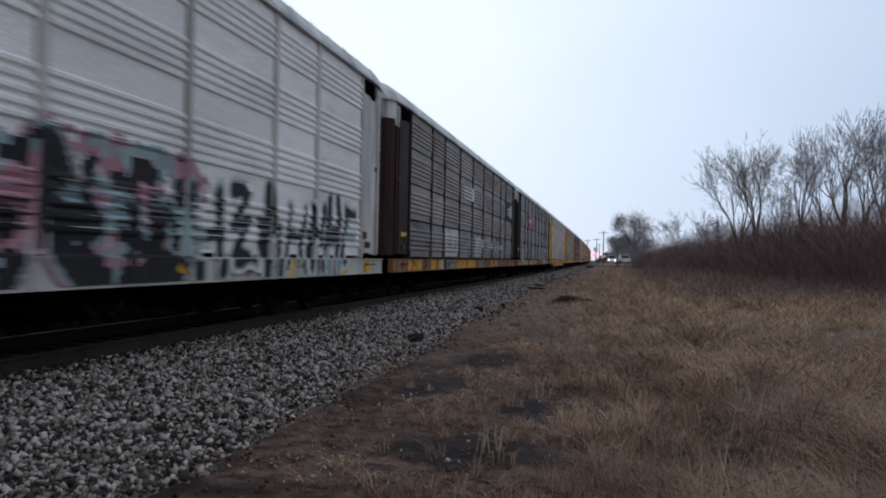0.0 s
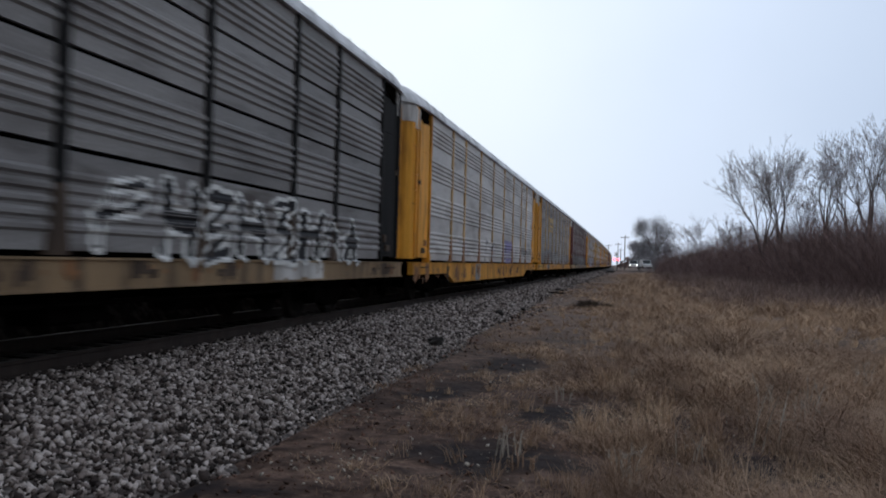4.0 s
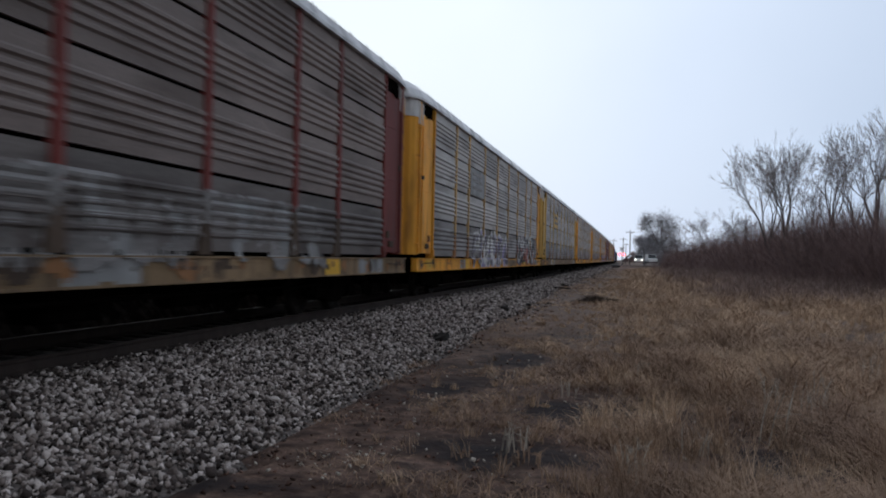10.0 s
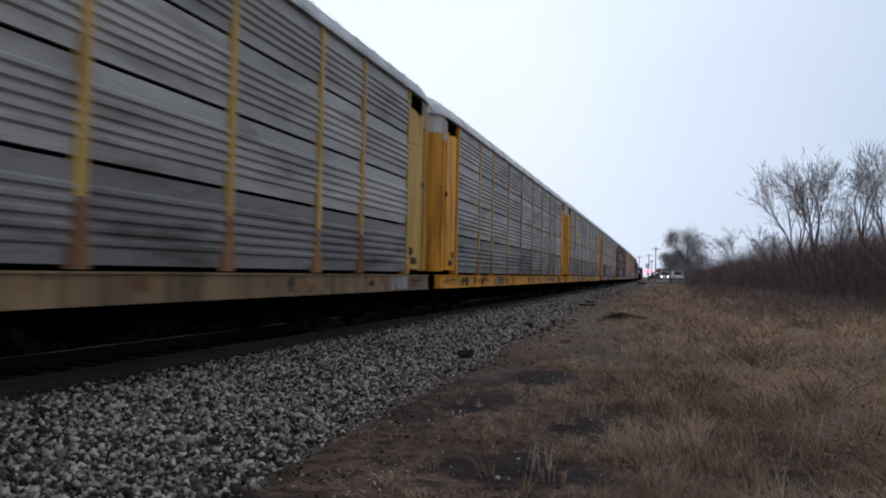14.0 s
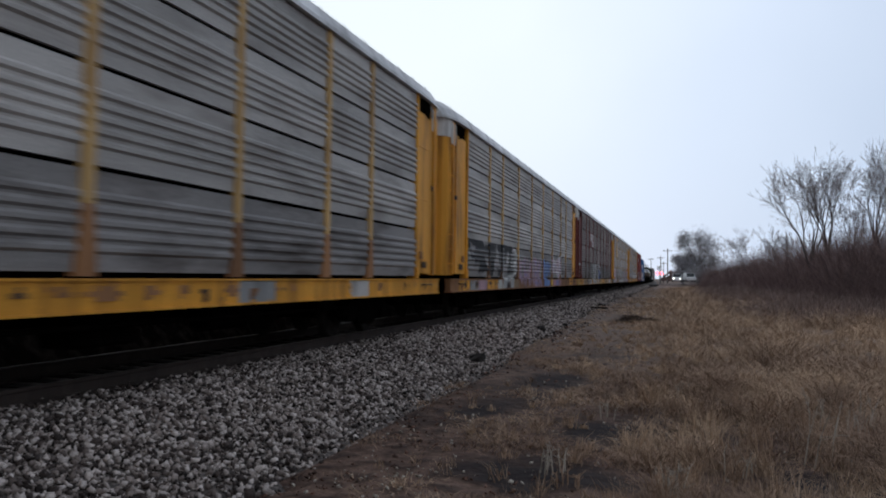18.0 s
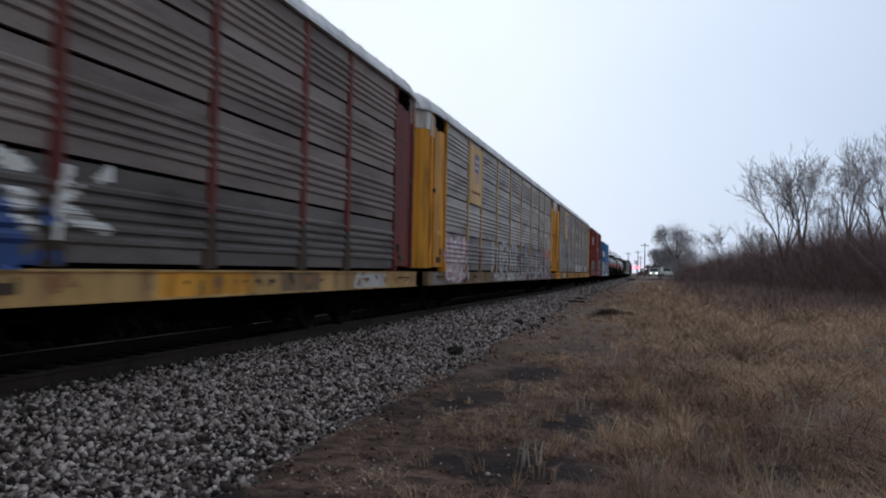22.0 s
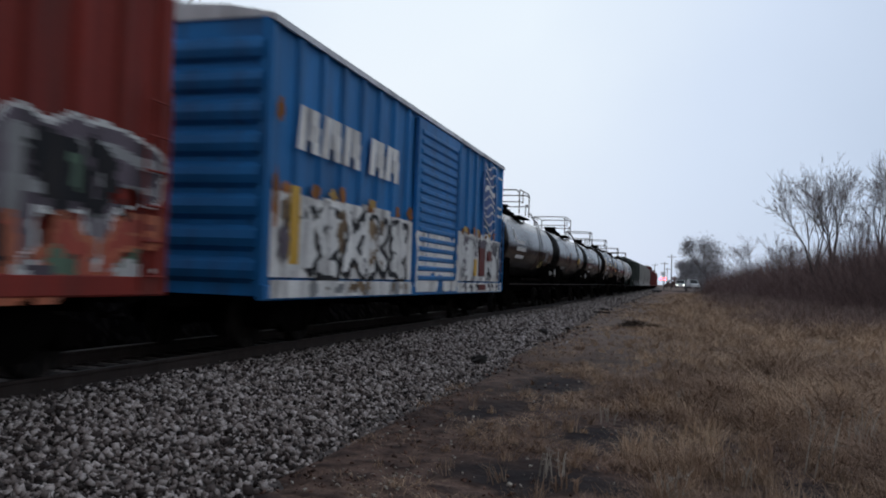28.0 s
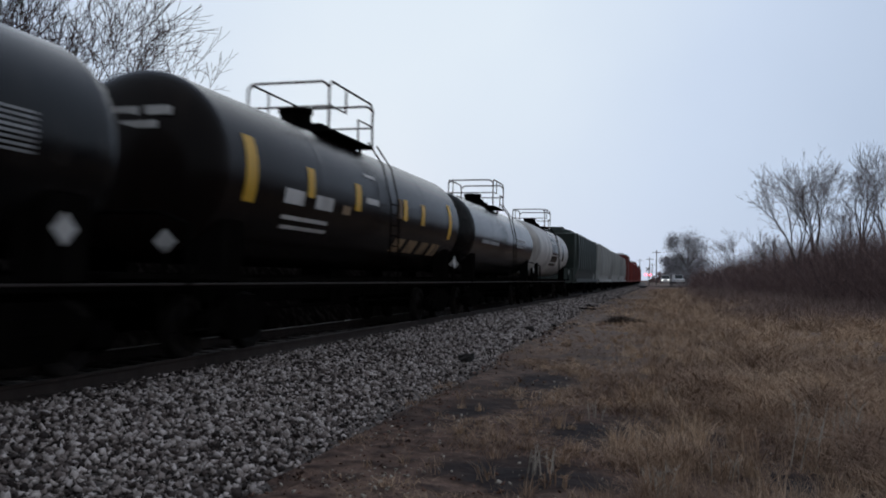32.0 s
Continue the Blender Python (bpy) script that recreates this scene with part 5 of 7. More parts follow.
def paint_mesh(name, where, seed, layers, y0, y1, z0, z1, letters, cloud=None, res=0.05):
    """Spray paint that follows the side: layers are (material, grow) from below up; where(y, z) gives the side's x."""
    rng = random.Random(seed)
    segs = strokes(rng, y0, y1, z0, z1, letters)
    pad = 0.22
    ny, nz = int((y1 - y0 + 2 * pad) / res), int((z1 - z0 + 2 * pad) / 0.035)
    ys, zs = np.linspace(y0 - pad, y1 + pad, ny + 1), np.linspace(max(z0 - pad, 0.8), z1 + pad, nz + 1)
    cy, cz = np.meshgrid((ys[1:] + ys[:-1]) / 2, (zs[1:] + zs[:-1]) / 2, indexing="ij")
    mid_y, mid_z = (ys[1:] + ys[:-1]) / 2, (zs[1:] + zs[:-1]) / 2
    cell = np.array([[noise.noise(Vector((y * 0.9, z * 0.9, seed + 7.5))) for z in mid_z] for y in mid_y])
    warp = np.array([[noise.noise(Vector((y * 1.1, z * 1.4, seed + 3.5))) for z in mid_z] for y in mid_y])
    cy, cz = cy + 0.24 * warp, cz + 0.20 * cell
    d = np.full(cy.shape, 9.0)
    for a, b, c, e, r in segs:
        dy, dz = c - a, e - b
        t = np.clip(((cy - a) * dy + (cz - b) * dz) / max(dy * dy + dz * dz, 1e-6), 0, 1)
        d = np.minimum(d, np.hypot(cy - a - t * dy, cz - b - t * dz) - r)
    gap = np.array([[noise.noise(Vector((y * 2.3, z * 2.9, seed))) for z in (zs[1:] + zs[:-1]) / 2] for y in (ys[1:] + ys[:-1]) / 2])
    level = np.full(cy.shape, -1)
    if cloud:
        inside = np.minimum(np.minimum(cy - y0, y1 - cy) * 0.7, np.minimum(cz - z0, z1 - cz)) + gap * 0.35
        level[inside > 0.02] = 0
    for i, (m, grow) in enumerate(layers):
        level[d + gap * 0.07 < grow] = i + (1 if cloud else 0)
    level[(level > 0) & (cell + warp > 0.55)] -= 1
    level[(gap > 0.42) & (cell < 0.0)] = -1
    mats = ([cloud] if cloud else []) + [m for m, g in layers]
    verts, faces, slots, index = [], [], [], {}

    def corner(i, j):
        if (i, j) not in index:
            index[i, j] = len(verts)
            verts.append((where(ys[i], zs[j]) + 0.006, ys[i], zs[j]))
        return index[i, j]

    for i, j in zip(*np.nonzero(level >= 0)):
        faces.append((corner(i, j), corner(i + 1, j), corner(i + 1, j + 1), corner(i, j + 1)))
        slots.append(int(level[i, j]))
    return raw(name, verts, faces, mats, slots)


def smears(name, where, seed, y0, y1, z0, z1, bands, fy=1.6, fz=1.0):
    """Blotches of brushed and washed paint: bands of (material, threshold), the later over the earlier."""
    ny, nz = int((y1 - y0) / 0.06), int((z1 - z0) / 0.045)
    ys, zs = np.linspace(y0, y1, ny + 1), np.linspace(z0, z1, nz + 1)
    verts, faces, slots, index = [], [], [], {}

    def corner(i, j):
        if (i, j) not in index:
            index[i, j] = len(verts)
            verts.append((where(ys[i], zs[j]) + 0.006, ys[i] + 0.02 * noise.noise(Vector((i * 0.9, j * 0.9, seed))), zs[j]))
        return index[i, j]

    for i in range(ny):
        for j in range(nz):
            y, z = ys[i], zs[j]
            edge = min(min(y - y0, y1 - y) * 2.0, min(z - z0, z1 - z) * 3.0, 0.5) - 0.25
            top = -1
            for k, (m, level) in enumerate(bands):
                n = noise.noise(Vector((y * fy, z * fz, seed + k * 9.3))) + 0.55 * noise.noise(Vector((y * fy * 2.7, z * fz * 2.7, seed + k * 5.1))) + 0.3 * noise.noise(Vector((y * fy * 7, z * fz * 6, seed + k)))
                if n + edge * 0.8 > level:
                    top = k
            if top >= 0:
                faces.append((corner(i, j), corner(i + 1, j), corner(i + 1, j + 1), corner(i, j + 1)))
                slots.append(top)
    return raw(name, verts, faces, [m for m, level in bands], slots)


def plate(car, material, y0, y1, z0, z1, x=1.552, name="sill_plate", label=""):
    return part(name, (Shape().box((x, y0, z0), (x + 0.012, y1, z1), 0.003), material), car, None, label)


def bars(car, material, y0, y1, rows, x, name="lettering", broken=0):
    """Writing that cannot be read: bars of its size."""
    rng = random.Random(int(y0 * 91) + broken)
    s = Shape()
    for z0, z1 in rows:
        y = y0
        while y < y1:
            w = min(rng.uniform(0.12, 0.3) * (1 if broken else 4), y1 - y)
            s.box((x, y, z0), (x + 0.008, y + w, z1))
            y += w + (z1 - z0) * 0.35
    return part(name, (s, material), car)


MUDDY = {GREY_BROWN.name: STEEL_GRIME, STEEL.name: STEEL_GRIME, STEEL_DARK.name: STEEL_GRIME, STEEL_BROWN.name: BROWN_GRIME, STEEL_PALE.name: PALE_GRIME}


def rack(k, label, sheet, frame_paint, sill_paint, patches, seams=True, deep=False, group="auto racks of the train"):
    car = thing("auto_rack_car", label, "railcar", group)
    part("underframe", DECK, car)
    part("roof", ROOF, car)
    tiers = list(zip(TIERS, TIERS[1:]))
    for side in (0, 180):
        turn = Matrix.Rotation(radians(side), 4, "Z")
        for w, e in zip(BAYS, EDGES):
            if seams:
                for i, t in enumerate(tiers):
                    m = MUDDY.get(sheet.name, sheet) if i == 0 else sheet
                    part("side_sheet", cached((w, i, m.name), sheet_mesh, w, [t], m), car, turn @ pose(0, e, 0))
            else:
                part("side_sheet", cached((w, sheet.name), sheet_mesh, w, tiers, sheet), car, turn @ pose(0, e, 0))
        for e in EDGES[1:-1]:
            part("post", cached(("post", frame_paint.name), post_mesh, FADED_POST if frame_paint is YELLOW else frame_paint, RUSTY_SILL if frame_paint in (YELLOW, PALE_YELLOW) else None if frame_paint is WHITE_PAINT else FOOT_GRIME), car, turn @ pose(0, e, 0))
        part("side_sill", cached(("sill", sill_paint.name, deep), sill_mesh, sill_paint, deep), car, turn)
        for y in (11.98, -11.98):
            part("corner_post", cached(("corner", frame_paint.name), post_corner, frame_paint), car, turn @ (pose(0, y, 0) if y > 0 else Matrix.Translation((0, y, 0)) @ Matrix.Diagonal((1, -1, 1, 1))))
    for sy in (-1, 1):
        for sx in (-1, 1):
            at = Matrix.Translation((0, sy * 11.98, 0)) @ Matrix.Diagonal((sx, sy, 1, 1))
            leaf = part("end_door", cached(("door", frame_paint.name), door_mesh, frame_paint), car, at)
            part("door_top", cached("door_top", door_hood), leaf, None, "chalky white door top")
            for bar in STIFFENERS:
                part("stiffener", cached(("stiffener", bar, frame_paint.name), stiffener, frame_paint, *bar), leaf)
            for i in range(9):
                part("rung", cached(("rung", frame_paint.name), lambda: door_rung().mesh("rung", frame_paint)), leaf, pose(0, 0, 1.5 + i * 0.38))
            leaf = part("flush_leaf", cached(("leaf", frame_paint.name), flush_leaf, frame_paint), car, at)
            part("leaf_head", cached("leaf_head", leaf_shadow_gap), leaf, None, "black bar as the slot's shade, with handle")
            part("latch", cached("latch", lambda: latch_mesh(3.18, 1.14, 0.12, 0.12).mesh("latch", FOOT_GRIME)), leaf, None, "dark latch")
            part("lock_box", cached(("lock_box", frame_paint is YELLOW), lambda: latch_mesh(1.56, 0.34, 0.17, 0.17).mesh("lock_box", RUSTY_SILL if frame_paint is YELLOW else FOOT_GRIME)), leaf, None, "small lock box")
            part("lock_bar", cached("lock_bar", lambda: latch_mesh(1.36, 0.50, 0.30, 0.14).mesh("lock_bar", FOOT_GRIME)), leaf, None, "rust-brown lock bar")
    rng = random.Random(k + 50)
    for y, w, m in patches:
        low = (0.50 if deep and abs(y) < 8 else 0.775)
        part("sill_patch", smears("sill_patch", lambda a, b: 1.541, y * 3.7 + k, y - 0.06, y + w + 0.06, low, 1.085, [(m, -0.62), (FOOT_GRIME, 0.62)], 2.6, 2.2), car)
    if k > -2:
        part("sill_grime", smears("sill_grime", lambda a, b: 1.545, k * 5.3, -13.7, 13.7, 0.52 if deep else 0.775, 1.085, [(RUSTY_SILL, 0.50 if sill_paint is YELLOW else 0.42), (FOOT_GRIME, 0.68 if deep else 0.54)], 1.7, 1.1), car, None, "rust and road grime")
    for sy in (-1, 1):
        for sx in (-1, 1):
            for dy in (13.22, 13.46):
                hook = cached(("hook", sx, sy, dy), lambda: Shape().rod([(sx * 1.2, sy * dy, 5.32), (sx * 1.42, sy * dy, 5.25), (sx * 1.485, sy * (dy + 0.03), 5.10), (sx * 1.47, sy * (dy + 0.04), 4.62)], 0.035, 7).mesh("roof_bracket", HOOD))
                part("roof_bracket", hook, car)
            part("step", cached(("step", sx, sy), lambda: Shape().rod([(sx * 1.50, sy * 12.55, 0.85), (sx * 1.50, sy * 12.58, 0.42), (sx * 1.50, sy * 12.98, 0.42), (sx * 1.50, sy * 13.0, 0.85)], 0.022).mesh("step", UNDER)), car)
            part("hand_hold", cached(("hold", sx, sy), lambda: Shape().rod([(sx * 1.54, sy * 12.35, 0.98), (sx * 1.62, sy * 12.38, 0.98), (sx * 1.62, sy * 12.95, 0.98), (sx * 1.54, sy * 12.98, 0.98)], 0.016).mesh("hand_hold", FOOT_GRIME)), car)
    running_gear(car, 10.05, 14.3)
    CARS.append((car, 22.32 + 11.98 + PITCH * k))
    return car


def patch_row(seed, palette, gap=0.35):
    """Patches of paint along a sill, uneven in length."""
    rng = random.Random(seed)
    y, out = -13.2, []
    while y < 13.0:
        w = min(rng.choice((0.5, 0.8, 1.3, 2.2)), 13.2 - y)
        if rng.random() > gap:
            out.append((y, w - 0.05, rng.choice(palette)))
        y += w
    return out


def end_label(car, material, z=1.72, h=0.12, w=0.55):
    """A small plate on the flush leaf of the end door."""
    part("end_plate", (Shape().box((1.494, -12.85, z), (1.504, -12.85 + w, z + h), 0.003), material), car)


def sign(car, bay, z0, z1, back, name="sign_panel", label=""):
    y0, y1 = EDGES[bay] + 0.08, EDGES[bay + 1] - 0.08
    part(name, (Shape().box((SIDE + 0.042, y0, z0), (SIDE + 0.054, y1, z1), 0.004), back), car, None, label)
    return y0, y1


def slanted_bars(car, material, cells, x, name="emblem_bar"):
    """Flat shapes of an emblem: cells of (y0, y1, z0, z1, lean)."""
    for y0, y1, z0, z1, lean in cells:
        v = [(xx, y, z) for xx in (x, x + 0.007) for y, z in ((y0, z0), (y1, z0), (y1 + lean, z1), (y0 + lean, z1))]
        s = Shape().add(v, [(3, 2, 1, 0), (4, 5, 6, 7), (0, 1, 5, 4), (1, 2, 6, 5), (2, 3, 7, 6), (3, 0, 4, 7)])
        part(name, (s, material), car)


def shield_sign(car, bay, w=0.33, low=3.88, mid=4.30, z0=3.27):
    """A tall yellow panel with a faded blue-over-red emblem."""
    y0, y1 = sign(car, bay, z0, 5.10, SIGN_YELLOW, label="tall yellow panel with a faded blue and red emblem")
    m = (y0 + y1) / 2 + 0.06
    x = SIDE + 0.056
    s = Shape()
    s.add([(x, m - w, mid), (x, m + w, mid), (x, m + w, 4.83), (x, m + 0.1, 4.88), (x, m - 0.1, 4.88), (x, m - w, 4.83)], [(0, 1, 2, 3, 4, 5)], 0)
    s.add([(x, m - w, low + 0.25), (x, m - w * 0.75, low + 0.09), (x, m, low), (x, m + w * 0.75, low + 0.09), (x, m + w, low + 0.25), (x, m + w, mid), (x, m - w, mid)], [(0, 1, 2, 3, 4, 5, 6)], 1)
    for i in range(2):
        s.box((x, m - w * 0.8, mid + 0.1 + i * 0.2), (x + 0.004, m + w * 0.8, mid + 0.19 + i * 0.2), 0, 2)
    part("emblem", (s, [SIGN_BLUE, SIGN_ROSE, WHITE_PAINT]), car)
    bars(car, RUSTY_SILL, y0 + 0.25, y1 - 0.35, [(low - 0.28, low - 0.20)], x, "lettering", 5)


def build_racks():
    flat = side_x
    warm = [BRIGHT, TAN, YELLOW, GREY_PATCH, WHITE_PAINT, DARK_BROWN]
    rack(-2, "pale grey auto rack car with white posts and ribbed sides", SHEET_WHITE, WHITE_PAINT, GREY_PATCH, [], seams=False)
    # white rack with large graffiti
    c = rack(-1, "dirty white auto rack car with large pink, black and teal graffiti", SHEET_WHITE, WHITE_PAINT, WHITE_PAINT, [(y, 0.42, BRIGHT) for y in (-7.3, -2.0, 3.9, 7.7, 10.6, 12.3)], seams=False)
    part("graffiti", paint_mesh("graffiti", flat, 11, [(PINK, 0.10), (TEAL, 0.05), (SPRAY_BLACK, -0.02)], -9.5, 4.5, 0.95, 2.35, 7), c, None, "pink, black and teal spray paint")
    part("graffiti", smears("graffiti", lambda y, z: flat(y, z) + 0.004, 13, -9.5, 5.2, 1.0, 2.5, [(PINK, 0.38), (TEAL, 0.42)], 1.3, 1.6), c, None, "pink and teal spray paint")
    part("graffiti", smears("graffiti", lambda y, z: flat(y, z) + 0.008, 14, -9.0, 4.4, 1.1, 2.3, [(SPRAY_BLACK, 0.28)], 1.1, 0.9), c, None, "black spray paint")
    part("graffiti", paint_mesh("graffiti", flat, 12, [(SPRAY_WHITE, 0.05), (TEAL, -0.02), (SPRAY_BLACK, -0.06)], 4.4, 11.8, 0.85, 2.25, 7), c, None, "black and white spray paint")
    # grey rack with dark brown ends, a white emblem and pale patches
    c = rack(0, "grey auto rack car with dark brown ends and white emblem", GREY_BROWN, DARK_BROWN, RUSTY_SILL, [(-12.1, 1.8, YELLOW), (-10.3, 0.3, DARK_BROWN), (-10.0, 0.7, TAN), (-9.3, 1.6, YELLOW), (-7.7, 0.4, WHITE_PAINT), (-7.2, 0.5, DARK_BROWN), (-6.7, 1.6, GREY_PATCH), (-5.1, 4.5, YELLOW), (0.4, 1.2, GREY_PATCH), (4.0, 2.0, YELLOW)])
    slanted_bars(c, SPRAY_WHITE, [(-3.85 + i * 0.1, -1.6 + i * 0.05, 3.86 - i * 0.14, 3.94 - i * 0.14, 0.03) for i in range(4)] + [(-1.75, -1.25, 3.5, 3.95, 0.0)], SIDE + 0.045)
    for a, b, z in ((EDGES[2] + 0.12, EDGES[3] - 0.12, 2.18), (-0.6, EDGES[5] - 0.2, 2.1)):
        part("pale_patch", smears("pale_patch", flat, 5, a, b, 1.22, z, [(WHITE_PAINT, -0.35)], 1.8, 2.2), c, None, "worn white paint patch")
    part("pale_patch", smears("pale_patch", flat, 6, 1.0, 8.5, 1.2, 2.15, [(WHITE_PAINT, 0.42)], 2.2, 2.6), c, None, "scuffed white paint")
    sign(c, 8, 3.28, 4.24, DARK_BROWN)
    slanted_bars(c, SPRAY_WHITE, [(EDGES[8] + 0.5, EDGES[8] + 1.5, 3.5 + i * 0.15, 3.58 + i * 0.15, 0.05) for i in range(3)] + [(EDGES[8] + 1.6, EDGES[8] + 2.2, 3.4, 4.1, 0.0)], SIDE + 0.058)
    end_label(c, BRIGHT)
    # grey rack with black ends and a red square sign
    c = rack(1, "grey auto rack car with black ends and a red sign", STEEL_DARK, BLACK_PAINT, TAN, [(-12.4, 1.0, BRIGHT), (-11.4, 1.2, SPRAY_GREEN), (-10.2, 0.9, WHITE_PAINT), (-8.7, 0.9, BRIGHT), (-7.7, 0.7, WHITE_PAINT), (-6.9, 0.5, DARK_BROWN), (-6.2, 1.0, GREY_PATCH), (-5.0, 4.5, BRIGHT), (6.5, 2.0, WHITE_PAINT)])
    y0, y1 = sign(c, 2, 3.28, 4.23, SIGN_RED, label="red sign panel with white marks")
    bars(c, SPRAY_WHITE, y0 + 0.55, y1 - 0.45, [(3.68, 3.90)], SIDE + 0.056, "emblem", 1)
    part("graffiti", paint_mesh("graffiti", flat, 21, [(SPRAY_GREEN, 0.0), (STEEL_PALE, -0.06)], -11.6, -8.7, 0.95, 1.75, 3), c, None, "faint green spray paint")
    part("graffiti", paint_mesh("graffiti", flat, 22, [(SPRAY_WHITE, -0.02), (SPRAY_BLACK, -0.09)], 1.9, 10.6, 1.15, 1.95, 8), c, None, "white spray paint")
    end_label(c, BRIGHT, 1.72)
    # silver rack with yellow posts and a deep yellow sill
    c = rack(2, "silver auto rack car with yellow posts and a deep yellow sill", STEEL_PALE, YELLOW, YELLOW, [(-5.0, 0.9, GREY_PATCH)], seams=False, deep=True)
    part("graffiti", paint_mesh("graffiti", lambda y, z: flat(y, z) + 0.004, 31, [(STEEL_PALE, -0.04), (SPRAY_BLACK, -0.12)], -3.1, -1.1, 1.2, 2.0, 2), c, None, "grey and black spray paint")
    part("graffiti", smears("graffiti", flat, 32, 1.85, 4.2, 1.12, 2.15, [(PURPLE, -0.28), (DUSKY, 0.42)], 1.6, 1.8), c, None, "lilac spray paint")
    part("graffiti", paint_mesh("graffiti", flat, 33, [(STEEL_GRIME, -0.05)], 7.3, 11.6, 1.55, 1.8, 5), c, None, "faint dark spray paint")
    # silver rack with yellow frame, emblem panel
    c = rack(3, "brownish grey auto rack car with yellow frame and yellow emblem panel", GREY_BROWN, YELLOW, YELLOW, [(-12.7, 2.0, BRIGHT), (-10.7, 0.5, DARK_BROWN), (-8.0, 0.4, WHITE_PAINT), (-7.5, 0.5, DARK_BROWN), (-6.9, 0.8, GREY_PATCH), (-6.1, 0.4, BRIGHT), (4.6, 1.6, TAN)], seams=False)
    y0, y1 = EDGES[2] + 0.1, EDGES[3] - 0.1
    slanted_bars(c, PALE_YELLOW, [(y0, y1, 3.34 + i * 0.16, 3.45 + i * 0.16, 0) for i in range(6)], SIDE + 0.045)
    bars(c, STEEL_DARK, y0 + 0.5, y1 - 0.6, [(3.52, 3.60), (3.86, 3.98)], SIDE + 0.056, "emblem", 3)
    end_label(c, TAN)
    part("grime", smears("grime", flat, 123, -11.8, 11.8, 1.2, 2.1, [(STEEL_GRIME, 0.12)], 2.0, 0.8), c, None, "brown splashed grime")
    part("graffiti", paint_mesh("graffiti", lambda y, z: flat(y, z) + 0.004, 34, [(STEEL, -0.03)], -3.0, 8.0, 1.2, 1.8, 9), c, None, "faded grey spray paint")
    # brown rack
    c = rack(4, "brown-grey auto rack car with dull red ends and yellow sill patches", STEEL_BROWN, MAROON, TAN, [(-12.8, 0.9, BRIGHT), (-11.7, 1.0, TAN), (-10.6, 0.8, WHITE_PAINT), (-9.7, 1.2, BRIGHT), (-8.4, 0.9, DARK_BROWN), (-7.5, 0.4, BRIGHT), (-7.0, 1.4, GREY_PATCH), (-5.5, 0.8, TAN), (-4.6, 0.5, GREY_PATCH), (-4.0, 0.9, BRIGHT), (-2.9, 3.2, TAN), (1.6, 1.2, GREY_PATCH), (4.0, 2.4, TAN), (8.6, 0.6, BRIGHT), (10.4, 1.5, GREY_PATCH)])
    part("graffiti", smears("graffiti", flat, 41, -3.5, 8.5, 0.9, 2.0, [(STEEL_GRIME, 0.15), (GREY_PATCH, 0.55)], 1.6, 1.3), c, None, "faded pale spray paint")
    end_label(c, SPRAY_WHITE, 1.95)
    end_label(c, BRIGHT, 1.78)
    # grey rack with yellow frame and long white graffiti
    c = rack(5, "grey auto rack car with yellow frame and white and violet graffiti", STEEL, YELLOW, YELLOW, [(-12.8, 0.6, BRIGHT), (-8.4, 0.7, GREY_PATCH), (-7.5, 0.4, BRIGHT), (1.5, 2.4, TAN), (11.4, 0.7, GREY_PATCH)])
    plate(c, GREY_PATCH, EDGES[2] + 0.15, EDGES[3] - 0.15, 3.30, 4.20, SIDE + 0.042, "sign_panel", "faded grey sign panel")
    bars(c, STEEL_DARK, EDGES[2] + 0.5, EDGES[3] - 0.7, [(3.5, 3.6), (3.75, 3.85), (3.98, 4.08)], SIDE + 0.056)
    part("graffiti", paint_mesh("graffiti", flat, 51, [(SPRAY_WHITE, 0.03), (PURPLE, -0.07)], -6.4, 1.2, 0.85, 2.0, 6), c, None, "white and violet spray paint")
    part("graffiti", smears("graffiti", lambda y, z: flat(y, z) + 0.005, 55, -6.6, 1.4, 0.85, 2.0, [(STEEL_GRIME, 0.12), (DUSKY, 0.32), (SPRAY_WHITE, 0.5)], 1.5, 0.9), c, None, "dark and pale smeared paint")
    up = lambda k: (lambda y, z: flat(y, z) + 0.004 * k)
    part("graffiti", smears("graffiti", up(0), 52, 3.9, 11.2, 0.82, 2.25, [(DUSKY, -0.1), (SPRAY_BLACK, 0.1)], 1.2, 0.7), c, None, "black spray paint")
    part("graffiti", paint_mesh("graffiti", up(1), 53, [(SPRAY_WHITE, -0.05)], 4.4, 10.4, 1.35, 2.35, 6), c, None, "white spray paint")
    part("graffiti", smears("graffiti", up(2), 54, 4.2, 11.0, 0.85, 1.7, [(SPRAY_BLACK, 0.25), (SPRAY_RED, 0.55), (SPRAY_WHITE, 0.5)], 1.6, 1.2), c, None, "black, red and white spray paint")
    plate(c, BRIGHT, 6.1, 6.7, 0.84, 0.98, 1.592, "sill_plate")
    # grey rack with pale yellow frame and a lettered yellow sign
    c = rack(6, "sooty grey auto rack car with pale yellow frame and lettered sign", STEEL, PALE_YELLOW, TAN, [(-12.4, 1.6, YELLOW), (-11.7, 0.8, TAN), (-10.9, 0.4, DARK_BROWN), (-10.5, 1.9, TAN), (-8.5, 0.8, WHITE_PAINT), (-7.6, 0.4, BRIGHT), (-7.0, 1.3, GREY_PATCH), (6.0, 1.5, TAN), (11.0, 1.0, GREY_PATCH)])
    y0, y1 = sign(c, 2, 3.28, 4.23, PALE_YELLOW, label="pale yellow sign panel with dark marks")
    bars(c, STEEL_DARK, y0 + 0.45, y1 - 0.45, [(3.52, 3.68), (3.86, 4.06)], SIDE + 0.056, "emblem", 2)
    end_label(c, TAN, 1.9, 0.22, 0.45)
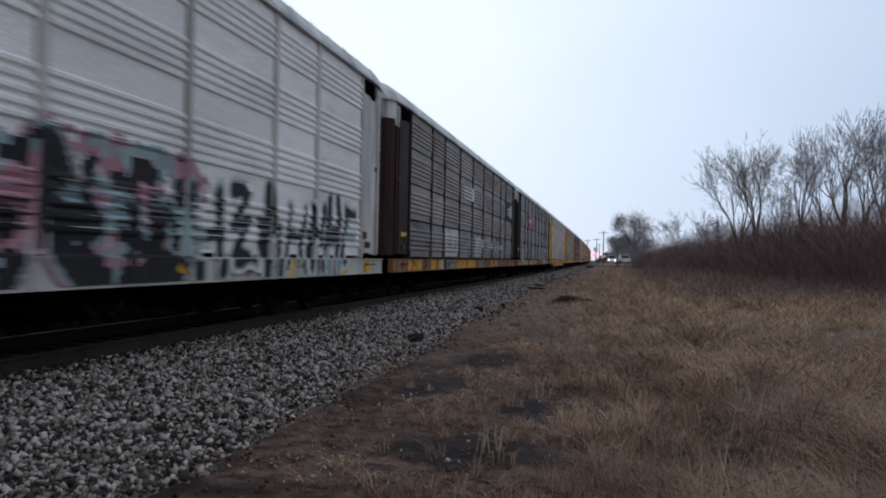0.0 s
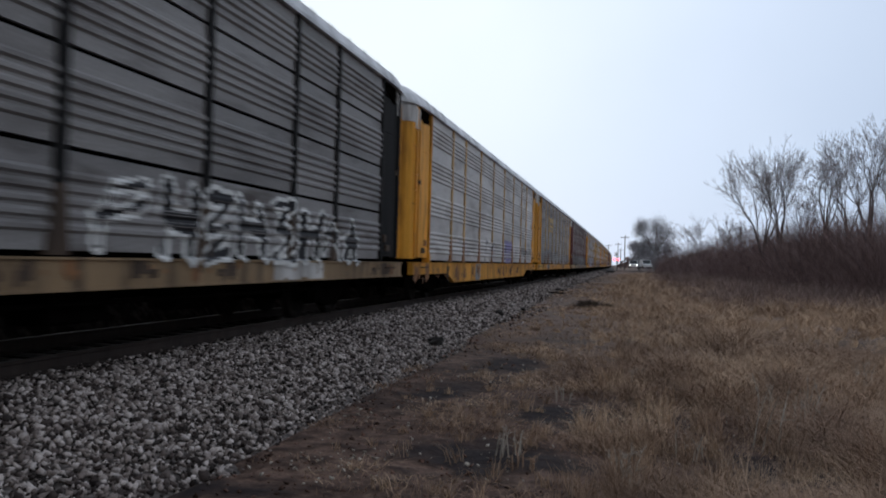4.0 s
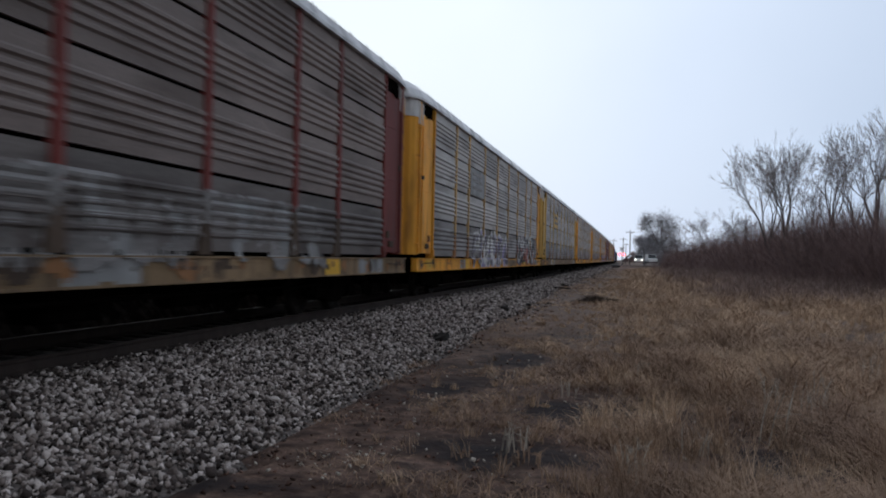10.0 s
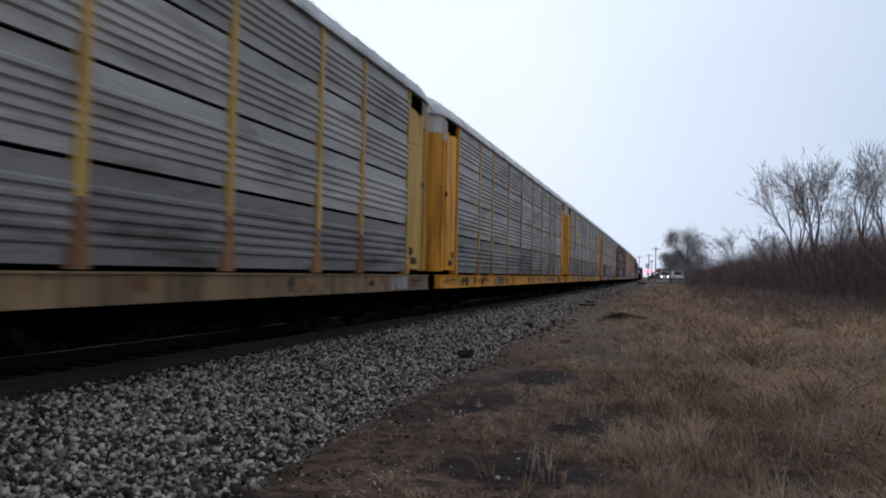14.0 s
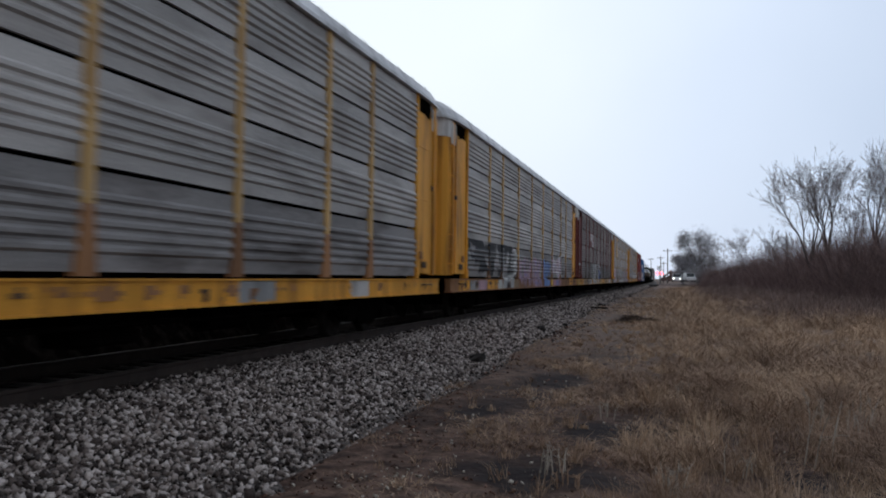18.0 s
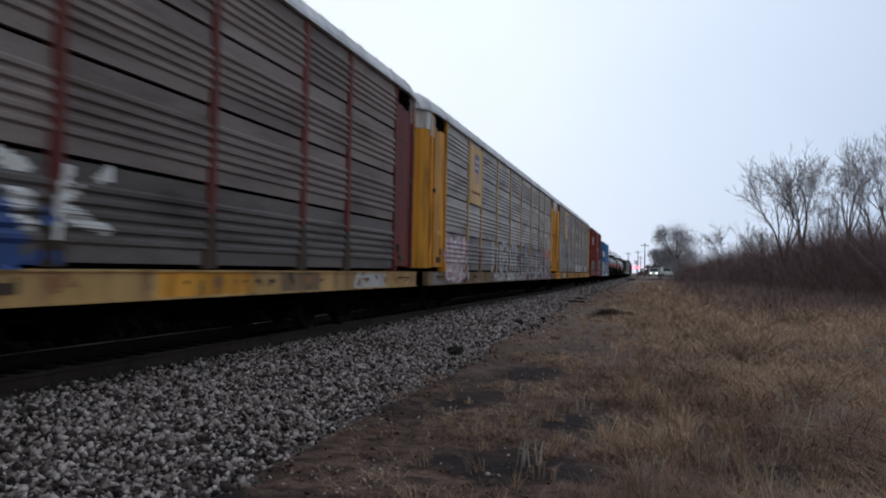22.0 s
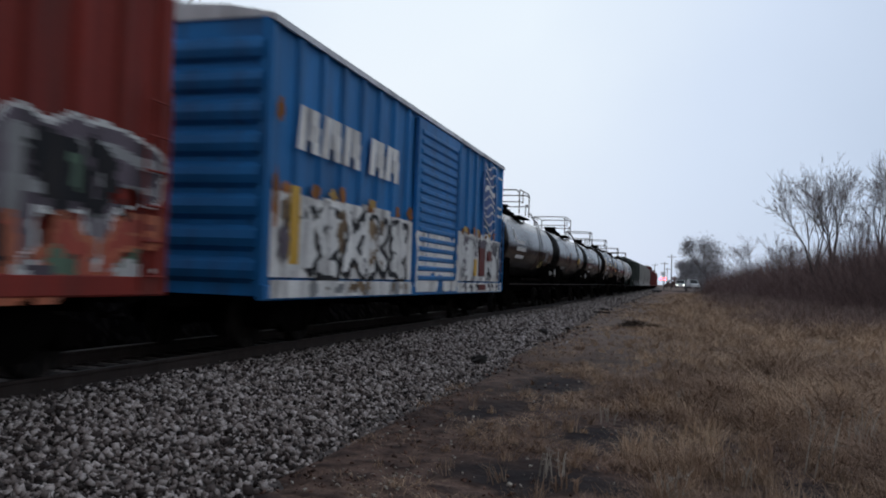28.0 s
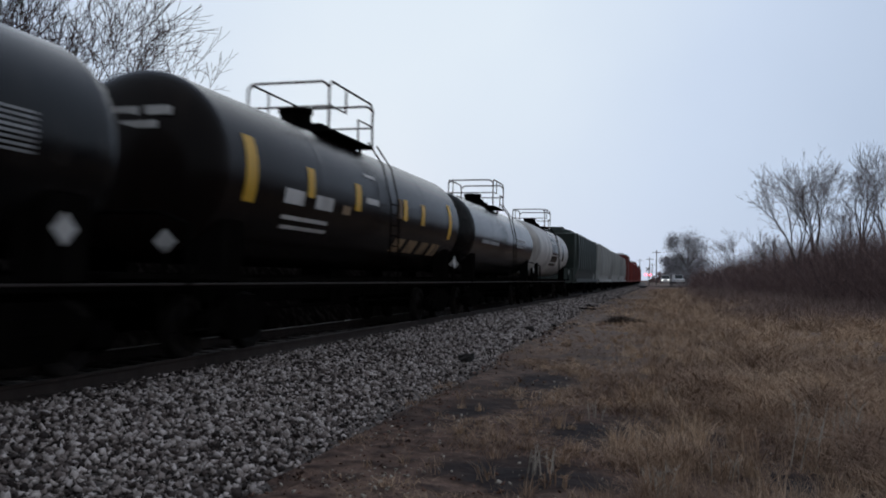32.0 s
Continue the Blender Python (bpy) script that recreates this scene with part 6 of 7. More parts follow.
    # grey racks with yellow frames
    c = rack(7, "grey auto rack car with yellow frame and yellow sill", STEEL, YELLOW, YELLOW, [(-6.2, 1.2, TAN), (3.0, 0.8, GREY_PATCH), (7.0, 1.3, GREY_PATCH), (10.6, 0.6, DARK_BROWN)])
    c = rack(8, "grey auto rack car with yellow frame and tall emblem panel", STEEL, YELLOW, YELLOW, [(-12.7, 1.9, BRIGHT), (-10.8, 0.5, TAN), (-8.6, 1.0, WHITE_PAINT), (-7.5, 0.5, DARK_BROWN), (-6.9, 1.2, GREY_PATCH), (4.4, 0.9, GREY_PATCH), (8.2, 0.8, WHITE_PAINT)])
    shield_sign(c, 1)
    end_label(c, BRIGHT, 2.38, 0.2)
    # grey rack with long purple graffiti
    c = rack(9, "grey auto rack car with yellow frame and blue and lilac graffiti", STEEL, YELLOW, RUSTY_SILL, [(-12.9, 1.2, YELLOW), (-11.7, 1.0, GREY_PATCH), (-10.6, 1.1, SPRAY_PINKISH), (-9.4, 1.4, YELLOW), (-7.9, 0.6, WHITE_PAINT), (-7.2, 1.6, DARK_BROWN), (-5.4, 1.1, TAN), (10.6, 1.4, YELLOW)])
    part("grime", smears("grime", flat, 95, -11.9, -5.2, 1.2, 2.25, [(STEEL_GRIME, -0.2), (SPRAY_BLACK, 0.05)], 1.0, 1.2), c, None, "sooty black grime")
    part("graffiti", paint_mesh("graffiti", flat, 91, [(SPRAY_WHITE, 0.0), (GREY_PATCH, -0.08)], -7.4, -4.5, 0.85, 2.0, 2), c, None, "grey and white spray paint")
    part("graffiti", paint_mesh("graffiti", flat, 92, [(SPRAY_PINKISH, -0.02), (PURPLE, -0.12)], -4.2, 1.0, 0.85, 1.85, 5), c, None, "pink and lilac spray paint")
    part("graffiti", paint_mesh("graffiti", flat, 93, [(DEEP_BLUE, -0.05)], 1.4, 3.6, 1.15, 1.9, 3, cloud=SKY_BLUE), c, None, "washed sky-blue spray paint")
    part("graffiti", paint_mesh("graffiti", flat, 94, [(SPRAY_WHITE, 0.0), (PURPLE, -0.07)], 4.2, 7.4, 1.32, 2.05, 4, cloud=SPRAY_PINKISH), c, None, "pale lilac spray paint")
    for a, b, m in ((1.6, 3.2, SKY_BLUE), (3.7, 4.2, BRIGHT), (4.3, 5.2, PINK), (5.3, 6.2, PURPLE), (6.3, 7.0, PINK)):
        plate(c, m, a, b, 0.80, 1.07, 1.572, "spray_patch")
    # brown rack with a white striped emblem
    c = rack(10, "brown-grey auto rack car with red-brown frame and striped white emblem", STEEL_BROWN, MAROON, FADED_POST, [(-13.3, 0.5, BRIGHT), (-12.7, 1.7, YELLOW), (-10.4, 0.4, WHITE_PAINT), (-10.0, 1.5, TAN), (-8.3, 0.3, DARK_BROWN), (-8.0, 0.8, GREY_PATCH), (-7.0, 1.5, WHITE_PAINT), (-5.4, 1.6, YELLOW), (3.2, 2.2, YELLOW), (6.4, 1.4, TAN), (9.6, 1.8, WHITE_PAINT)])
    y0, y1 = sign(c, 2, 3.28, 4.23, MAROON, label="red-brown sign panel with white stripes")
    slanted_bars(c, SPRAY_WHITE, [(y0 + 0.2, y0 + 1.9 + 0.1 * i, 4.08 - i * 0.13, 4.15 - i * 0.13, 0.0) for i in range(4)] + [(y0 + 1.2, y0 + 2.5, 3.58 - i * 0.12, 3.65 - i * 0.12, 0.0) for i in range(3)] + [(y0 + 1.6, y0 + 2.3, 3.8, 4.1, 0.0)], SIDE + 0.056)
    part("graffiti", paint_mesh("graffiti", flat, 101, [(SPRAY_WHITE, -0.01), (GREY_PATCH, -0.1)], -4.8, -0.3, 0.85, 2.05, 4), c, None, "white and green spray paint")
    part("graffiti", paint_mesh("graffiti", flat, 102, [(SPRAY_WHITE, -0.08)], 0.2, 2.4, 1.5, 2.1, 2), c, None, "white spray paint")
    part("graffiti", smears("graffiti", lambda y, z: flat(y, z) + 0.004, 103, -0.2, 1.5, 1.1, 1.8, [(DEEP_BLUE, 0.1)], 2.0, 1.5), c, None, "dark blue spray paint")
    end_label(c, SPRAY_WHITE, 1.95)
    # grey rack with shield panel, pink graffiti at one end, white along the rest
    c = rack(11, "grey auto rack car with yellow frame, pink and white graffiti", STEEL, YELLOW, TAN, patch_row(25, [GREY_PATCH, TAN, WHITE_PAINT], 0.35))
    shield_sign(c, 1)
    part("graffiti", paint_mesh("graffiti", flat, 111, [(SPRAY_WHITE, -0.03), (SPRAY_PINKISH, -0.1)], -12.0, -9.1, 0.9, 2.15, 3, cloud=SPRAY_PINKISH), c, None, "washed-out pink spray paint")
    part("graffiti", paint_mesh("graffiti", flat, 112, [(SPRAY_WHITE, -0.02), (GREY_PATCH, -0.09)], -5.2, 0.6, 0.85, 2.15, 6), c, None, "white spray paint")
    part("graffiti", paint_mesh("graffiti", flat, 113, [(SPRAY_WHITE, -0.03), (SPRAY_PINKISH, -0.09)], 1.2, 7.6, 0.85, 1.9, 6), c, None, "white and pink spray paint")
    part("graffiti", paint_mesh("graffiti", flat, 114, [(SPRAY_PINKISH, -0.02), (PURPLE, -0.1)], 7.8, 11.6, 0.85, 1.9, 4), c, None, "pink and violet spray paint")
    part("graffiti", smears("graffiti", lambda y, z: flat(y, z) + 0.008, 115, 0.6, 11.8, 0.85, 1.95, [(DUSKY, 0.22), (SPRAY_GREEN, 0.4), (SPRAY_PINKISH, 0.55), (GREY_PATCH, 0.35)], 1.2, 2.6), c, None, "dusky, green and pink smeared paint")
    part("graffiti", smears("graffiti", lambda y, z: flat(y, z) + 0.011, 116, 8.4, 11.8, 1.75, 2.4, [(ORANGE, 0.05), (SPRAY_PINKISH, 0.5)], 1.5, 3.0), c, None, "orange smeared paint")
    part("graffiti", smears("graffiti", lambda y, z: flat(y, z) + 0.012, 117, 2.0, 9.0, 1.9, 2.4, [(PURPLE, 0.25), (SPRAY_GREEN, 0.5)], 1.2, 3.0), c, None, "violet and green smeared paint")
    for a, b in ((10.9, 11.9), (5.3, 5.9)):
        part("sill_patch", smears("sill_patch", lambda y, z: 1.552, a, a, b, 0.78, 1.085, [(YELLOW, -0.5)], 2.0, 2.0), c)
    end_label(c, BRIGHT, 2.1)
    # last rack, smooth sheets with no seams
    c = rack(12, "brownish grey auto rack car with yellow frame and tall emblem panel", GREY_BROWN, YELLOW, YELLOW, [(-11.9, 0.5, BRIGHT), (-11.4, 1.0, TAN), (-10.3, 0.8, WHITE_PAINT), (-8.7, 0.4, BRIGHT), (-7.5, 0.9, DARK_BROWN), (-6.5, 0.9, GREY_PATCH), (-5.5, 0.5, BRIGHT), (1.0, 2.0, TAN), (6.6, 1.2, GREY_PATCH)], seams=False)
    shield_sign(c, 1, 0.55, 3.55, 4.33)
    part("grime", smears("grime", flat, 121, -11.85, -5.5, 1.2, 3.6, [(PALE_GRIME, 0.0), (STEEL_GRIME, 0.35)], 1.4, 0.5), c, None, "brown splashed grime")
    part("grime", smears("grime", flat, 122, -5.5, 11.8, 1.2, 2.2, [(PALE_GRIME, 0.05), (STEEL_GRIME, 0.45)], 1.8, 0.7), c, None, "brown splashed grime")
    for a, b in ((4, 5), (5, 6), (7, 8)):
        plate(c, WHITE_PAINT, EDGES[a] + 0.12, EDGES[b] - 0.35, 1.20, 1.68, SIDE + 0.042, "pale_patch")
    end_label(c, BRIGHT, 1.95)


build_racks()


# ---- box cars ----
def boxcar(mid, half, top, low, paint, label, ribs, door, rib_side=True):
    car = thing("box_car", label, "railcar", "freight cars of the train")
    s = Shape()
    s.box((-1.46, -half + 0.04, low), (1.46, half - 0.04, top - 0.02), 0.02)
    part("body", (s, paint), car)
    s = Shape()
    ring = [(-1.56, top - 0.10), (-1.56, top), (-0.8, top + 0.16), (0, top + 0.22), (0.8, top + 0.16), (1.56, top), (1.56, top - 0.10), (1.4, top - 0.04), (-1.4, top - 0.04)]
    s.prism(ring, -half, half)
    for i in range(15):
        y = -half + 0.5 + i * (2 * half - 1) / 14
        s.box((-1.0, y - 0.04, top + 0.13), (1.0, y + 0.04, top + 0.25), 0.02)
    part("roof", (s, ROOF_STEEL), car)
    for sx in (-1, 1):
        for i in range(ribs):
            y = -half + 0.12 + i * (2 * half - 0.24) / (ribs - 1)
            if door[0] < y < door[1]:
                continue
            s = Shape()
            s.upright([(sx * 1.45, y - 0.12), (sx * 1.53, y - 0.06), (sx * 1.53, y + 0.06), (sx * 1.45, y + 0.12)], low + 0.02, top - 0.08)
            part("side_rib", (s, paint), car)
        s = Shape()
        x0, x1 = sorted((sx * 1.44, sx * 1.57))
        s.box((x0, -half, low - 0.06), (x1, half, low + 0.16), 0.02)
        part("side_sill", (s, paint), car)
        s = Shape()
        x0, x1 = sorted((sx * 1.50, sx * 1.58))
        s.box((x0, door[0], low + 0.12), (x1, door[1], top - 0.16), 0.01)
        d = part("sliding_door", (s, paint), car)
        n = 16
        s = Shape()
        for i in range(n):
            z = low + 0.25 + i * (top - low - 0.55) / n
            s.add([(sx * 1.575, y, z + dz) for y in (door[0] + 0.2, door[1] - 0.2) for dz in (0.0, 0.14)] + [(sx * 1.62, y, z + dz) for y in (door[0] + 0.24, door[1] - 0.24) for dz in (0.04, 0.10)], [(0, 2, 6, 4), (1, 5, 7, 3), (4, 6, 7, 5), (0, 4, 5, 1), (2, 3, 7, 6)])
        part("door_ribs", (s, paint), d)
        s = Shape()
        s.rod([(sx * 1.63, door[1] - 0.3, low + 0.3), (sx * 1.63, door[1] - 0.3, top - 0.4)], 0.025)
        s.box((min(sx * 1.58, sx * 1.66), door[1] - 0.4, low + 0.8), (max(sx * 1.58, sx * 1.66), door[1] - 0.2, low + 0.95))
        part("lock_rod", (s, paint), d)
        s = Shape()
        for y in (half - 0.1, half - 0.5):
            s.rod([(sx * 1.60, y, low), (sx * 1.60, y, low + 2.2)], 0.018)
        for i in range(6):
            s.rod([(sx * 1.60, half - 0.5, low + 0.15 + i * 0.38), (sx * 1.60, half - 0.1, low + 0.15 + i * 0.38)], 0.015)
        part("ladder", (s, paint), car)
    for sy in (-1, 1):
        s = Shape()
        x = 1.42
        prof = [(0.0, low)]
        n = 8
        for i in range(n):
            z = low + 0.15 + i * (top - low - 0.4) / n
            h = (top - low - 0.4) / n
            prof += [(0.0, z), (0.10, z + h * 0.2), (0.13, z + h * 0.45), (0.10, z + h * 0.7), (0.0, z + h * 0.92)]
        prof.append((0.0, top - 0.1))
        v = [(xx, sy * (half - 0.06 + d), z) for xx in (-x, x) for d, z in prof]
        m = len(prof)
        s.add(v, [(i, i + 1, m + i + 1, m + i) for i in range(m - 1)])
        s.box((-1.5, min(sy * (half - 0.1), sy * half), low), (-1.36, max(sy * (half - 0.1), sy * half) + 0.02, top - 0.05))
        s.box((1.36, min(sy * (half - 0.1), sy * half), low), (1.5, max(sy * (half - 0.1), sy * half) + 0.02, top - 0.05))
        part("corrugated_end", (s, paint), car)
    s = Shape()
    s.box((-0.32, -half + 0.1, 0.62), (0.32, half - 0.1, low), 0.02)
    for i in range(9):
        y = -half + 1.0 + i * (2 * half - 2) / 8
        s.box((-1.4, y - 0.07, low - 0.22), (1.4, y + 0.07, low))
    s.tube((0.8, 1.2, low - 0.25), (0.8, 2.2, low - 0.25), 0.19)
    s.rod([(1.15, -half + 2, low - 0.12), (1.15, half - 2, low - 0.16)], 0.03)
    part("underframe", (s, UNDER), car)
    running_gear(car, half - 1.9, half + 0.9)
    CARS.append((car, mid))
    return car


def blob(car, name, material, spots, x, seed, label=""):
    """Uneven patches of rust or dirt: (y, z, half width, half height)."""
    rng = random.Random(seed)
    for y, z, w, h in spots:
        n = 30
        ring = []
        for i in range(n):
            a = 6.2832 * i / n
            k = 0.85 + 0.5 * noise.noise(Vector((2.2 * math.cos(a) + y * 3.1, 2.2 * math.sin(a), z * 5.0 + seed))) + rng.uniform(-0.08, 0.08)
            ring.append((x, y + w * k * math.cos(a), z + h * k * math.sin(a)))
        part(name, (Shape().add(ring, [tuple(range(n))]), material), car, None, label)


def build_boxcars():
    c = boxcar(400.8, 8.15, 5.38, 0.92, RED_CAR, "tall oxide-red box car with many-coloured graffiti along its lower side", 26, (-0.9, 2.0))
    lay = lambda k: (lambda y, z: 1.545 + 0.004 * k)
    part("graffiti", paint_mesh("graffiti", lay(0), 200, [(SPRAY_WHITE, 0.09), (DUSKY, 0.04), (GREY_PATCH, -0.10)], 2.4, 7.9, 1.35, 2.40, 5, res=0.035), c, None, "violet-grey letters with pale edges")
    part("graffiti", paint_mesh("graffiti", lay(1), 202, [(ORANGE, 0.02), (SPRAY_RED, -0.07)], 2.5, 7.9, 0.98, 1.62, 6, res=0.035), c, None, "orange-red spray paint")
    part("graffiti", smears("graffiti", lay(2), 206, 2.2, 8.0, 1.0, 2.5, [(SPRAY_BLACK, 0.42), (SPRAY_GREEN, 0.66)], 1.6, 1.2), c, None, "black and green smeared paint")
    part("graffiti", smears("graffiti", lay(3), 207, 2.15, 8.05, 0.92, 1.25, [(SPRAY_WHITE, 0.30), (DUSKY, 0.5)], 2.2, 2.0), c, None, "white smeared paint")
    part("graffiti", paint_mesh("graffiti", lay(1), 203, [(GREY_PATCH, -0.03), (SPRAY_GREEN, -0.09)], -7.8, -1.2, 1.0, 2.2, 6), c, None, "faint green and grey spray paint")
    blob(c, "paint_dab", GREY_PATCH, [(1.2, 1.75, 0.25, 0.16), (0.2, 2.2, 0.18, 0.1), (0.6, 1.2, 0.4, 0.15), (-0.4, 3.4, 0.15, 0.08)], 1.632, 11)
    bars(c, SPRAY_WHITE, -6.9, -4.9, [(3.9, 4.0), (4.15, 4.25), (4.4, 4.5)], 1.552)
    bars(c, SPRAY_WHITE, 0.55, 1.4, [(3.36, 3.42), (3.47, 3.53), (3.58, 3.64)], 1.63)
    bars(c, SPRAY_WHITE, -0.2, 0.15, [(2.96, 3.0), (2.72, 2.76)], 1.63)
    c = boxcar(401.0 + 18.05, 7.85, 4.80, 0.82, BLUE, "faded blue box car with whitewashed graffiti along its lower half", 19, (-1.25, 2.2))
    # two words of white block letters, as plain slabs
    cells = []
    for y0, n in ((-7.0, 3), (-4.05, 2)):
        for i in range(n):
            a = y0 + i * 0.86
            cells += [(a, a + 0.28, 3.02, 3.70, 0.10), (a + 0.38, a + 0.74, 3.46, 3.70, 0.02), (a + 0.36, a + 0.76, 3.20, 3.46, 0.04), (a + 0.50, a + 0.78, 3.02, 3.20, 0.0)]
    slanted_bars(c, WHITEWASH, cells, 1.55, "letter_slab")
    # whitewash rolled over the lower side, with a dark joint above the sill
    for i, (a, b) in enumerate(((-7.7, -6.0), (-5.98, -4.3), (-4.28, -2.8), (-2.78, -1.4), (2.4, 4.6), (4.62, 6.2), (6.22, 7.7))):
        plate(c, WHITEWASH, a, b, 1.09, 2.34 + 0.05 * (i % 3), 1.537, "whitewash_area")
        plate(c, WHITEWASH, a, b, 0.79, 1.05, 1.572, "whitewash_strip")
    part("graffiti", paint_mesh("graffiti", lay(2), 211, [(SPRAY_BLACK, 0.05), (WHITEWASH, -0.075)], -7.45, -1.7, 1.22, 2.15, 5, res=0.035), c, None, "bold dark letters over whitewash")
    part("graffiti", smears("graffiti", lay(4), 215, -7.6, -1.5, 1.1, 2.35, [(WHITEWASH, 0.32), (TAN, 0.62)]), c, None, "smeared whitewash")
    part("graffiti", smears("graffiti", lay(2), 213, 2.45, 7.65, 1.1, 2.3, [(GREY_PATCH, 0.05), (DUSKY, 0.38), (SPRAY_WHITE, 0.22), (SPRAY_BLACK, 0.58)], 1.4, 1.6), c, None, "white and dark smeared paint")
    part("graffiti", smears("graffiti", lambda y, z: 1.587, 216, 2.45, 7.65, 0.8, 1.05, [(DUSKY, 0.25), (SPRAY_BLACK, 0.55)], 1.8, 1.0), c, None, "dark smeared paint")
    part("graffiti", smears("graffiti", lambda y, z: 1.587, 217, -7.65, -1.5, 0.8, 1.05, [(GREY_PATCH, 0.25), (TAN, 0.5)], 1.8, 1.0), c, None, "grey smeared paint")
    part("graffiti", paint_mesh("graffiti", lambda y, z: 1.585, 214, [(WHITEWASH, 0.2)], -1.05, 2.1, 1.05, 1.95, 3), c, None, "whitewash over the door")
    plate(c, BRIGHT, -7.15, -6.85, 1.29, 2.46, 1.562, "yellow_mark")
    plate(c, BRIGHT, 4.10, 4.38, 1.23, 1.70, 1.572, "yellow_mark")
    for y0, y1, z0, z1 in ((4.62, 5.28, 1.24, 2.04), (5.58, 6.1, 1.70, 1.98), (4.6, 5.5, 0.84, 1.0)):
        plate(c, MAROON, y0, y1, z0, z1, 1.588, "rust_patch")
    blob(c, "loop_panel", DEEP_BLUE, [(5.9, 3.5, 0.72, 1.25)], 1.552, 2)
    blob(c, "rust_patch", PALE_YELLOW, [(y + 0.3, 2.46 + 0.03 * (i % 2), 0.2, 0.11) for i, y in enumerate((-5.9, -4.1, 2.8, 4.2, 5.6))], 1.557, 14)
    blob(c, "rust_patch", RUST, [(y, 2.40 + 0.04 * (i % 3), 0.16 + 0.05 * (i % 2), 0.10 + 0.03 * (i % 3)) for i, y in enumerate((-7.3, -6.3, -5.2, -3.9, -2.4, -1.6, 2.8, 3.4, 4.1, 4.7, 5.5, 6.6))], 1.556, 4)
    blob(c, "rust_patch", RUST, [(-7.55, 3.5, 0.14, 0.2), (-7.6, 2.2, 0.12, 0.5), (7.6, 1.6, 0.12, 0.4)], 1.556, 6)
    blob(c, "dirt_patch", DUSKY, [(-7.35, 1.6, 0.2, 0.3)], 1.588, 8)
    s = Shape()
    for i in range(10):
        z = 2.38 + i * 0.235
        pts = [(1.562, 5.2 + 1.35 * (j / 5), z + 0.10 * math.sin(j * 1.25 + i)) for j in range(6)]
        for p, q in zip(pts, pts[1:]):
            k = 0.025 if i != 6 else 0.07
            s.add([(1.562, p[1], p[2] - k), (1.562, q[1], q[2] - k), (1.562, q[1], q[2] + k), (1.562, p[1], p[2] + k)], [(0, 1, 2, 3)])
    part("graffiti", (s, SPRAY_WHITE), c, None, "thin white looped spray lines")
    for i in range(9):
        blob(c, "paint_dab", SKY_BLUE, [(5.1 + 0.05 * math.sin(i), 2.5 + i * 0.25, 0.09, 0.16), (6.7 - 0.05 * math.sin(i), 2.5 + i * 0.25, 0.09, 0.16)], 1.558, 20 + i)
    bars(c, SPRAY_WHITE, 6.9, 7.5, [(3.1, 3.18), (3.35, 3.43), (4.3, 4.36)], 1.556)


build_boxcars()


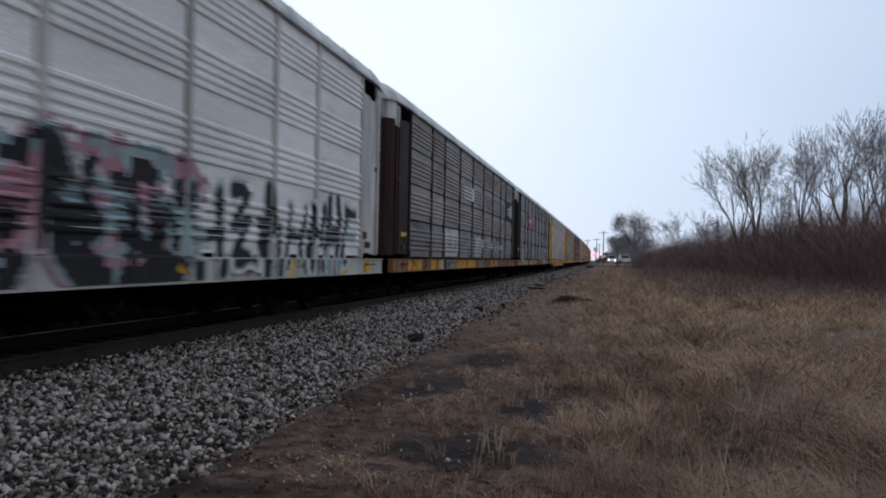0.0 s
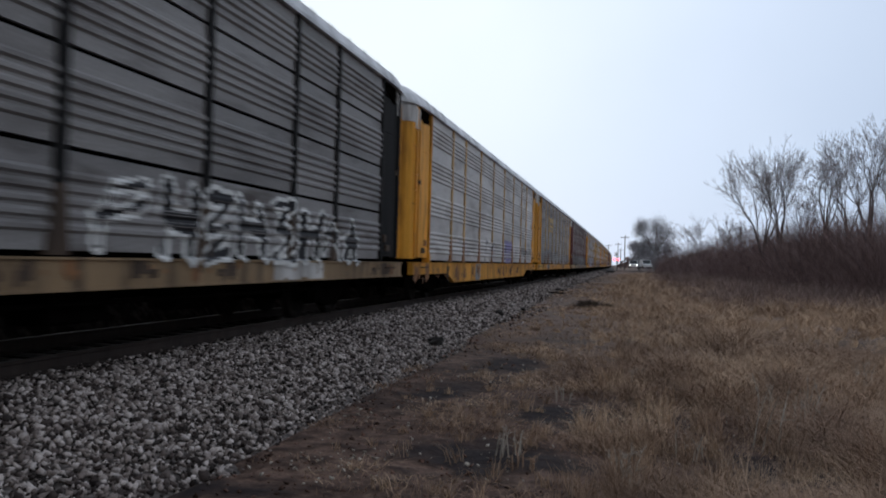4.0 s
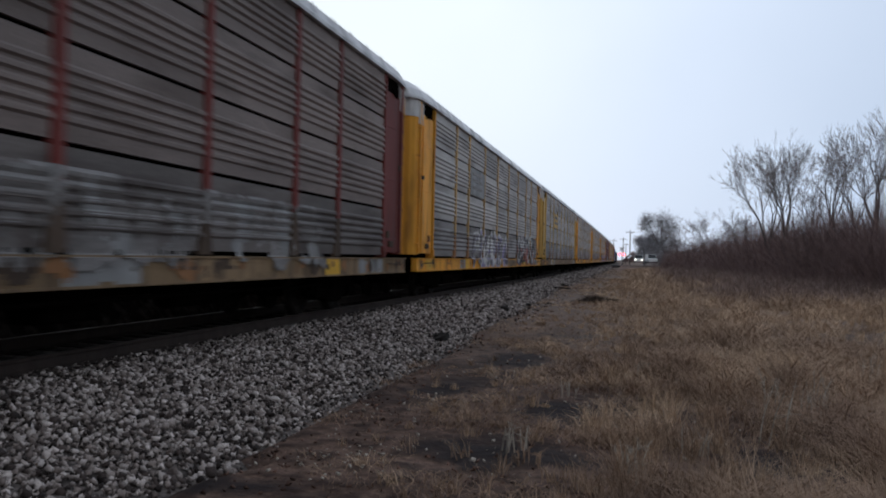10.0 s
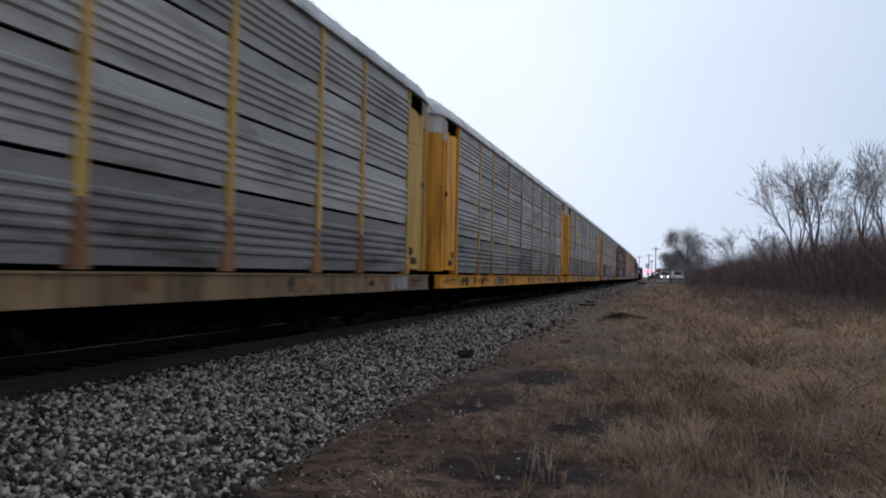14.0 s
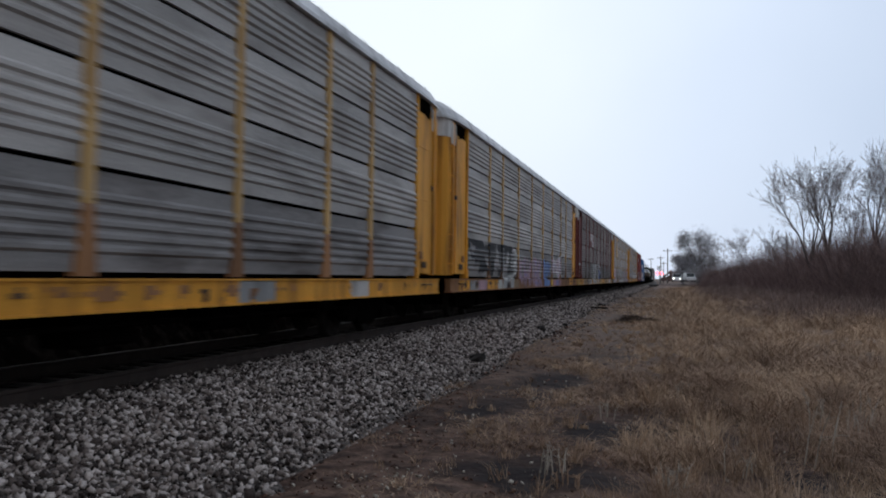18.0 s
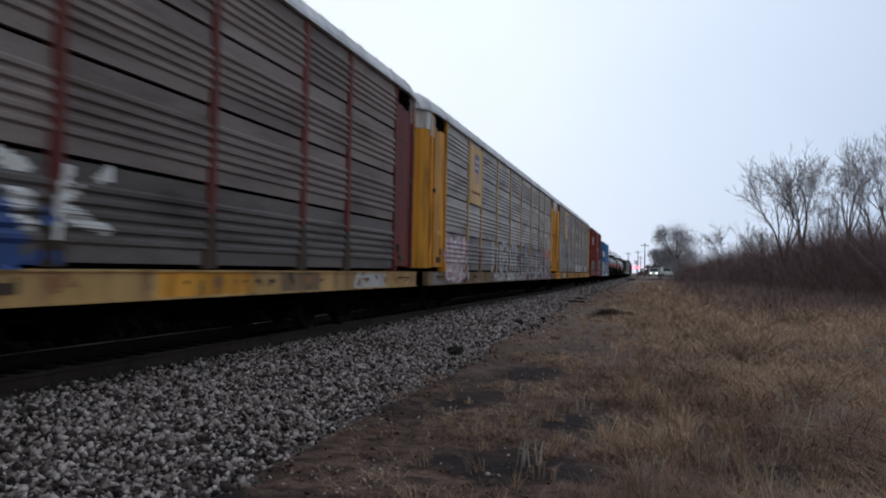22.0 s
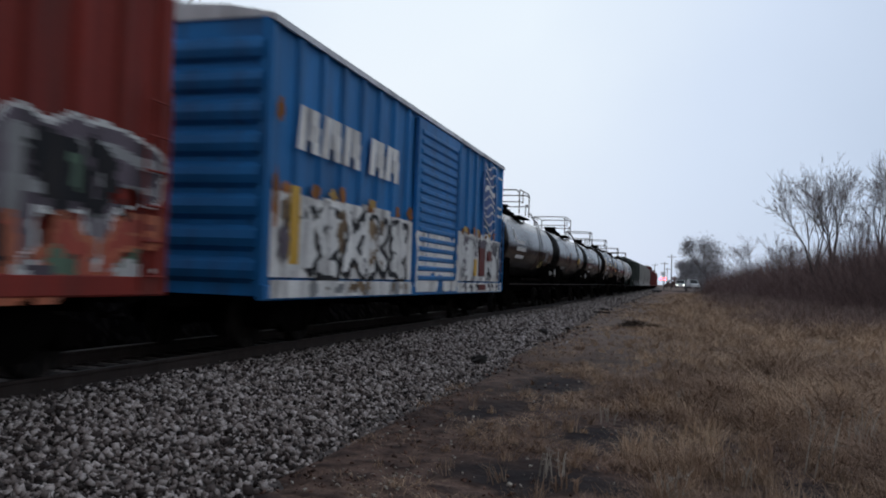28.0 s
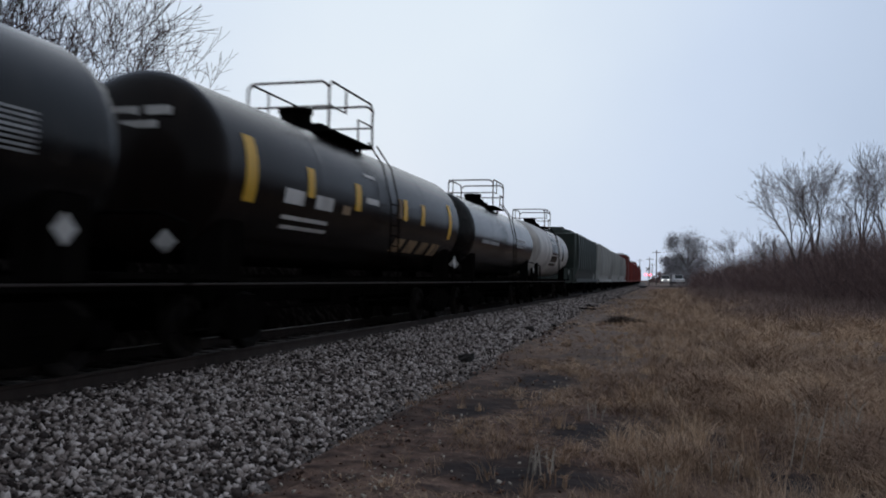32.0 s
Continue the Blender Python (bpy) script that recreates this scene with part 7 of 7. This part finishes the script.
# ---- tank cars ----
def tank_car(mid, half, paint, label, marks, deck=(-1.1, 1.1), r=1.36, zc=2.64):
    """half: half the length of the straight shell."""
    car = thing("tank_car", label, "railcar", "tank cars of the train")
    lift = pose(0, 0, zc + r - 4.0)
    head = [(half + 0.52 * math.sin(a * 1.5708 / 7), r * math.cos(a * 1.5708 / 7) ** 0.75 if a < 7 else 0.0) for a in range(8)]
    prof = [(-y, q) for y, q in head[::-1]] + [(-half + 0.05, r), (-half + 0.1, r)] + [(k * half * 0.5 + d, r * q) for k in (-1, 1) for d, q in ((-0.12, 1), (-0.06, 1), (-0.03, 1.003), (0.03, 1.003), (0.06, 1), (0.12, 1))] + [(half - 0.1, r), (half - 0.05, r)] + head
    s = Shape().turned(prof, "y", 40)
    part("shell", (s.moved(0, 0, zc), paint, True), car)
    for sx in (-1, 1):
        s = Shape()
        s.box((min(sx * 0.95, sx * 1.08), -half - 1.15, 0.92), (max(sx * 0.95, sx * 1.08), half + 1.15, 1.10), 0.02)
        part("side_sill", (s, UNDER), car)
        s = Shape().rod([(sx * 1.52, -half - 1.1, 1.02), (sx * 1.52, half + 1.1, 1.02)], 0.016)
        part("side_handrail", (s, RAIL), car)
        for sy in (-1, 1):
            y = sy * (half + 1.1)
            s = Shape().rod([(sx * 1.52, y, 1.02), (sx * 1.50, y, 1.75), (sx * 1.1, y, 1.9), (-sx * 0.05, y, 1.9)], 0.024)
            part("end_handrail", (s, UNDER), car)
            y = sy * (half + 0.8)
            s = Shape().rod([(sx * 1.50, y - 0.2, 1.0), (sx * 1.50, y - 0.2, 0.45), (sx * 1.50, y + 0.2, 0.45), (sx * 1.50, y + 0.2, 1.0)], 0.02)
            part("step", (s, UNDER), car)
        s = Shape()
        for y in (0.55, 0.0):
            s.rod([(sx * 1.50, y, 0.6), (sx * 1.50, y, 2.7), (sx * 1.30, y, 3.5), (sx * 0.95, y, 4.0)], 0.02)
        lad = part("ladder", (s, UNDER), car)
        for i in range(10):
            z = 0.7 + i * 0.22
            part("rung", (Shape().rod([(sx * 1.50, 0.0, z), (sx * 1.50, 0.55, z)], 0.014), UNDER), lad)
        for y in (-half + 0.5, half - 0.5):
            s = Shape().upright([(sx * 0.9, y - 0.5), (sx * 1.15, y - 0.3), (sx * 1.15, y + 0.3), (sx * 0.9, y + 0.5)], 1.05, 1.95)
            part("cradle", (s, UNDER), car)
    d0, d1 = deck
    dm = (d0 + d1) / 2
    s = Shape().turned([(3.79, 0.30), (4.31, 0.30), (4.33, 0.34), (4.41, 0.34), (4.43, 0.0)], "z", 16).moved(0, d0 + 0.35, 0)
    part("manway", (s, UNDER), car, lift)
    s = Shape()
    s.box((-0.40, dm - 0.1, 3.84), (0.35, dm + 0.55, 4.19), 0.05)
    s.box((-0.25, dm + 0.0, 4.19), (0.2, dm + 0.4, 4.31), 0.05)
    part("valve_housing", (s, UNDER), car, lift)
    for sx in (-1, 1):
        s = Shape().box((min(sx * 0.40, sx * 0.90), d0, 3.91), (max(sx * 0.40, sx * 0.90), d1, 3.96))
        s.rod([(sx * 0.7, d0 + 0.3, 3.64), (sx * 0.7, d0 + 0.3, 3.94)], 0.04)
        s.rod([(sx * 0.7, d1 - 0.3, 3.64), (sx * 0.7, d1 - 0.3, 3.94)], 0.04)
        part("platform", (s, UNDER), car, lift)
        x = sx * 0.86
        s = Shape().rod([(x, d0, 3.94), (x, d0, 4.77), (x, d0 + 0.14, 4.89), (x, d1 - 0.14, 4.89), (x, d1, 4.77), (x, d1, 3.94)], 0.026)
        rail = part("platform_railing", (s, RAIL), car, pose(0, 0, (zc + r - 4.0) * 0.5))
        part("middle_rail", (Shape().rod([(x, d0, 4.41), (x, dm - 0.35, 4.41), (x, dm - 0.35, 4.89)], 0.02), RAIL), rail)
        part("middle_rail", (Shape().rod([(x, d1, 4.41), (x, dm + 0.35, 4.41), (x, dm + 0.35, 3.94)], 0.02), RAIL), rail)
    for y in (d0, d1):
        s = Shape().rod([(-0.86, y, 4.77), (-0.72, y, 4.87), (0.72, y, 4.87), (0.86, y, 4.77)], 0.026)
        rail = part("platform_railing", (s, RAIL), car, pose(0, 0, (zc + r - 4.0) * 0.5))
        part("middle_rail", (Shape().rod([(-0.86, y, 4.39), (0.86, y, 4.39)], 0.02), RAIL), rail)
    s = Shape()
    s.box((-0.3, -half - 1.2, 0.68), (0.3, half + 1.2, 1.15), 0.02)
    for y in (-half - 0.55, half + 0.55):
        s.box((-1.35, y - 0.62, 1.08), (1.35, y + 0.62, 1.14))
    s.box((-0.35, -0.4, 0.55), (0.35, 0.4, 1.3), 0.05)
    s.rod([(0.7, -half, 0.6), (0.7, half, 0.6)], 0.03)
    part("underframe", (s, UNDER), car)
    # marks that hug the shell: (y0, y1, angle from level, angle, material)
    for y0, y1, a0, a1, m in marks:
        y0, y1 = y0 - 0.27, y1 - 0.27
        s = Shape()
        n = 6
        for i in range(n):
            p, q = (radians(a0 + (a1 - a0) * j / n) for j in (i, i + 1))
            s.add([((r + 0.010) * math.cos(a), y, zc + (r + 0.010) * math.sin(a)) for a in (p, q) for y in (y0, y1)], [(0, 1, 3, 2)])
        part("tank_mark", (s, m), car)
    d = 0.17
    diamond = Shape().add([(xx, y, z) for xx in (0.0, -0.015) for y, z in ((-d, 0), (0, -d), (d, 0), (0, d))], [(0, 1, 2, 3), (7, 6, 5, 4), (0, 4, 5, 1), (1, 5, 6, 2), (2, 6, 7, 3), (3, 7, 4, 0)])
    for sy in (-1, 1):
        if sy > 0:
            part("placard", (diamond, WHITE_PAINT), car, pose(1.53, half - 1.0, 1.56), "white diamond placard")
            part("placard_stand", (Shape().box((1.46, half - 1.04, 1.0), (1.51, half - 0.96, 1.5)), UNDER), car)
        if sy < 0:
            part("placard", (diamond, WHITE_PAINT), car, pose(0.8, -half - 0.6, 1.56, 0, 0, -90), "white diamond placard")
            part("placard_stand", (Shape().box((0.76, -half - 0.6, 1.1), (0.84, -half - 0.57, 1.5)), UNDER), car)
        s = Shape()
        for i, (x0, x1, z0, z1) in enumerate(((-0.15, 0.25, 0.62, 0.74), (0.35, 0.72, 0.62, 0.74), (0.0, 0.55, 0.44, 0.54))):
            y0, y1 = sorted((sy * (half + 0.40), sy * (half + (0.478 if i < 2 else 0.50))))
            s.box((x0, y0, zc + z0), (x1, y1, zc + z1))
        part("lettering", (s, WHITE_PAINT), car)
    running_gear(car, half - 0.9, half + 1.27)
    CARS.append((car, mid))
    return car


def lines(y0, y1, a0, rows, height=4.0, gap=7.0):
    return [(y0 + 0.07 * i, y1 - 0.15 * (i % 2), a0 - gap * i, a0 - gap * i + height, SPRAY_WHITE) for i in range(rows)]


def stripes(cells, material):
    return [(a, b, p, q, material) for a, b, p, q in cells]


def build_tanks():
    rust = [(1.5, 1.85, -45, -4, RUST_DARK), (4.25, 4.45, -32, -2, RUST_DARK)]
    tank_car(434.65, 5.25, TANK_BLACK, "sooty black tank car with white lettering and rust stains", stripes([(-3.92, -3.72, 4, 24), (-3.72, -3.5, 4, 14), (-3.5, -1.9, 0, 6), (-3.4, -1.6, -12, -5), (-3.3, -1.7, -25, -19)], SPRAY_WHITE) + [(2.4, 3.3, -38, -23, TANK_YELLOW)] + stripes([(3.45, 4.2, -22 + 2.5 * i, -20.7 + 2.5 * i) for i in range(9)], GREY_PATCH) + rust, (-1.5, 0.7), 1.26, 2.53)
    tank_car(447.65, 5.25, TANK_BLACK, "black tank car with a bright yellow mark and railed platform", [(-2.1, -1.75, -9, 0, RUST_DARK), (2.7, 3.45, -14, 0, BRIGHT)] + stripes([(-3.4, -1.9, -30, -28), (-3.3, -2.1, -34, -32), (2.0, 2.6, 10, 13), (2.1, 2.6, 4, 7)], GREY_PATCH) + stripes([(3.5, 4.45, -14 + 2.5 * i, -12.7 + 2.5 * i) for i in range(8)], GREY_PATCH) + [(-0.6, -0.35, -40, 10, RUST_DARK)], (-0.95, 1.6), 1.26, 2.53)
    tank_car(460.65, 5.25, TANK_BLACK, "black tank car with large white lettering and railed platform", stripes([(-4.12, -3.86, -2, 15), (-3.86, -3.72, -2, 6)] + [(-3.62 + 0.42 * i, -3.30 + 0.42 * i, 0, 9) for i in range(6)] + [(-3.7 + 0.55 * i, -3.3 + 0.55 * i, -18, -11) for i in range(4)] + [(-3.1, -2.0, -32, -28)], WHITE_PAINT) + [(2.9, 3.4, -14, 3, TAN)] + stripes([(3.6, 4.4, -12 + 2.5 * i, -10.7 + 2.5 * i) for i in range(8)], GREY_PATCH), (-0.6, 1.2), 1.26, 2.53)
    tank_car(474.6, 6.4, TANK_BROWN, "brownish black tank car with yellow stripes and white lettering", stripes([(-5.65, -5.32, -19, 22), (-3.57, -3.30, -8, 13), (-1.4, -1.1, -10, 12), (1.6, 1.88, -9, 11), (3.0, 3.3, -10, 11), (5.6, 5.9, -19, 21)], BRIGHT) + stripes([(-4.38, -3.66, -15, -5), (-3.2, -2.45, -15, -5), (-4.3, -2.5, -26, -23), (-4.2, -2.4, -33, -30), (-0.75, -0.1, 21, 24), (-0.85, -0.1, -2, 3)], WHITE_PAINT) + stripes([(1.15, 1.5, -8, 10), (-2.0, -1.6, -15, -8)] + [(1.5 + i * 1.0, 2.2 + i * 1.0, -42, -27) for i in range(4)], TAN), (-1.9, 0.5))
    tank_car(489.2, 5.85, TANK_BLACK, "black tank car with small white lettering", stripes([(-4.5, -1.6, -12, -7), (1.9, 3.9, 2, 6), (1.9, 3.7, -8, -4)], GREY_PATCH), (-1.0, 1.0), 1.32, 2.58)
    tank_car(503.0, 5.9, TANK_WHITE, "stained white tank car with dark spill stains", [(-1.2, 1.2, -35, 60, TANK_BROWN), (3.2, 4.0, -20, 25, TANK_BROWN)])


build_tanks()


# ---- hoppers and cars far behind ----
def hopper(mid, half, paint, label, top=4.55):
    car = thing("hopper_car", label, "railcar", "freight cars of the train")
    s = Shape()
    s.prism([(-1.25, 1.1), (1.25, 1.1), (1.5, 1.9), (1.55, 3.2), (1.45, top - 0.25), (0.9, top), (-0.9, top), (-1.45, top - 0.25), (-1.55, 3.2), (-1.5, 1.9)], -half + 1.5, half - 1.5)
    part("body", (s, paint), car)
    for sy in (-1, 1):
        s = Shape()
        v = [(x, sy * y, z) for x in (-1.4, 1.4) for y, z in ((half - 1.5, top - 0.2), (half - 0.3, top - 0.3), (half - 1.5, 1.9))]
        s.add(v, [(0, 1, 2), (5, 4, 3), (0, 3, 4, 1), (1, 4, 5, 2)])
        s.box((-1.5, min(sy * (half - 0.4), sy * half), 0.9), (1.5, max(sy * (half - 0.4), sy * half), 1.15))
        for x in (-1.4, 1.4):
            s.rod([(x, sy * (half - 0.3), 1.0), (x, sy * (half - 0.3), top - 0.3)], 0.05)
        part("slope_sheet", (s, paint), car)
    for sx in (-1, 1):
        for i in range(11):
            y = -half + 1.6 + i * (2 * half - 3.2) / 10
            s = Shape().prism([(sx * 1.2, 1.1), (sx * 1.56, 1.9), (sx * 1.61, 3.2), (sx * 1.5, top - 0.2), (sx * 1.4, top - 0.3), (sx * 1.5, 3.2), (sx * 1.46, 1.9)], y - 0.07, y + 0.07)
            part("side_rib", (s, paint), car)
        s = Shape().box((min(sx * 1.4, sx * 1.58), -half, 0.95), (max(sx * 1.4, sx * 1.58), half, 1.2), 0.02)
        part("side_sill", (s, paint), car)
    s = Shape()
    s.box((-0.4, -half + 1.4, top), (0.4, half - 1.4, top + 0.12), 0.04)
    for i in range(6):
        y = -half + 2.2 + i * (2 * half - 4.4) / 5
        s.box((-0.45, y - 0.5, top + 0.1), (0.45, y + 0.5, top + 0.22), 0.04)
    part("roof_hatches", (s, paint), car)
    s = Shape()
    s.box((-0.32, -half, 0.62), (0.32, half, 1.0))
    for i in (-1, 0, 1):
        y = i * half * 0.45
        s.add([(x, y + dy, z) for x, dy, z in ((-1.1, -1.6, 1.3), (1.1, -1.6, 1.3), (1.1, 1.6, 1.3), (-1.1, 1.6, 1.3), (-0.5, -0.4, 0.4), (0.5, -0.4, 0.4), (0.5, 0.4, 0.4), (-0.5, 0.4, 0.4))], [(0, 1, 5, 4), (1, 2, 6, 5), (2, 3, 7, 6), (3, 0, 4, 7), (4, 5, 6, 7)])
    part("underframe", (s, UNDER), car)
    running_gear(car, half - 1.9, half + 0.8)
    CARS.append((car, mid))
    return car


def build_tail():
    hopper(520.8, 8.9, GREEN_CAR, "dark green covered hopper car with ribbed sides", 4.45)
    y = 531.2
    for half, paint, label in ((9.1, GREY_CAR, "light grey covered hopper car with ribbed sides"), (9.1, GREY_CAR, "light grey covered hopper car with ribbed sides"), (9.1, GREY_CAR, "light grey covered hopper car with ribbed sides")):
        hopper(y + half + 0.9, half, paint, label, 4.6)
        y += 2 * half + 1.8
    for i in range(8):
        c = boxcar(y + 8.9, 7.9, 4.6 if i % 3 else 5.2, 0.9, MAROON if i % 2 == 0 else RED_CAR, "dull red box car far along the train", 15, (-1.3, 1.6))
        y += 17.8


build_tail()


# ---- motion ----
def motions():
    turn = math.degrees(SPEED / 0.42)
    steps = 32 * FPS
    for i, group in enumerate(WHEELS):
        rows = [(32.0 * j / steps, pose(0, (-0.89, 0.89)[i], 0.42, turn * 32.0 * j / steps % 360)) for j in range(steps + 1)]
        walk(group[0], rows)
        action, slot = group[0].animation_data.action, group[0].animation_data.action_slot
        for w in group[1:]:
            w.rotation_mode = "QUATERNION"
            w.animation_data_create()
            w.animation_data.action = action
            w.animation_data.action_slot = slot
    for car, y0 in CARS:
        rows = []
        for j in range(17):
            t = j * 2.0
            y = y0 - SPEED * t
            rows.append((t, pose(track_x(y), y, 0, 0, 0, math.degrees(math.atan(2 * max(y, 0.0) / BEND)))))
        walk(car, rows)


motions()
